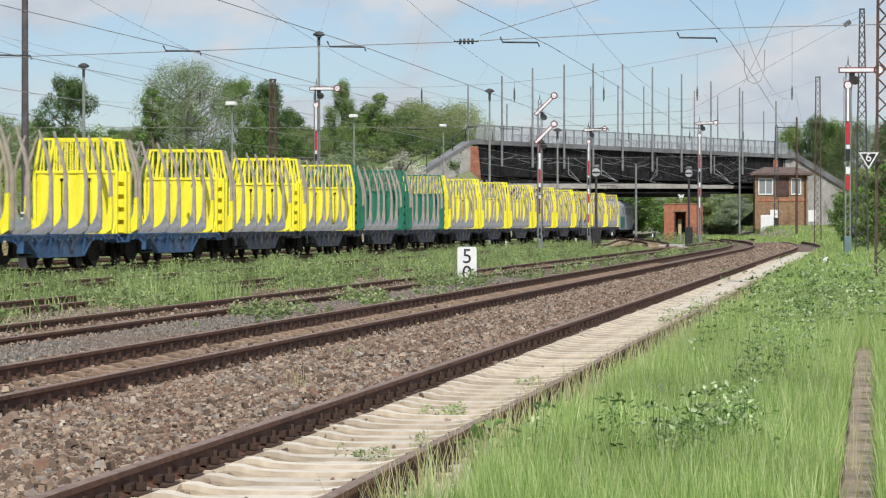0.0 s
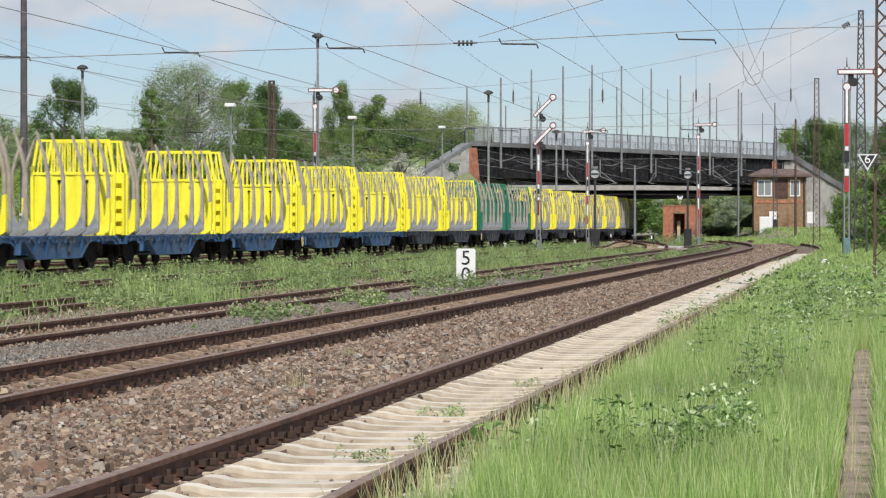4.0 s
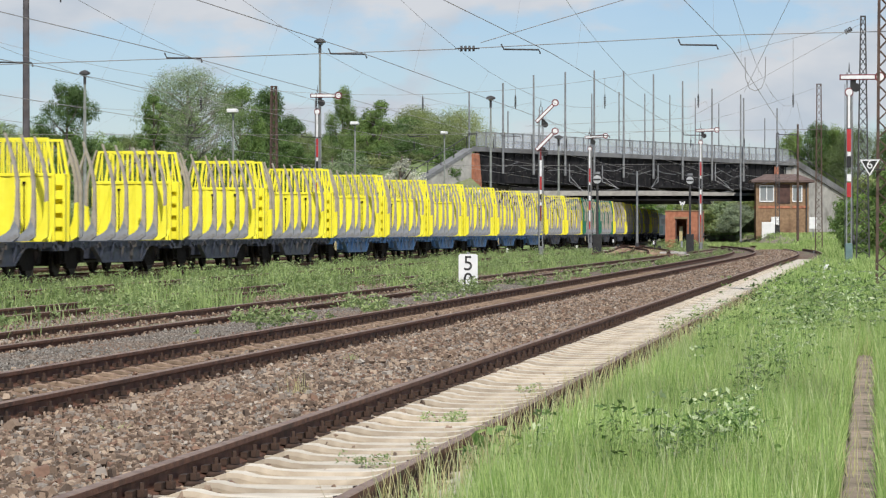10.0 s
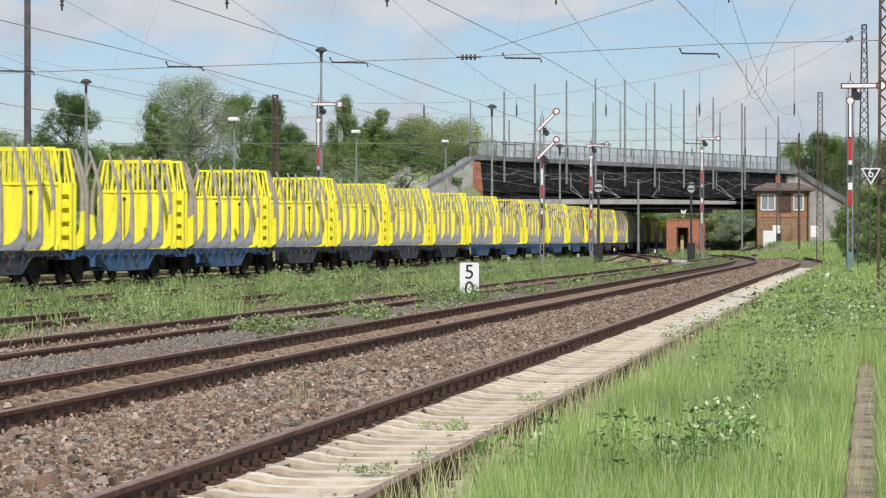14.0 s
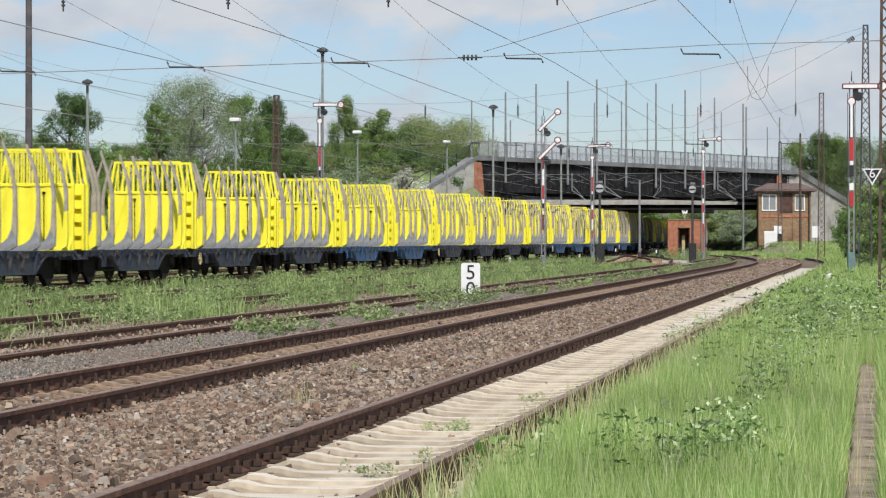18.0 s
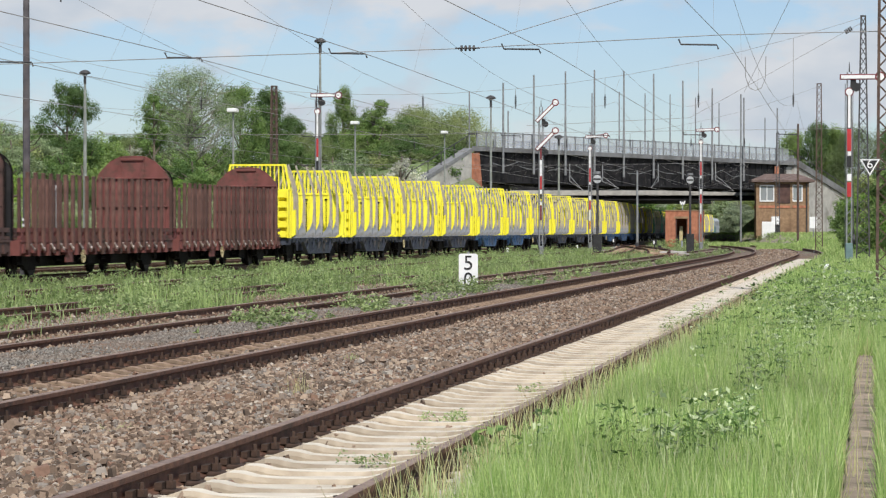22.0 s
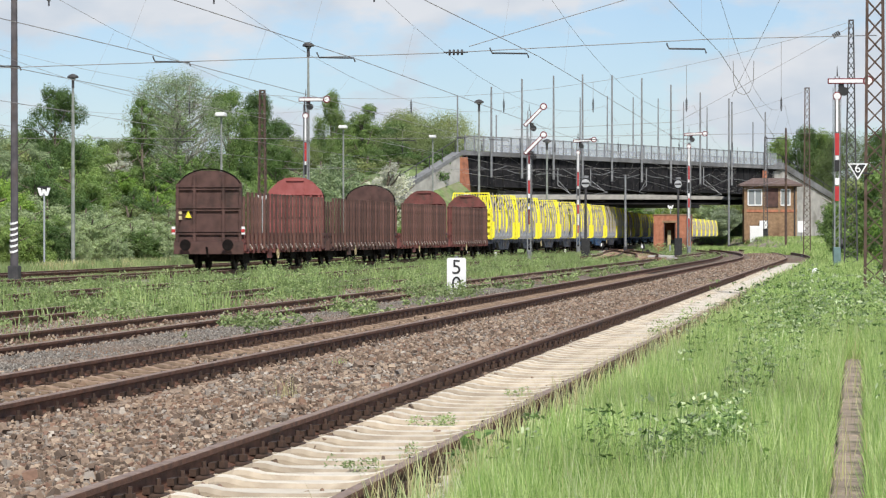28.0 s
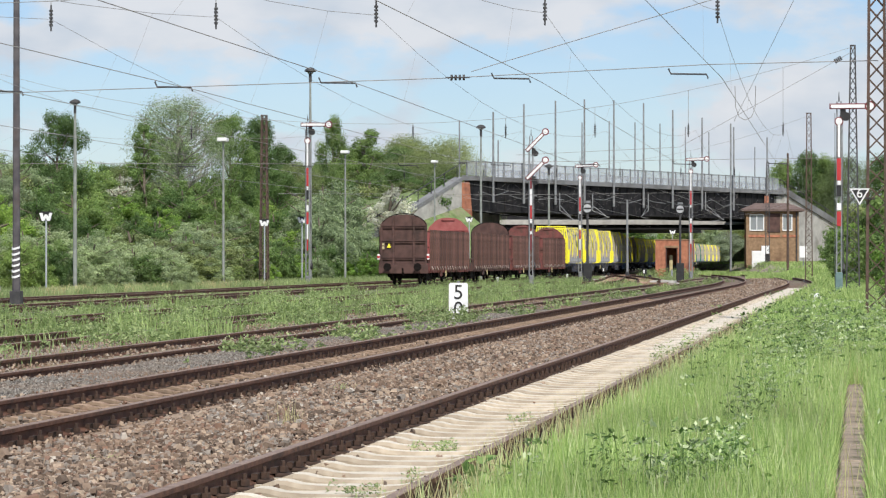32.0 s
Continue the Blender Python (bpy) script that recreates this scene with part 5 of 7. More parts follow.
def w_board(x, y, h, z=0.0, post=LGREY):
    ob = thing("whistle_board", pose(x, y, z), "white W-shaped board on a thin post", "sign", "W boards")
    k = 0.8
    g = Geo().slab([(x * k, h - 0.40 + z * k) for x, z in ((-0.37, 0.44), (-0.19, 0.44), (-0.14, 0.20), (-0.06, 0.36), (0.06, 0.36), (0.14, 0.20), (0.19, 0.44), (0.37, 0.44), (0.23, 0), (0.09, 0), (0, 0.17), (-0.09, 0), (-0.23, 0))], 1, -0.02, 0.02)
    part("letter_board", g, WHITE, ob)
    part("backing", Geo().slab([(-0.25, h - 0.38), (0.25, h - 0.38), (0.25, h + 0.02), (-0.25, h + 0.02)], 1, 0.022, 0.04), BLACK, ob, "black backing plate")
    part("post", Geo().tube([(0, 0.05, -0.3), (0, 0.05, h - 0.2)], 0.042, 6), post, ob)


mushroom_lamp(-35.5, 125.1, 8.93, 0.5)
mushroom_lamp(-35.0, 178.2, 13.95)
mushroom_lamp(-30.1, 224.0, 12.4)
mushroom_lamp(-27.5, 250.0, 10.1)
box_lamp(-35.5, 155.4, 8.25)
box_lamp(-35.6, 193.9, 9.0)
box_lamp(-35.7, 236.3, 9.8)
pole_mast(-29.58, 96.7, 12.6, 0.15, POLEW, "tall dark steel catenary pole with striped foot", stripes=True)
lattice_mast(-35.95, 168.5, 10.34, 0.50, 0.28, MASTR, "rusty lattice catenary mast by the bushes")
lattice_mast(0.36, 67.9, 13.5, 0.47, 0.28, MASTR, "rusty lattice catenary mast in the grass")
lattice_mast(-0.39, 132.4, 11.5, 0.62, 0.20, DARK, "dark lattice catenary mast in bushes")
lattice_mast(-3.77, 206.8, 12.2, 0.50, 0.30, MASTR, "lattice catenary mast beside the bending track")
lattice_mast(-9.4, 288.0, 11.4, 0.45, 0.25, DARK, "dark lattice mast before the signal box")
pole_mast(-6.7, 262.0, 11.4, 0.13, MASTR, "rusty steel pole in front of trees")
pole_mast(-13.3, 292.0, 15.6, 0.11, GREY, "thin grey steel pole beside the signal box")
pole_mast(-20.9, 254.7, 7.0, 0.12, GREY, "grey steel pole before the bridge")
pole_mast(-39.4, 277.2, 15.4, 0.10, GREY, "thin grey steel pole behind the bridge end")
pole_mast(-36.4, 284.0, 13.7, 0.10, GREY, "thin grey steel pole behind the bridge end")
semaphore(-34.11, 172.84, 10.2, ((10.0, 0),), "red and white semaphore signal with level arm")
semaphore(-21.4, 183.9, 9.7, ((9.0, 45), (7.15, 45)), "semaphore signal with two raised arms")
semaphore(-23.64, 239.15, 9.9, ((9.55, 4),), "red and white semaphore signal with level arm")
semaphore(-14.33, 240.56, 10.3, ((10.1, 2),), "red and white semaphore signal with level arm")
semaphore(-0.98, 126.28, 8.6, ((8.38, 0),), "red and white semaphore signal in tall grass", teal=True)
disc_signal(-18.22, 189.4, 5.35)
disc_signal(-13.52, 213.4, 5.7)
w_board(-35.4, 120.1, 3.7)
w_board(-35.3, 165.5, 4.0)
w_board(-35.45, 177.7, 4.35)
w_board(-30.9, 222.9, 5.0)
w_board(-18.2, 275.5, 4.5)


def text_mesh(body, size, m, material, parent, name):
    cu = bpy.data.curves.new(name, "FONT")
    cu.body, cu.size, cu.align_x, cu.align_y, cu.extrude = body, size, "CENTER", "CENTER", 0.004
    tmp = bpy.data.objects.new(name, cu)
    scene.collection.objects.link(tmp)
    me = bpy.data.meshes.new_from_object(tmp.evaluated_get(bpy.context.evaluated_depsgraph_get()))
    bpy.data.objects.remove(tmp)
    me.materials.clear()
    me.materials.append(material)
    ob = new(name, me)
    ob.parent, ob.matrix_basis = parent, m
    return ob


def hectometre_sign():
    ob = thing("distance_sign", pose(-10.86, 76.2, 0, 0, 0, 9), "white metal kilometre sign with a black number 5", "sign")
    g = Geo().slab([(-0.26, -0.05), (0.26, -0.05), (0.26, 0.93), (0.22, 0.97), (-0.22, 0.97), (-0.26, 0.93)], 1, -0.02, 0.02)
    part("plate", g, WHITE, ob)
    text_mesh("5", 0.56, pose(0.0, -0.026, 0.70, 90), BLACK, ob, "number")
    text_mesh("0", 0.56, pose(0.0, -0.026, 0.24, 90), BLACK, ob, "number")
    part("post", Geo().tube([(0, 0.06, -0.3), (0, 0.06, 1.02)], 0.04, 6), GREY, ob)


def speed_triangle():
    ob = thing("speed_sign", pose(-0.04, 67.0, 0), "black triangular speed sign with white border and number 6", "sign")
    z = 3.15
    tri = lambda s: [(-s, 0.52 * s + z), (s, 0.52 * s + z), (0, -1.15 * s + z)]
    part("border", Geo().slab(tri(0.235), 1, -0.02, 0.0), WHITE, ob)
    part("field", Geo().slab(tri(0.18), 1, -0.03, -0.02), BLACK, ob)
    text_mesh("6", 0.30, pose(0.0, -0.034, z, 90), WHITE, ob, "number")
    part("bracket", Geo().bar((0, 0.03, z - 0.1), (0.35, 0.9, z - 0.1), 0.04), DARK, ob)


hectometre_sign()
speed_triangle()

# ---- overhead line ----
SPANS = (-58.0, 5.0, 68.3, 131.5, 195.0, 258.0, 330.0, 395.0)
LINES = (NEAR, SECOND, THIRD, FOURTH, FIFTH, TRAIN, SEVENTH)
WIRE = surf("copper_wire", (0.25, 0.24, 0.235), (0.36, 0.35, 0.34), 3.0, 0.6, 0.3, 0.05)


def droop(x):
    """How much lower the wires hang over the sidings than over the nearest track."""
    return 0.04 + 0.0155 * max(-20.0, x + 3.6)


def overhead_line(x, straight):
    ob = thing("overhead_line", Matrix(), "contact wire and messenger wire above the track", "overhead wire", "overhead wires", "structure")
    shift = (lambda y: 0.0) if straight else (lambda y: float(bend(y)))
    for a, b, k in zip(SPANS[:-1], SPANS[1:], range(9)):
        z0, z1 = 0.25, -0.25
        if k % 2:
            z0, z1 = z1, z0
        if k == 1:
            z0 = -0.6
        g = Geo()
        low = [(x - shift(a + (b - a) * t) + z0 + (z1 - z0) * t, a + (b - a) * t, 5.95 + droop(x)) for t in (0, 0.5, 1)]
        g.tube(low, 0.0088, 4)
        part("contact_wire", g, WIRE, ob)
        top = []
        for j in range(11):
            t = j / 10
            top.append((x * 0.957 - shift(a + (b - a) * t), a + (b - a) * t, 6.35 + 1.25 * (2 * t - 1) ** 2))
        part("messenger_wire", Geo().tube(top, 0.0058, 4), WIRE, ob)
        g = Geo()
        for j in range(1, 10, 2):
            t = j / 10
            p = top[j]
            g.bar((p[0], p[1], p[2]), (x - shift(p[1]) + z0 + (z1 - z0) * t, p[1], 5.95 + droop(x)), 0.004)
        part("droppers", g, WIRE, ob)
    return ob


for lx in LINES:
    overhead_line(lx, lx < -9)


def head_span(y, x_left, x_right, lines):
    ob = thing("head_span", Matrix(), "cross-span ropes with insulators and steady arms", "overhead wire", "cross spans", "structure")
    off = float(bend(y))
    g = Geo().tube([(x_left, y, 5.3), (-21.3, y, 5.77), (-10, y, 6.04), (-3.6, y, 6.31), (x_right, y, 6.36)] if y < 100 else
                   [(x_left, y, 6.25), ((x_left + x_right) / 2, y, 6.12), (x_right, y, 6.3)], 0.010, 4)
    part("lower_rope", g, WIRE, ob)
    rope = []
    for j in range(17):
        t = j / 16
        rope.append((x_left + (x_right - x_left) * t, y, 8.0 + 3.4 * (2 * t - 1) ** 2))
    part("upper_rope", Geo().tube(rope, 0.008, 4), WIRE, ob)
    for lx in lines:
        x = lx - (off if lx > -9 else 0.0)
        t = (x - x_left) / (x_right - x_left)
        zt = 8.0 + 3.4 * (2 * t - 1) ** 2
        arm, low = (x - 0.12 - 0.0148 * (lx + 16.5), droop(lx)) if y < 100 else (x, 0.0)
        x = x + 0.043 * abs(lx) if y < 100 else x
        g = Geo().tube([(x, y, zt), (x, y, 7.9)], 0.010, 4)
        part("hanger", g, WIRE, ob)
        g = Geo()
        for k in range(5):
            g.disc((x, y, 7.45 + 0.09 * k), (0, 0, 1), 0.05, 0.05, 8)
        g.tube([(x, y, 7.3), (x, y, 7.95)], 0.022, 6)
        part("insulator", g, DARK, ob)
        g = Geo().tube([(arm - 0.72, y, 6.18 + low), (arm - 0.66, y, 6.05 + low), (arm + 0.20, y, 6.03 + low), (arm + 0.24, y, 5.93 + low)], 0.022, 5)
        part("steady_arm", g, DARK, ob)
    for xi in (x_left + 1.2, -9.75 if y < 100 else -18.5):
        zi = 6.05 if y < 100 and xi > -30 else (5.32 if y < 100 else 6.15)
        g = Geo()
        for k in range(4):
            g.disc((xi - 0.15 + 0.1 * k, y, zi), (1, 0, 0), 0.07, 0.045, 8)
        g.tube([(xi - 0.3, y, zi), (xi + 0.3, y, zi)], 0.02, 6)
        part("insulator", g, DARK, ob)


head_span(68.3, -46.0, 0.4, LINES)
head_span(131.5, -44.0, -0.4, LINES)
head_span(195.0, -40.6, -3.7, LINES[1:])
STAYS = thing("stay_ropes", Matrix(), "slack stay ropes from the masts to the cross spans", "overhead wire", kind="structure")
for p, q in (((-0.9, 68.0, 8.6), (-9.3, 67.4, 6.13)), ((-0.5, 132.4, 11.2), (-8.34, 131.2, 6.82)), ((-5.85, 131.6, 8.0), (-2.0, 94.0, 10.6)), ((-8.34, 131.2, 6.82), (-16.0, 131.4, 6.5))):
    part("rope", Geo().tube([p, q], 0.009, 4), WIRE, STAYS)
loop = Geo()
for s in (-0.35, 0.35):
    loop.tube([(-3.9 + s, 96.5, 7.5), (-3.9 + s * 0.95, 96.5, 6.8), (-3.9 + s * 0.6, 96.5, 6.45), (-3.9, 96.5, 6.35)], 0.012, 4)
part("loop", loop, WIRE, STAYS)
ball = Geo()
for k in range(4):
    ball.disc((-0.95 - 0.08 * k, 132.3, 10.95 - 0.05 * k), (1, 0, 0.6), 0.11, 0.07, 8)
part("insulator", ball, DARK, STAYS)

# ---- small yard things ----


def point_lantern(x, y, z=0.0):
    ob = thing("point_lantern", pose(x, y, z), "small black and white point lantern by the rails", "signal", "point lanterns")
    part("stem", Geo().tube([(0, 0, -0.2), (0, 0, 0.45)], 0.05, 6), DARK, ob)
    part("lantern", Geo().box(-0.16, 0.16, -0.13, 0.13, 0.42, 0.82, 0.03), BLACK, ob)
    part("white_pane", Geo().box(-0.11, 0.0, -0.15, -0.132, 0.48, 0.76), WHITE, ob)
    part("lever_weight", Geo().disc((0.4, 0, 0.2), (0, 1, 0), 0.16, 0.12, 12).bar((0.05, 0, 0.1), (0.4, 0, 0.2), 0.05), BLACK, ob)


def marker_stake(x, y, h, lean=0.0):
    ob = thing("marker_stake", pose(x, y, 0, 0, lean, 0), "short white marker stake by the track", "post", "marker stakes")
    part("shaft", Geo().box(-0.07, 0.07, -0.04, 0.04, -0.1, h, 0.01), WHITE, ob)


for lx, ly in ((-36.6, 172.0), (-34.0, 205.0), (-24.2, 268.0), (-17.6, 232.0)):
    point_lantern(lx, ly)
for lx, ly, lh, ll in ((-23.5, 183.0, 0.45, 0), (-16.3, 246.0, 0.7, 0), (-15.6, 247.5, 0.75, 8), (-36.8, 118.0, 1.3, -14), (-24.0, 232.0, 0.4, 0), (-22.6, 236.0, 0.5, 0)):
    marker_stake(lx, ly, lh, ll)


def turnout():
    """Rails that swing from the third track over to the freight track, on pale gravel."""
    ob = thing("turnout", Matrix(), "rusty switch rails crossing pale gravel between the sidings", "railway track", kind="structure")
    ways = ((-13.9, TRAIN + 0.9, 184.0, 300.0), (FOURTH, -21.5, 176.0, 262.0))
    for x0, x1, y0, y1 in ways:
        mid = []
        for k in range(15):
            t = k / 14
            mid.append((x0 + (x1 - x0) * (0.35 * t + 0.65 * t * t * (3 - 2 * t)), y0 + (y1 - y0) * t))
        for s in (-0.75, 0.75):
            part("rail", Geo().loft([[(x + s + px, y, 0.05 + pz) for px, pz in PROFILE] for x, y in mid]), RUST, ob)
        for k in range(int((y1 - y0) / 1.3)):
            t = (k + 0.5) * 1.3 / (y1 - y0) * 14
            a, b, f = mid[int(t)], mid[min(14, int(t) + 1)], t - int(t)
            x, y = a[0] + (b[0] - a[0]) * f, a[1] + (b[1] - a[1]) * f
            part("sleeper", shared("long_sleeper", lambda: Geo().box(-1.3, 1.3, -0.13, 0.13, -0.14, 0.048, 0.015).mesh("sleeper", SLEEPER2)), SLEEPER2, ob).location = (x, y, 0)
        bed = [[(x - 2.6, y, -0.14), (x - 1.7, y, 0.02), (x + 1.7, y, 0.02), (x + 2.6, y, -0.14)] for x, y in mid[1:]]
        part("gravel_bed", Geo().loft(bed), PALEBED, ob, "pale dusty gravel bed")
    part("switch_slab", Geo().box(-14.3, -12.6, 193.0, 195.2, -0.1, 0.16, 0.03), CONC, ob, "pale concrete slab by the switch")


PALEBED = surf("pale_gravel", (0.25, 0.235, 0.21), (0.46, 0.43, 0.39), 7.0, 0.95, bump=0.8, stain=(0.20, 0.16, 0.12), stain_scale=0.3, stain_at=0.56, fine=22)
turnout()

# ---- kerb strip and litter ----


def kerb_strip():
    ob = thing("kerb_strip", Matrix(), "narrow weathered kerb of concrete slabs in the grass", "kerb", kind="structure")
    me = Geo().box(-0.10, 0.10, -0.49, 0.49, -0.15, 0.02, 0.012).mesh("kerb_stone", KERB)
    for k in range(40):
        s = part("kerb_stone", me, KERB, ob)
        s.location = (-0.07 + 0.008 * math.sin(k * 2.1), -3 + 1.0 * k, 0.004 * math.sin(k * 3.7))
        s.rotation_euler = (0, 0, 0.006 * math.sin(k * 1.3))


kerb_strip()

# ---- sleepers and fastenings ----


def sleeper_mesh(material, side):
    """Concrete sleeper: deep under the rails, waisted in the middle."""
    rings = []
    for x, w, top in ((-1.30, 0.13, -0.05), (-1.24, 0.145, -0.01), (-0.90, 0.145, 0.003), (-0.64, 0.145, 0.003), (-0.585, 0.12, 0.022), (-0.54, 0.13, 0.036), (-0.46, 0.125, 0.032), (-0.36, 0.11, 0.009), (-0.22, 0.10, -0.002), (0, 0.095, -0.005),
                      (0.22, 0.10, -0.002), (0.36, 0.11, 0.009), (0.46, 0.125, 0.032), (0.54, 0.13, 0.036), (0.585, 0.12, 0.022), (0.64, 0.145, 0.003), (0.90, 0.145, 0.003), (1.24, 0.145, -0.01), (1.30, 0.13, -0.05)):
        rings.append([(x, -w, -0.2), (x, w, -0.2), (x, w, top - 0.03), (x, w - 0.035, top), (x, -w + 0.035, top), (x, -w, top - 0.03)])
    me = Geo().loft(rings).mesh("sleeper", material)
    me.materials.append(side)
    # Faces that look along the track take the darker side colour.
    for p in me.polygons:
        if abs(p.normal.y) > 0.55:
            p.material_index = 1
    return me


def clip_mesh():
    """Screws and clamps on both sides of both rails of one sleeper."""
    g = Geo()
    for r in (-0.7525, 0.7525):
        for s in (-1, 1):
            x = r + s * 0.115
            g.box(x - 0.05, x + 0.06, -0.075, 0.075, 0.0, 0.035, 0.01)
            g.tube([(x, 0, 0.04), (x, 0, 0.085)], 0.036, 6)
            g.tube([(x, 0, 0.08), (x, 0, 0.125)], 0.017, 5)
            g.bar((x - s * 0.06, -0.075, 0.055), (x - s * 0.06, 0.075, 0.055), 0.045)
    return g


def lay_sleepers(parent, x, y0, count, step, material, side, curved, z=0.0):
    me = sleeper_mesh(material, side)
    clip = clip_mesh().mesh("rail_clips", CLIP)
    for k in range(count):
        y = y0 + step * k
        off = float(bend(y)) if curved else 0.0
        s = part("sleeper", me, material, parent)
        s.location = (x - off + 0.012 * math.sin(k * 5.1), y + 0.015 * math.sin(k * 3.3), z + 0.004 * math.sin(k * 1.9))
        s.rotation_euler = (0, 0, 0.008 * math.sin(k * 2.7))
        if y < 105:
            part("rail_clips", clip, CLIP, s)


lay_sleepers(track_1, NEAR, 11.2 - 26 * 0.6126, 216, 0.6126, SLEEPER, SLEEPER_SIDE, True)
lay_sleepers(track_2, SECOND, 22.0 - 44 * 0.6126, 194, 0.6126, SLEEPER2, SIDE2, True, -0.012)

# ---- loose ballast ----


def stones(name, x0, x1, y0, y1, count, size, material, label, near_bias=1.0):
    """Angular stones, each its own small lump."""
    corners = np.array([(x, y, z) for z in (-1, 1) for y in (-1, 1) for x in (-1, 1)], dtype=np.float64)
    quad = np.array([(0, 2, 3, 1), (4, 5, 7, 6), (0, 1, 5, 4), (2, 6, 7, 3), (0, 4, 6, 2), (1, 3, 7, 5)])
    t = RNG.random(count) ** near_bias
    cy = y0 + (y1 - y0) * t
    cx = x0 + (x1 - x0) * RNG.random(count)
    s = size * (0.45 + 0.8 * RNG.random(count) ** 2)
    shape = corners[None] * (1 + 0.55 * (RNG.random((count, 8, 3)) - 0.5)) * RNG.uniform(0.5, 1.0, (count, 1, 3))
    shape[:, 4:, :2] *= RNG.uniform(0.45, 0.9, (count, 1, 1))
    a, b = RNG.random(count) * 6.28, RNG.normal(0, 0.75, count)
    ca, sa, cb, sb = np.cos(a), np.sin(a), np.cos(b), np.sin(b)
    x = shape[..., 0] * cb[:, None] + shape[..., 2] * sb[:, None]
    z = -shape[..., 0] * sb[:, None] + shape[..., 2] * cb[:, None]
    y = shape[..., 1]
    v = np.stack([(x * ca[:, None] - y * sa[:, None]) * s[:, None] + (cx - bend(cy))[:, None],
                  (x * sa[:, None] + y * ca[:, None]) * s[:, None] + cy[:, None],
                  z * s[:, None] * 0.95 + (1.9 * size * RNG.random(count) ** 2)[:, None] + np.interp(cx, [b[0] for b in BED], [b[1] for b in BED])[:, None] + 0.012 * np.sin(cx * 2.1 + cy * 0.7)[:, None]], -1)
    q = quad[None] + (np.arange(count) * 8)[:, None, None]
    me = raw_mesh(name, v, q, material)
    me.shade_flat()
    solo(name, me, material, Matrix(), label, "ballast", kind="stuff")


stones("ballast_stones", -6.62, -4.42, 14, 34, 70000, 0.0275, STONE, "loose brown and grey crushed ballast stones", 1.0)
stones("ballast_stones", -6.66, -4.42, 34, 85, 60000, 0.031, STONE, "loose brown and grey crushed ballast stones", 1.3)
stones("ballast_stones", -6.7, -4.42, 85, 160, 30000, 0.038, STONE, "loose brown and grey crushed ballast stones", 1.2)
stones("ballast_stones", -6.7, -4.42, 160, 225, 9000, 0.05, STONE, "loose brown and grey crushed ballast stones", 1.0)
stones("yard_gravel", -15.4, -11.0, 36, 120, 14000, 0.024, STONE, "fine gravel strewn over the sidings", 1.4)
stones("ballast_stones", -6.6, -4.45, 14, 40, 2600, 0.042, STONE, "coarser crushed stones lying on the ballast", 1.2)
stones("yard_gravel", -11.2, -9.6, 28, 90, 30000, 0.017, GRAVEL, "fine grey gravel beside the ballast", 1.3)
stones("ballast_stones", -9.75, -8.85, 24, 75, 5000, 0.033, STONE, "loose brown and grey crushed ballast stones", 1.2)
stones("ballast_stones", -8.6, -7.3, 26, 60, 1500, 0.03, STONE, "loose stones between stained sleepers", 1.2)
stones("ballast_stones", -7.1, -6.6, 14, 80, 3000, 0.022, STONE, "small stones strewn on the dust", 1.2)
stones("ballast_stones", -4.26, -4.05, 14, 60, 2600, 0.03, STONE, "stones along the foot of the rail", 1.2)
stones("ballast_stones", -4.2, -3.0, 15, 60, 500, 0.02, STONE, "small stones scattered between the rails", 1.2)

# ---- grass and weeds ----


def blades(name, cx, cy, cz, h, w, lean, material, label):
    """Blades of two bent pieces each."""
    n = len(cx)
    a = RNG.random(n) * 6.283
    d = RNG.random(n) * 6.283
    dx, dy = np.cos(d) * lean, np.sin(d) * lean
    wx, wy = np.cos(a) * w / 2, np.sin(a) * w / 2
    rows = []
    for t, k, bendk in ((0.0, 1.0, 0.0), (0.55, 0.8, 0.30), (1.0, 0.12, 1.0)):
        px, py, pz = cx + dx * bendk, cy + dy * bendk, cz + h * t * (1 - 0.12 * bendk)
        rows.append(np.stack([px - wx * k, py - wy * k, pz], -1))
        rows.append(np.stack([px + wx * k, py + wy * k, pz], -1))
    v = np.stack(rows, 1)
    q = np.array([(0, 1, 3, 2), (2, 3, 5, 4)])[None] + (np.arange(n) * 6)[:, None, None]
    return solo(name, raw_mesh(name, v, q, material), material, Matrix(), label, "grass", kind="stuff")


def scatter(n, x0, x1, y0, y1, bias=1.0):
    y = y0 + (y1 - y0) * RNG.random(n) ** bias
    x = x0 + (x1 - x0) * RNG.random(n)
    return x, y


def patch(x, y, s=1.0, p=0.0):
    """A smooth uneven field from 0 to 1."""
    return 0.5 + 0.25 * (np.sin(x * 1.9 * s + 1.3 * np.sin(y * 0.53 * s + p)) + np.sin(y * 0.81 * s + 1.7 * np.sin(x * 1.13 * s + p) + p))


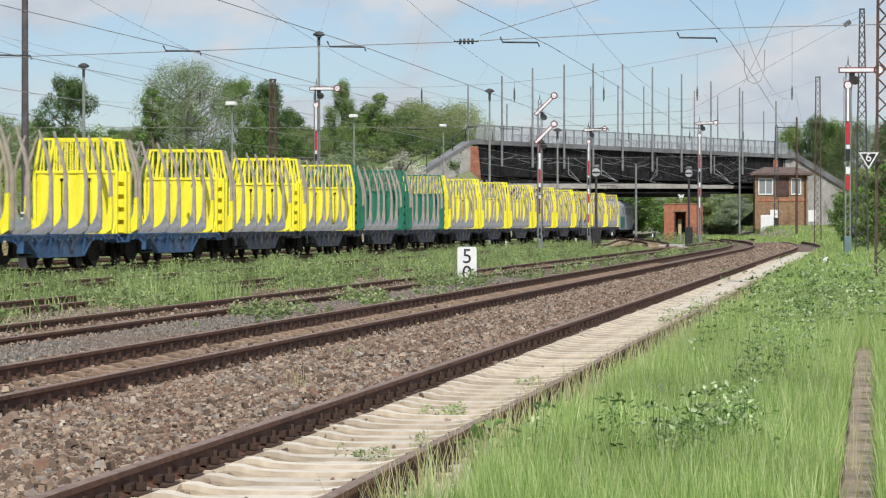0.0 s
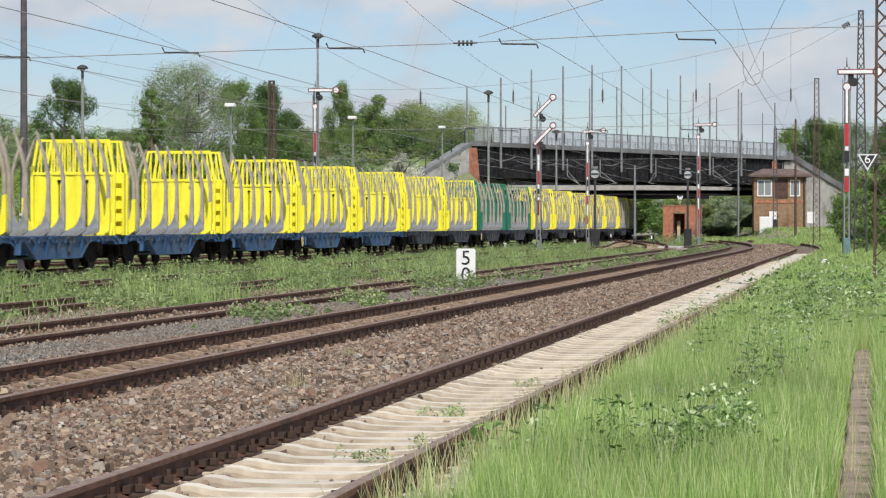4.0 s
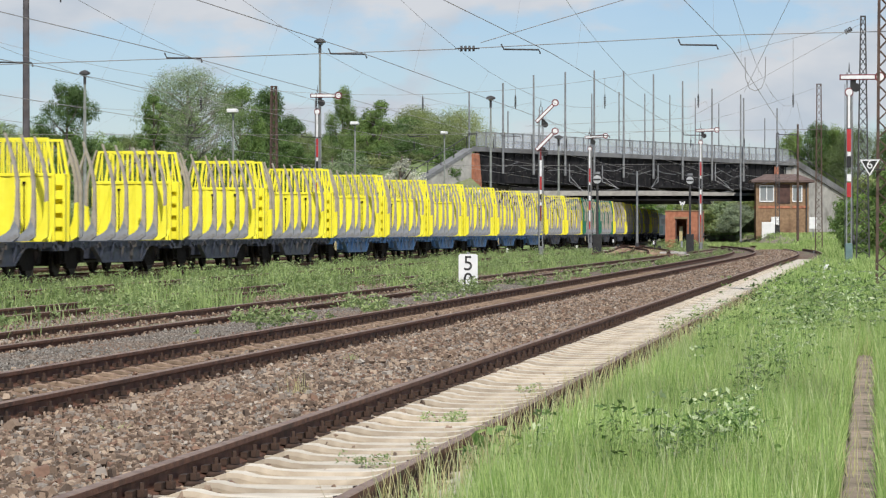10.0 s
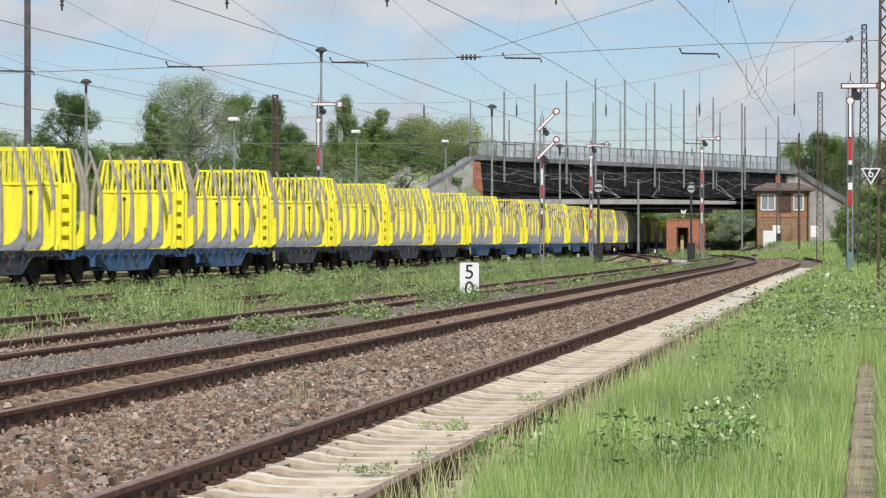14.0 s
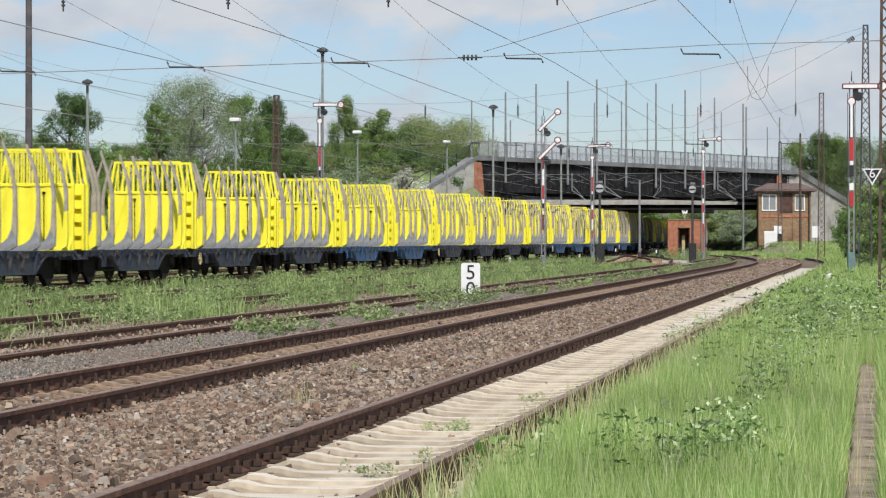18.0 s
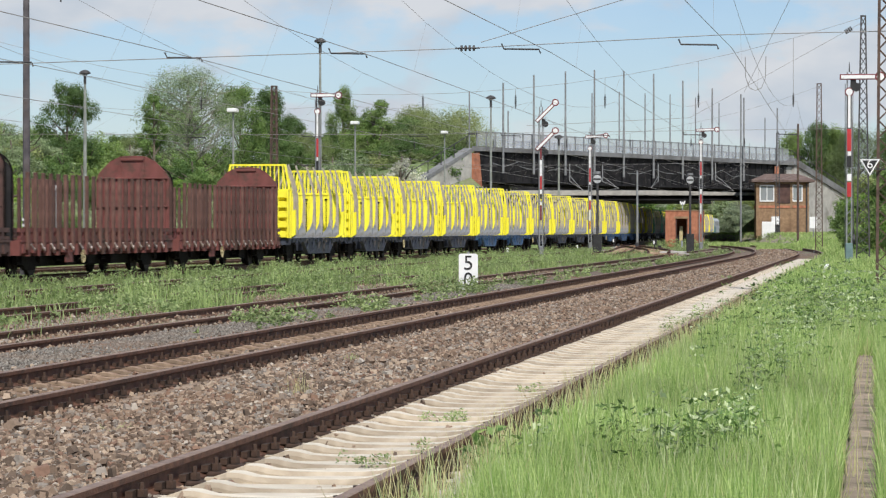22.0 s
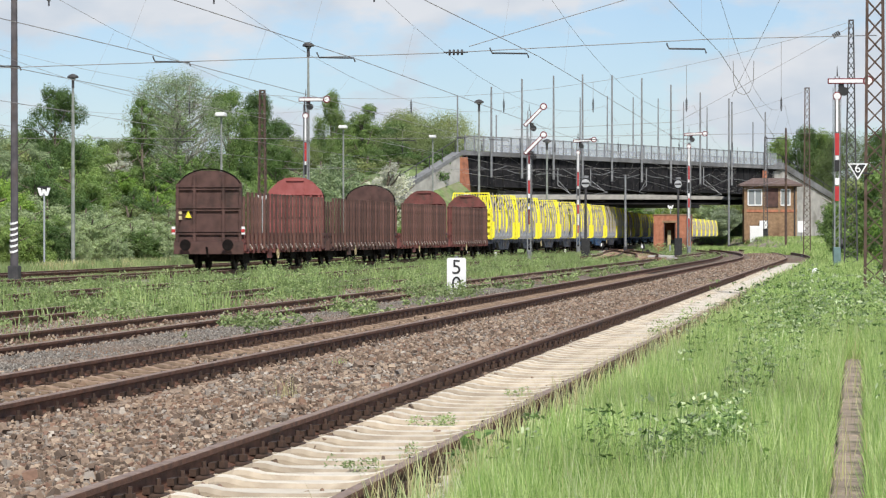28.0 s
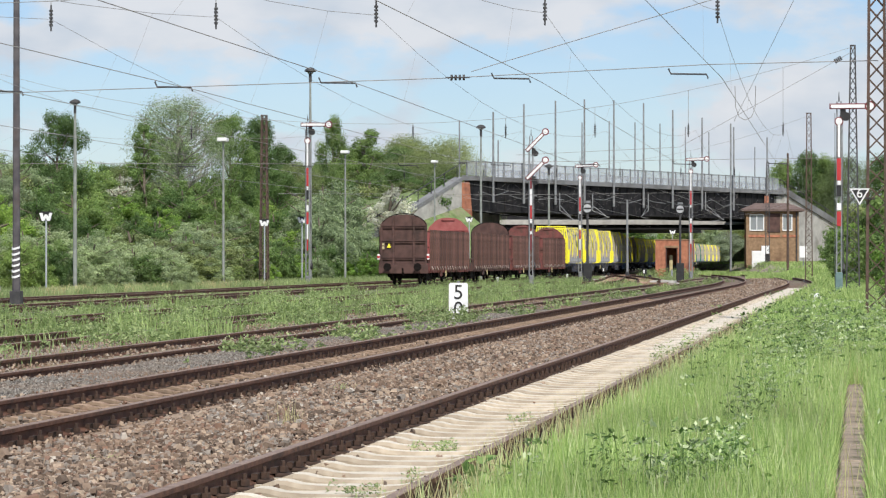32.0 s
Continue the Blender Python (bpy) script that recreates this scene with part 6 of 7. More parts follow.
def right_grass():
    n = 230000
    x, y = scatter(n, -2.7, 0.9, 13.0, 88.0, 1.6)
    edge = -2.56 + 0.10 * np.sin(y * 0.9) + 0.08 * np.sin(y * 2.3) + 0.02 * np.maximum(0, 20 - y)
    keep = (x > edge + 0.25 * RNG.random(n)) & ~((x > -0.19) & (x < 0.05) & (y < 36))
    keep &= RNG.random(n) < 0.32 + 1.05 * patch(x, y, 3.3, 0.5)
    x, y = x[keep], y[keep]
    m = len(x)
    tall = np.clip((x - edge[keep]) / 0.35, 0.55, 1.0)
    uneven = 0.5 * patch(x, y, 3.1, 1.0) + 0.5 * patch(x * 1.7 + 3.0, y * 0.6, 5.3, 2.0)
    h = (0.22 + 0.34 * uneven * RNG.random(m) + 0.18 * RNG.random(m)) * tall
    blades("grass", x, y, np.full(m, -0.06), h, (0.004 + 0.007 * RNG.random(m)) * (1 + 0.5 * smooth(30, 70, y)), 0.02 + 0.11 * RNG.random(m) ** 1.5, GRASSL, "tall fresh green grass beside the track")
    n = 9000
    x, y = scatter(n, -2.3, 4.0, -6.0, 13.2)
    keep = ~((x > -0.6) & (x < 0.6) & (np.abs(y) < 1.5)) & ~((x > -0.19) & (x < 0.05))
    x, y = x[keep], y[keep]
    m = len(x)
    blades("grass", x, y, np.full(m, -0.06), 0.12 + 0.22 * RNG.random(m), 0.008 + 0.010 * RNG.random(m), 0.02 + 0.11 * RNG.random(m), GRASSL, "trodden green grass round the viewpoint")
    n = 42000
    y = 62 + 198 * RNG.random(n) ** 1.3
    x = -2.62 - bend(y) + 6.5 * RNG.random(n)
    blades("grass", x, y, ground_z(x, y) - 0.02, 0.25 + 0.4 * RNG.random(n), (0.014 + 0.018 * RNG.random(n)) * y / 70, 0.08 + 0.15 * RNG.random(n), GRASSL, "distant tall green grass beside the track")
    n = 50000
    x, y = scatter(n, -22.0, 6.0, 250, 345)
    keep = (x > -2.2 - bend(y)) | (y > 318)
    x, y = x[keep], y[keep]
    blades("grass", x, y, ground_z(x, y) - 0.02, 0.12 + 0.25 * RNG.random(len(x)), 0.025 + 0.03 * RNG.random(len(x)), 0.08 + 0.2 * RNG.random(len(x)), GRASSL, "distant green grass on the rise")
    n = 16000
    y = 228 + 60 * RNG.random(n)
    x = -6.6 - bend(y) + 5.0 * RNG.random(n) + 0.06 * (y - 228)
    blades("grass", x, y, np.full(n, -0.04), 0.2 + 0.35 * RNG.random(n), 0.03 + 0.03 * RNG.random(n), 0.08 + 0.2 * RNG.random(n), GRASSL, "grass growing over the bend of the track")
    n = 7000
    x, y = scatter(n, -2.45, 0.8, 13.5, 60.0, 1.4)
    keep = ~((x > -0.2) & (x < 0.06) & (y < 36)) & (x > -2.5 + 0.02 * np.maximum(0, 20 - y))
    x, y = x[keep], y[keep]
    blades("grass_stalks", x, y, np.full(len(x), -0.05), 0.32 + 0.28 * RNG.random(len(x)), 0.006 + 0.006 * RNG.random(len(x)), 0.02 + 0.10 * RNG.random(len(x)), PALEG, "pale upright grass stalks in seed")
    n = 9000
    y = 272 + 55 * RNG.random(n)
    x = -10.2 - bend(y) + 9.0 * RNG.random(n)
    blades("grass", x, y, np.full(n, -0.05), 0.2 + 0.4 * RNG.random(n), 0.05 + 0.05 * RNG.random(n), 0.08 + 0.2 * RNG.random(n), GRASSL, "grass growing over the distant tracks")
    n = 2600
    x, y = scatter(n, -2.55, 0.6, 13.0, 60.0, 1.4)
    x = np.where(RNG.random(n) < 0.4, -2.66 + 0.3 * RNG.random(n), x) + 0.02 * np.maximum(0, 20 - y)
    blades("dry_grass", x, y, np.full(n, -0.05), 0.35 + 0.25 * RNG.random(n), np.full(n, 0.006), 0.05 + 0.1 * RNG.random(n), STRAW, "pale seeding grass stalks")


def leaf_cloud(name, cx, cy, cz, size, material, label, category="weeds", flat=0.6, facing=None):
    """Small leaves at the given places; facing: the way that each one's clump faces there."""
    n = len(cx)
    nrm = RNG.normal(0, 1, (n, 3))
    if facing is None:
        nrm[:, 2] = np.abs(nrm[:, 2]) + flat
    else:
        nrm = 0.42 * nrm + facing
        nrm[:, 2] += flat
    nrm /= np.linalg.norm(nrm, axis=1)[:, None]
    u = np.cross(nrm, RNG.normal(0, 1, (n, 3)))
    u /= np.linalg.norm(u, axis=1)[:, None]
    v = np.cross(nrm, u)
    c = np.stack([cx, cy, cz], -1)
    s = size[:, None]
    p = np.stack([c - u * s, c + v * s * 0.42 - u * s * 0.1, c + u * s, c - v * s * 0.42 - u * s * 0.1], 1)
    q = np.array([(0, 1, 2, 3)])[None] + (np.arange(n) * 4)[:, None, None]
    return raw_mesh(name, p, q, material)


def weed_plants(name, px, py, height, leaves, size, material, label, spread=0.42, tiers=0):
    """Leafy plants: leaves round upright stems; tiers: in so many whorls, one above the other."""
    n = len(px)
    k = RNG.integers(0, n, n * leaves)
    t = RNG.random(n * leaves)
    if tiers:
        t = (np.floor(t * tiers) + 0.7 + 0.35 * RNG.random(len(k))) / (tiers + 0.5)
    r = height[k] * (0.3 * spread + spread * (np.sin(np.pi * np.clip(t, 0.05, 1)) if not tiers else 1.15 - 0.7 * t) * RNG.random(len(k)))
    a = RNG.random(len(k)) * 6.283
    x, y = px[k] + r * np.cos(a), py[k] + r * np.sin(a)
    z = ground_z(px[k], py[k]) + 0.01 + height[k] * t
    me = leaf_cloud(name, x, y, z, (size if np.ndim(size) == 0 else size[k]) * (0.6 + 0.8 * RNG.random(len(k))), material, label)
    return solo(name, me, material, Matrix(), label, "weeds", kind="stuff")


def on_rails(x, y):
    """Beside a rail of the sidings, where little grows; patches stay overgrown."""
    near = np.zeros(len(x), dtype=bool)
    for c in (FOURTH, FIFTH):
        near |= np.abs(np.abs(x - c) - 0.55) < 0.50
    return (near & (patch(x, y, 0.35, 1.0) < 0.62)) | by_switch(x, y)


def by_switch(x, y):
    """On the pale gravel of the switch rails."""
    centre = -13.9 - 11.2 * np.clip((y - 184) / 116, 0, 1)
    other = FOURTH - 5.0 * np.clip((y - 176) / 86, 0, 1)
    return (y > 182) & ((np.abs(x - centre) < 2.2) | (np.abs(x - other) < 1.7) | ((x > centre - 0.5) & (x < centre + 3.6) & (y < 215)))


def yard_weeds():
    n = 9000
    x, y = scatter(n, -24.3, -13.2, 40, 250, 1.25)
    f = patch(x, y, 0.55, 2.0)
    keep = RNG.random(n) < np.clip((f - 0.42) * 2.6, 0.03, 0.9)
    keep &= ~(on_rails(x, y) & (RNG.random(n) < 0.85))
    x, y, f = x[keep], y[keep], f[keep]
    weed_plants("yard_weeds", x, y, 0.12 + 0.30 * f * RNG.random(len(x)), 32, 0.048, WEEDL, "low green weeds growing over the sidings")
    n = 85000
    x, y = scatter(n, -24.6, -13.0, 35, 260, 1.3)
    f = patch(x, y, 0.55, 2.0)
    keep = RNG.random(n) < np.clip((f - 0.44) * 3.0, 0.07, 1)
    keep &= ~(on_rails(x, y) & (RNG.random(n) < 0.85))
    x, y = x[keep], y[keep]
    m = len(x)
    blades("yard_grass", x, y, ground_z(x, y) - 0.01, 0.10 + 0.26 * RNG.random(m), 0.012 + 0.016 * RNG.random(m), 0.04 + 0.1 * RNG.random(m), WEEDL, "rough grass between the sidings")
    # taller clumps before the train
    n = 2300
    x, y = scatter(n, -23.8, -13.6, 56, 215, 1.2)
    f = patch(x, y, 0.7, 5.0)
    keep = (f > 0.58) & ~(on_rails(x, y) & (RNG.random(n) < 0.9)) & ~by_switch(x, y)
    x, y, f = x[keep], y[keep], f[keep]
    m = len(x) * 14
    j = RNG.integers(0, len(x), m)
    blades("yard_grass", x[j] + RNG.normal(0, 0.16, m), y[j] + RNG.normal(0, 0.25, m), np.full(m, -0.14), 0.30 + 0.45 * f[j] * RNG.random(m), 0.018 + 0.016 * RNG.random(m), 0.04 + 0.14 * RNG.random(m), GRASSY, "tall bright tufts of grass between the sidings")
    weed_plants("yard_weeds", x, y, 0.28 + 0.50 * f * RNG.random(len(x)), 55, 0.042, WEEDL, "taller leafy weeds in clumps between the sidings")
    # between the second and third track
    n = 1900
    x, y = scatter(n, -11.3, -9.3, 42, 210, 1.3)
    f = patch(x, y, 0.9, 4.0)
    keep = RNG.random(n) < np.clip((f - 0.62) * 3.5, 0.03, 1)
    x, y, f = x[keep], y[keep], f[keep]
    weed_plants("track_weeds", x, y, 0.10 + 0.32 * f * RNG.random(len(x)), 30, 0.045, WEEDL, "green weeds between the tracks")
    # by the distance sign
    x, y = RNG.normal(-11.0, 0.45, 40), RNG.normal(73.5, 1.6, 40)
    weed_plants("track_weeds", x, y, 0.25 + 0.3 * RNG.random(40), 60, 0.04, WEEDL, "leafy weeds round the distance sign")
    n = 7000
    x, y = scatter(n, -35.4, -33.2, 112, 165)
    keep = patch(x, y, 0.8, 3.0) > 0.58
    x, y = x[keep], y[keep]
    blades("dry_grass", x, y, ground_z(x, y) - 0.01, 0.35 + 0.35 * RNG.random(len(x)), np.full(len(x), 0.03), 0.1 + 0.15 * RNG.random(len(x)), STRAW, "pale dry grass at the foot of the bank")
    # beyond the train
    n = 34000
    x, y = scatter(n, -38.0, -27.4, 90, 320, 1.0)
    blades("yard_grass", x, y, ground_z(x, y) - 0.01, 0.15 + 0.4 * RNG.random(n) * smooth(-31, -36, x), 0.03 + 0.03 * RNG.random(n), 0.05 + 0.15 * RNG.random(n), WEEDL, "rough grass beyond the train's track")
    n = 16000
    x, y = scatter(n, -37.2, -32.6, 108, 215, 1.2)
    blades("bank_grass", x, y, ground_z(x, y) - 0.01, 0.25 + 0.4 * RNG.random(n), 0.02 + 0.02 * RNG.random(n), 0.05 + 0.15 * RNG.random(n), WEEDL, "rough grass at the foot of the bank")


def right_weeds():
    # nettles and docks in the tall grass
    groups = ((-0.88, 0.15, 18.3, 0.5, 22), (-1.05, 0.12, 17.4, 0.3, 6), (-1.45, 0.3, 17.2, 0.4, 12), (-1.5, 0.35, 37, 5.0, 16), (-1.0, 0.35, 29, 3.0, 8), (-0.55, 0.30, 44, 7.0, 28), (-0.95, 0.2, 25, 2.2, 12), (-1.0, 0.25, 38, 4.0, 12),
              (0.50, 0.25, 42, 9.0, 36), (-1.3, 0.4, 58, 5.0, 7), (0.45, 0.15, 22, 3.0, 8), (0.9, 0.4, 66, 10.0, 14))
    x = np.concatenate([RNG.normal(a, b, 2 * n) for a, b, c, d, n in groups])
    y = np.concatenate([RNG.normal(c, d, 2 * n) for a, b, c, d, n in groups])
    keep = (x > -2.45) & (x < 2.2) & ~((x > -0.34) & (x < 0.22) & (y < 34)) & (y > 16.6)
    x, y = x[keep], y[keep]
    k = RNG.random(len(x)) < 0.6
    weed_plants("nettles", x[k], y[k], (0.34 + 0.36 * RNG.random(k.sum())) * (1 + 0.6 * smooth(26, 50, y[k])), 56, 0.023 + 0.012 * smooth(24, 50, y[k]), NETTLE, "leafy nettles standing in the grass", 0.17, 7)
    k = ~k
    weed_plants("dead_nettles", x[k], y[k], (0.38 + 0.36 * RNG.random(k.sum())) * (1 + 0.6 * smooth(26, 50, y[k])), 50, 0.024 + 0.014 * smooth(24, 50, y[k]), NETTLE2, "pale-leaved dead nettles standing in the grass", 0.17, 6)
    m = len(x)
    blades("nettle_stems", x, y, np.full(m, -0.05), 0.45 + 0.3 * RNG.random(m), np.full(m, 0.012), 0.02 + 0.05 * RNG.random(m), NETTLE, "dark green nettle stems")
    x = np.array((-2.42, -2.30, -2.50, -1.20, -1.05, -1.15, -0.62))
    y = np.array((17.6, 18.0, 18.5, 17.4, 17.9, 18.6, 17.2))
    weed_plants("dock_plants", x, y, 0.26 + 0.12 * RNG.random(7), 22, 0.065, NETTLE, "broad-leaved docks at the edge of the grass")
    x, y = -20.2 + 5.4 * RNG.random(90), 257.5 + 6.5 * RNG.random(90)
    weed_plants("hut_weeds", x, y, 0.35 + 0.6 * RNG.random(90), 60, 0.07, WEEDL, "tall weeds round the brick hut")
    x = np.concatenate([RNG.normal(-3.45, 0.07, 6), RNG.normal(-3.56, 0.09, 7), RNG.normal(-3.25, 0.05, 2), RNG.normal(-3.4, 0.1, 3)])
    y = np.concatenate([RNG.normal(19.1, 0.10, 6), RNG.normal(23.9, 0.16, 7), RNG.normal(20.3, 0.06, 2), RNG.normal(28.3, 0.2, 3)])
    weed_plants("sleeper_weeds", x, y, np.full(18, 0.09) + 0.05 * RNG.random(18), 60, 0.015, WEEDL, "small green weeds among the sleepers", 0.7)
    x, y = -3.3 + 0.55 * RNG.random(26), 44 + 10 * RNG.random(26)
    weed_plants("sleeper_weeds", x, y, 0.12 + 0.26 * RNG.random(26), 22, 0.03, WEEDL, "leggy weeds growing through the sand")
    for cx, cy, hh, mt in ((-5.67, 20.9, 0.13, GRASSL), (-5.3, 25.9, 0.30, STRAW), (-6.1, 33.0, 0.16, GRASSL)):
        n = 45
        blades("dry_tuft", cx + RNG.normal(0, 0.05, n), cy + RNG.normal(0, 0.10, n), np.full(n, 0.0), hh * (0.5 + 0.7 * RNG.random(n)), np.full(n, 0.006),
               0.03 + 0.06 * RNG.random(n), mt, "dry grass tuft in the ballast")


right_grass()
yard_weeds()
right_weeds()

# ---- trees and bushes ----


def crown_mesh(name, blobs, count, size, material, seed):
    """Leaves in clumps: each blob (x, y, z, radius, flatness) carries leaves near its skin and a few inside."""
    rng = np.random.default_rng(seed)
    pts, ways = [], []
    total = sum(b[3] ** 2 for b in blobs)
    for bx, by, bz, br, bf in blobs:
        n = max(20, int(count * br ** 2 / total))
        d = rng.normal(0, 1, (n, 3))
        d /= np.linalg.norm(d, axis=1)[:, None]
        lump = 1 + 0.18 * np.sin(d[:, 0] * 7 + bx) * np.cos(d[:, 1] * 6 + by) + 0.12 * np.sin(d[:, 2] * 11 + bz)
        r = br * lump * (0.5 + 0.68 * rng.random(n) ** 0.7)
        p = d * r[:, None] * np.array((1, 1, bf)) + np.array((bx, by, bz))
        pts.append(p)
        ways.append(d)
    p = np.concatenate(pts)
    return leaf_cloud(name, p[:, 0], p[:, 1], p[:, 2], size * (0.6 + 0.8 * rng.random(len(p))), material, "", flat=0.25, facing=np.concatenate(ways))


def blob_set(rng, w, h, z0, n):
    out = []
    for k in range(n):
        t = rng.random()
        z = z0 + (h - z0) * (0.12 + 0.8 * t)
        span = w * 0.5 * math.sin(math.pi * min(0.95, 0.25 + 0.7 * t)) ** 0.7
        a, r = rng.random() * 6.283, span * rng.random() ** 0.6
        out.append((r * math.cos(a), r * math.sin(a), z, w * (0.07 + 0.09 * rng.random()), 0.75 + 0.35 * rng.random()))
    return out


def mound_set(rng, w, h, z0, n):
    """Sprays of leaves over a few lumps, with gaps between them."""
    lumps = []
    for k in range(7):
        a, r = rng.random() * 6.283, w * 0.27 * rng.random() ** 0.5
        top = h * (0.55 + 0.35 * rng.random())
        lumps.append((r * math.cos(a), r * math.sin(a), top * 0.5, w * (0.20 + 0.10 * rng.random()), top * 0.5))
    lumps.append((0, 0, h * 0.48, w * 0.26, h * 0.46))
    out = []
    for k in range(n):
        x, y, z, rw, rh = rng.choice(lumps)
        a, b = rng.random() * 6.283, math.asin(rng.uniform(-0.75, 1.0))
        s = 0.72 + 0.33 * rng.random()
        out.append((x + rw * s * math.cos(b) * math.cos(a), y + rw * s * math.cos(b) * math.sin(a), max(0.15, z + rh * s * math.sin(b)),
                    w * (0.035 + 0.055 * rng.random() ** 1.5), 0.6 + 0.6 * rng.random()))
    return out


def trunk_geo(rng, h, z0, w, r, limbs=9):
    g = Geo()
    g.tube([(0, 0, -0.3), (0.1, 0.05, z0 * 0.6), (0.0, 0.1, h * 0.55), (0.15, 0.0, h * 0.9)], r, 8, r * 0.2)
    for k in range(limbs):
        a = k * 2.4 + rng.random()
        z = z0 * 0.7 + (h * 0.75 - z0 * 0.7) * k / limbs
        q = (w * 0.33 * math.cos(a), w * 0.33 * math.sin(a), z + h * (0.18 if limbs < 10 else 0.13))
        g.tube([(0.05, 0.05, z), (q[0] * 0.5, q[1] * 0.5, z + h * 0.07), q], r * 0.4, 5, r * 0.08)
        for i in range(5 if limbs > 9 else 0):
            e = Vector(q) + Vector((rng.uniform(-0.8, 0.8), rng.uniform(-0.8, 0.8), rng.uniform(0.2, 1.3)))
            b = Vector((q[0] * 0.5, q[1] * 0.5, z + h * 0.07)).lerp(Vector(q), i / 5)
            g.tube([b, b.lerp(e, 0.5) + Vector((0, 0, 0.2)), e], r * 0.14, 4, r * 0.05)
    return g


TREE_KINDS = {}


def tree_kind(key, w, h, z0, n, count, size, leaf, seed, bark=BARK):
    rng = random.Random(seed)
    TREE_KINDS[key] = (crown_mesh(key + "_crown", (mound_set if "bush" in key or key == "blossom" else blob_set)(rng, w, h, z0, n), count, size, leaf, seed), trunk_geo(rng, h, z0, w, 0.16 + h * 0.008, 26 if key == "airy" else 9).mesh(key + "_trunk", bark), leaf, bark, h)


tree_kind("round", 6.0, 11.0, 3.0, 70, 26000, 0.085, LEAF_MID, 3)
tree_kind("deep", 5.5, 12.0, 2.5, 70, 26000, 0.085, LEAF_DEEP, 5)
tree_kind("airy", 8.5, 14.0, 3.5, 130, 34000, 0.068, LEAF_GREY, 8, PALEBARK)
tree_kind("olive", 9.0, 13.0, 2.5, 110, 44000, 0.075, LEAF_OLIVE, 11)
tree_kind("slim", 3.6, 11.0, 4.5, 34, 9000, 0.095, LEAF_MID, 13)
tree_kind("bush_mid", 5.0, 4.2, 0.1, 150, 24000, 0.068, LEAF_MID, 17)
tree_kind("bush_fresh", 4.6, 3.6, 0.0, 140, 24000, 0.068, LEAF_FRESH, 19)
tree_kind("bush_deep", 5.2, 4.6, 0.1, 150, 24000, 0.068, LEAF_DEEP, 23)
tree_kind("bush_grey", 5.5, 5.0, 0.2, 170, 26000, 0.068, LEAF_GREY, 29)
tree_kind("bush_hazy", 5.5, 5.0, 0.2, 170, 26000, 0.068, LEAF_HAZE, 31)
tree_kind("bush_olive", 4.8, 3.6, 0.0, 150, 24000, 0.068, LEAF_OLIVE, 37)
tree_kind("blossom", 4.2, 4.4, 0.6, 90, 9000, 0.065, BLOSSOM, 31)

LABELS = {"round": ("leafy mid-green tree on the bank", "tree"), "deep": ("dense dark green tree on the bank", "tree"),
          "airy": ("tall thin-leaved tree with pale branches", "tree"), "olive": ("broad olive-green tree on the bank", "tree"),
          "slim": ("slim young tree with a small crown", "tree"), "bush_mid": ("thick green bush on the bank", "bush"),
          "bush_fresh": ("bright green bush on the slope", "bush"), "bush_deep": ("dark green bush on the bank", "bush"),
          "bush_hazy": ("far bush with haze in its leaf colour", "bush"), "bush_grey": ("grey-green willow bush by the yard", "bush"), "bush_olive": ("low olive-green bramble bush on the slope", "bush"),
          "blossom": ("white flowering hawthorn bush", "bush")}


def plant(key, x, y, top, turn=0.0, wide=1.0, z=None):
    crown, trunk, leaf, bark, h = TREE_KINDS[key]
    base = float(ground_z(np.float64(x), np.float64(y))) if z is None else z
    s = max(0.25, (top - base) / h)
    label, cat = LABELS[key]
    ob = thing(cat, pose(x, y, base, 0, 0, turn), label, cat, "trees and bushes of the yard")
    ob.scale = (s * wide, s * wide, s)
    part("trunk", trunk, bark, ob)
    part("crown", crown, leaf, ob)


for key, x, y, top, wide in (("deep", -56.5, 171, 10.4, 1.0), ("round", -54.6, 188, 11.9, 0.9), ("slim", -55, 213, 12.4, 0.9), ("airy", -54, 220, 14.8, 1.3),
                             ("round", -52, 230, 13.9, 0.8), ("deep", -54, 250, 14.6, 1.0), ("deep", -53.6, 285, 16.5, 0.6), ("slim", -50.4, 286, 15.3, 1.1),
                             ("olive", -52, 325, 16.2, 1.2), ("deep", -50, 300, 13.0, 1.2), ("round", -48, 290, 11.5, 1.2), ("deep", -46, 268, 10.0, 1.1), ("olive", -50, 312, 15.6, 0.9), ("olive", -50, 345, 17.0, 1.0), ("deep", -58, 268, 13.0, 1.3), ("round", -60, 240, 12.5, 1.3),
                             ("olive", -47, 300, 13.6, 1.4), ("deep", -50, 303, 14.0, 1.4), ("olive", -43.4, 298, 12.2, 1.3), ("round", -54, 304, 14.4, 1.3), ("olive", -56, 306, 13.2, 1.3), ("round", -53.5, 300, 12.6, 1.2), ("olive", -50, 297, 12.4, 1.2), ("olive", -46.5, 294, 11.6, 1.2), ("round", -43.5, 292, 10.6, 1.1), ("deep", -58, 300, 12.4, 1.2), ("olive", -62, 205, 9.4, 1.2), ("round", -60, 160, 8.6, 1.2), ("deep", -62, 300, 14.0, 1.4), ("round", -57, 325, 14.5, 1.2),
                             ("olive", -64, 190, 9.0, 1.2), ("round", -66, 222, 9.6, 1.4), ("deep", -66, 255, 8.2, 1.5), ("olive", -53, 264, 11.0, 1.1),
                             ("round", -50, 240, 9.5, 1.2), ("deep", -48, 262, 9.0, 1.2), ("round", -50, 275, 9.0, 1.1), ("olive", -52, 290, 11.0, 1.0)):
    plant(key, x, y, top, (x * 37 + y * 11) % 360, wide)

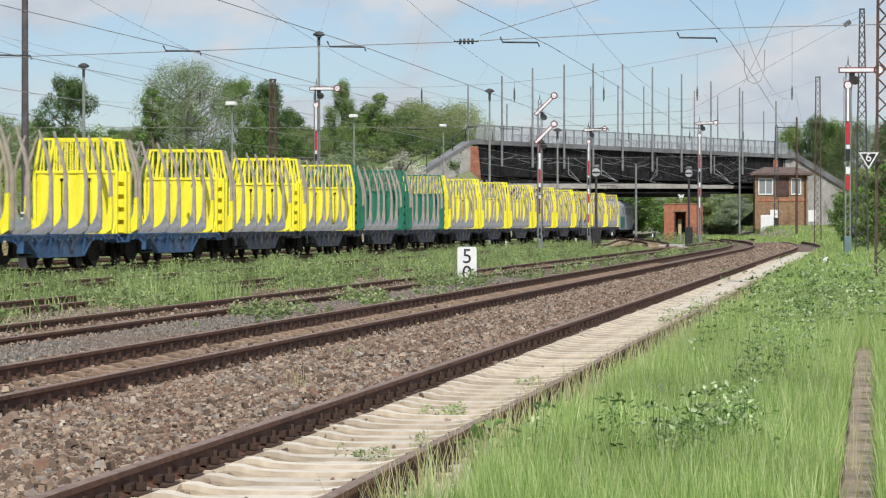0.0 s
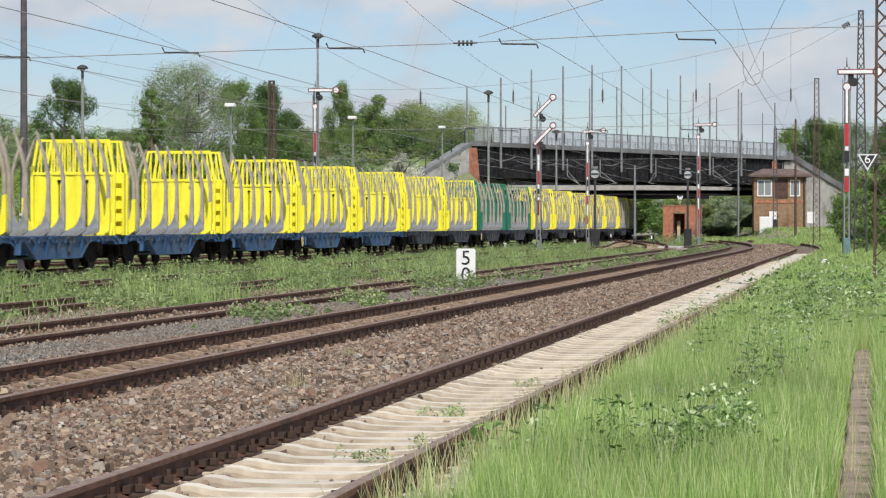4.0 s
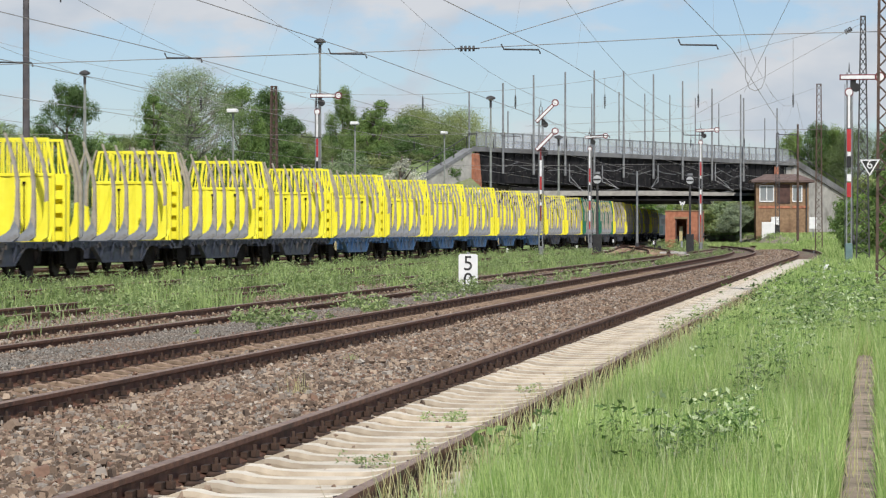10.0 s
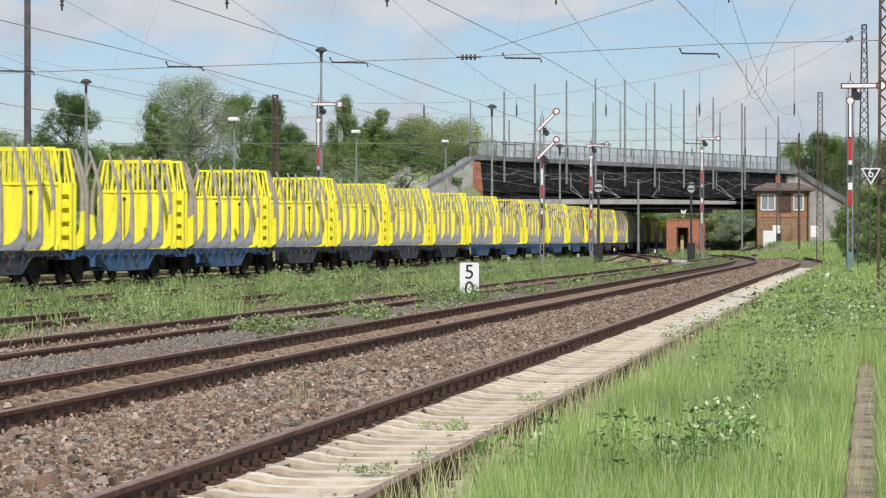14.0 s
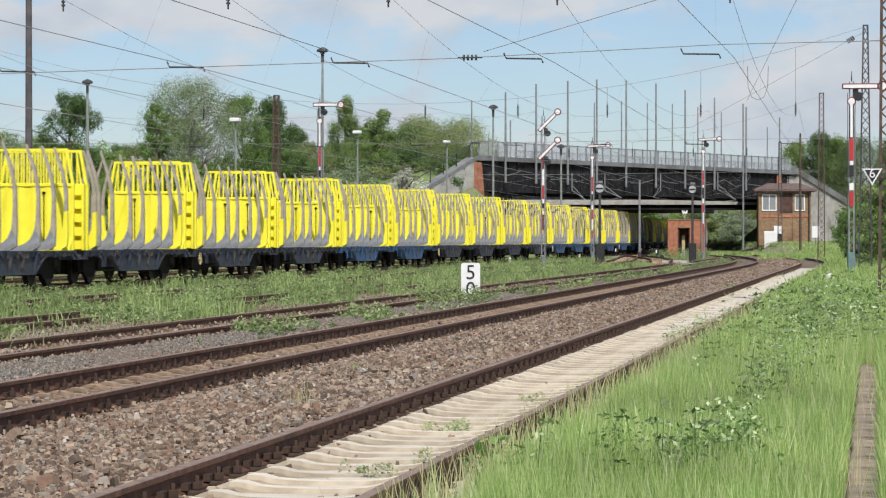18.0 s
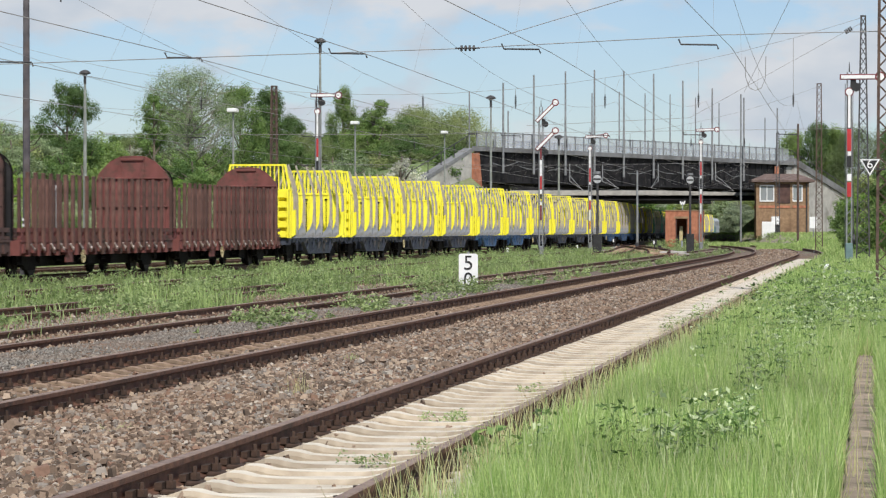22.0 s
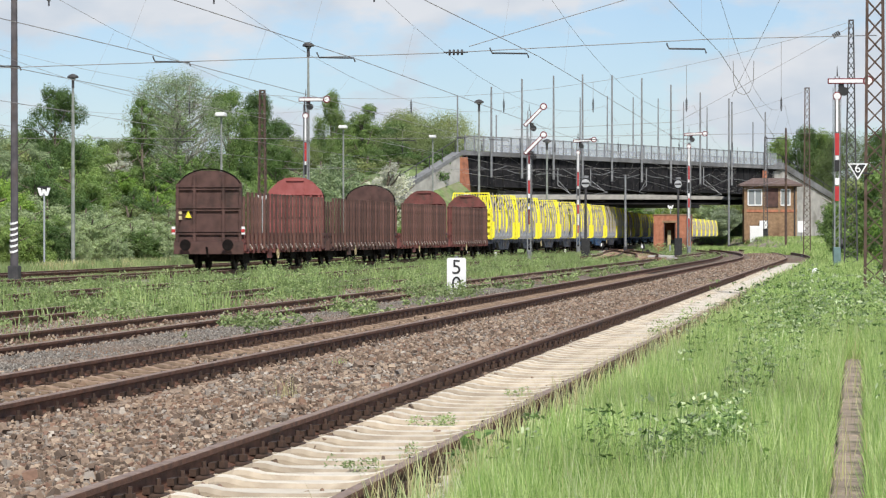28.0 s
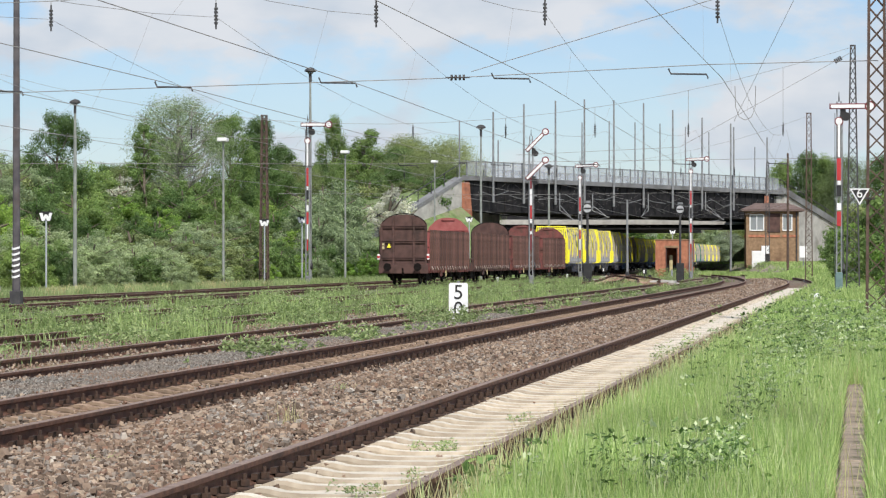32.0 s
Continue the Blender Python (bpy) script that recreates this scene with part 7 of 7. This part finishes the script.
spots = random.Random(41)
for k in range(210):
    t = spots.random()
    x = -36.8 - 24 * spots.random() ** 1.25
    y = 112 + 150 * t
    back = (-36.8 - x) / 24
    key = spots.choice(("bush_mid", "bush_mid", "bush_fresh", "bush_deep", "bush_grey", "bush_olive", "bush_mid", "bush_deep"))
    g = float(ground_z(np.float64(x), np.float64(y)))
    low = 0.6 if -0.278 < x / y < -0.262 else 1.0
    plant(key, x, y, g + (1.1 + 4.3 * back + 1.4 * spots.random()) * low, spots.random() * 360, 1.1)
for x, y, top in ((-55, 200, 6.9), (-54, 218, 8.2), (-55.5, 208, 8.6), (-41.5, 251, 7.6)):
    plant("blossom", x, y, top, x * 50)
plant("blossom", -40.8, 243.5, 9.0, 20, 0.9)
plant("blossom", -43.5, 240, 7.0, 70, 1.0)
for key, x, y, top in (("bush_mid", -41, 256, 9.0), ("bush_olive", -43.5, 253, 8.6), ("bush_deep", -46, 247, 8.0), ("bush_grey", -48, 241, 7.4), ("bush_mid", -50, 236, 7.0),
                       ("bush_olive", -45, 256, 9.6), ("olive", -57, 215, 9.2), ("round", -60, 221, 9.4), ("bush_mid", -53, 206, 7.6), ("olive", -59, 208, 8.8)):
    plant(key, x, y, top, x * 23, 1.1)
for x, y, top in ((-41.5, 212, 7.0), (-42.5, 222, 8.2), (-43, 232, 8.0), (-39.5, 205, 5.2)):
    plant("bush_grey", x, y, top, x * 31, 1.1)
# the far side, beyond the signal box and along the grass
for key, x, y, top, wide in (("olive", -1.5, 345, 14.4, 1.0), ("round", 3.0, 330, 14.0, 1.1), ("round", -4.5, 352, 13.5, 1.0), ("deep", 7, 300, 13, 1.2), ("olive", -1.0, 300, 7.5, 0.9),
                             ("round", -9.4, 352, 14.0, 0.9), ("deep", -6.7, 349, 15.0, 0.9), ("round", -4.6, 351, 14.6, 0.9), ("bush_mid", 2.2, 150, 6.0, 1.0), ("bush_mid", 2.6, 118, 4.6, 1.0), ("bush_fresh", 2.4, 96, 3.6, 0.9), ("bush_olive", 2.5, 170, 6.0, 1.0), ("bush_mid", 1.9, 84, 2.6, 0.7),
                             ("bush_fresh", 2.0, 210, 6.5, 1.0), ("bush_mid", -0.5, 240, 6.0, 1.0), ("bush_mid", -2.0, 285, 6.0, 0.9),
                             ("bush_hazy", -33.8, 642, 7.2, 1.5), ("bush_hazy", -42, 640, 7.0, 1.6), ("bush_olive", -50, 650, 8.0, 1.7), ("bush_hazy", -53, 640, 9.0, 1.7), ("bush_fresh", -36, 430, 8.0, 1.4),
                             ("bush_mid", -40, 420, 9.0, 2.0), ("bush_hazy", -32.4, 625, 7.4, 1.5)):
    plant(key, x, y, top, (x * 41 + y * 7) % 360, wide)

for k in range(22):
    plant(("bush_hazy", "bush_grey", "bush_hazy", "bush_olive")[k % 4], -84 + 4.0 * k + 1.5 * math.sin(k * 2.3), 610 + 24 * math.sin(k * 1.7), 9.5 + 2.0 * math.sin(k * 3.1), k * 67, 1.5)
for k in range(14):
    plant(("bush_grey", "bush_olive")[k % 4 == 3], -36.6 - 0.42 * k + 0.5 * (k % 3), 148 + 5 * (k % 4) - 0.9 * k, 2.0 + 0.11 * k + 0.3 * (k % 2), k * 53, 1.5)
for k in range(20):
    plant(("bush_grey", "bush_olive", "bush_grey")[k % 3], -37.2 - 0.36 * k + 0.7 * (k % 2), 146 + 2.0 * k + 3 * (k % 3), 1.9 + 0.13 * k + 0.25 * (k % 2), k * 91, 1.6)
# bushes on the slope of the bridge approach
for k in range(11):
    p = BR @ Vector((-3.0 - 2.0 * k, 2.6 + 1.2 * (k % 3), 0))
    z = max(0.3, 7.4 - 0.72 * k)
    plant(("bush_mid", "bush_olive", "bush_deep")[k % 3], p.x, p.y, z + 1.9 + 0.5 * (k % 2), k * 77, 1.2, z - 0.4)

# ---- litter in the grass ----
bag = Geo().loft([[(0.16 * math.cos(a) * k, 0.13 * math.sin(a) * k, z) for a in [2 * math.pi * i / 9 + 0.3 * z for i in range(9)]]
                  for k, z in ((0.6, 0.0), (1.0, 0.08), (0.8 , 0.17), (0.3, 0.25))])
solo("plastic_bag", bag, WHITE, pose(-1.54, 100.9, 0.16), "crumpled white plastic bag caught in the grass", "litter")

motions()
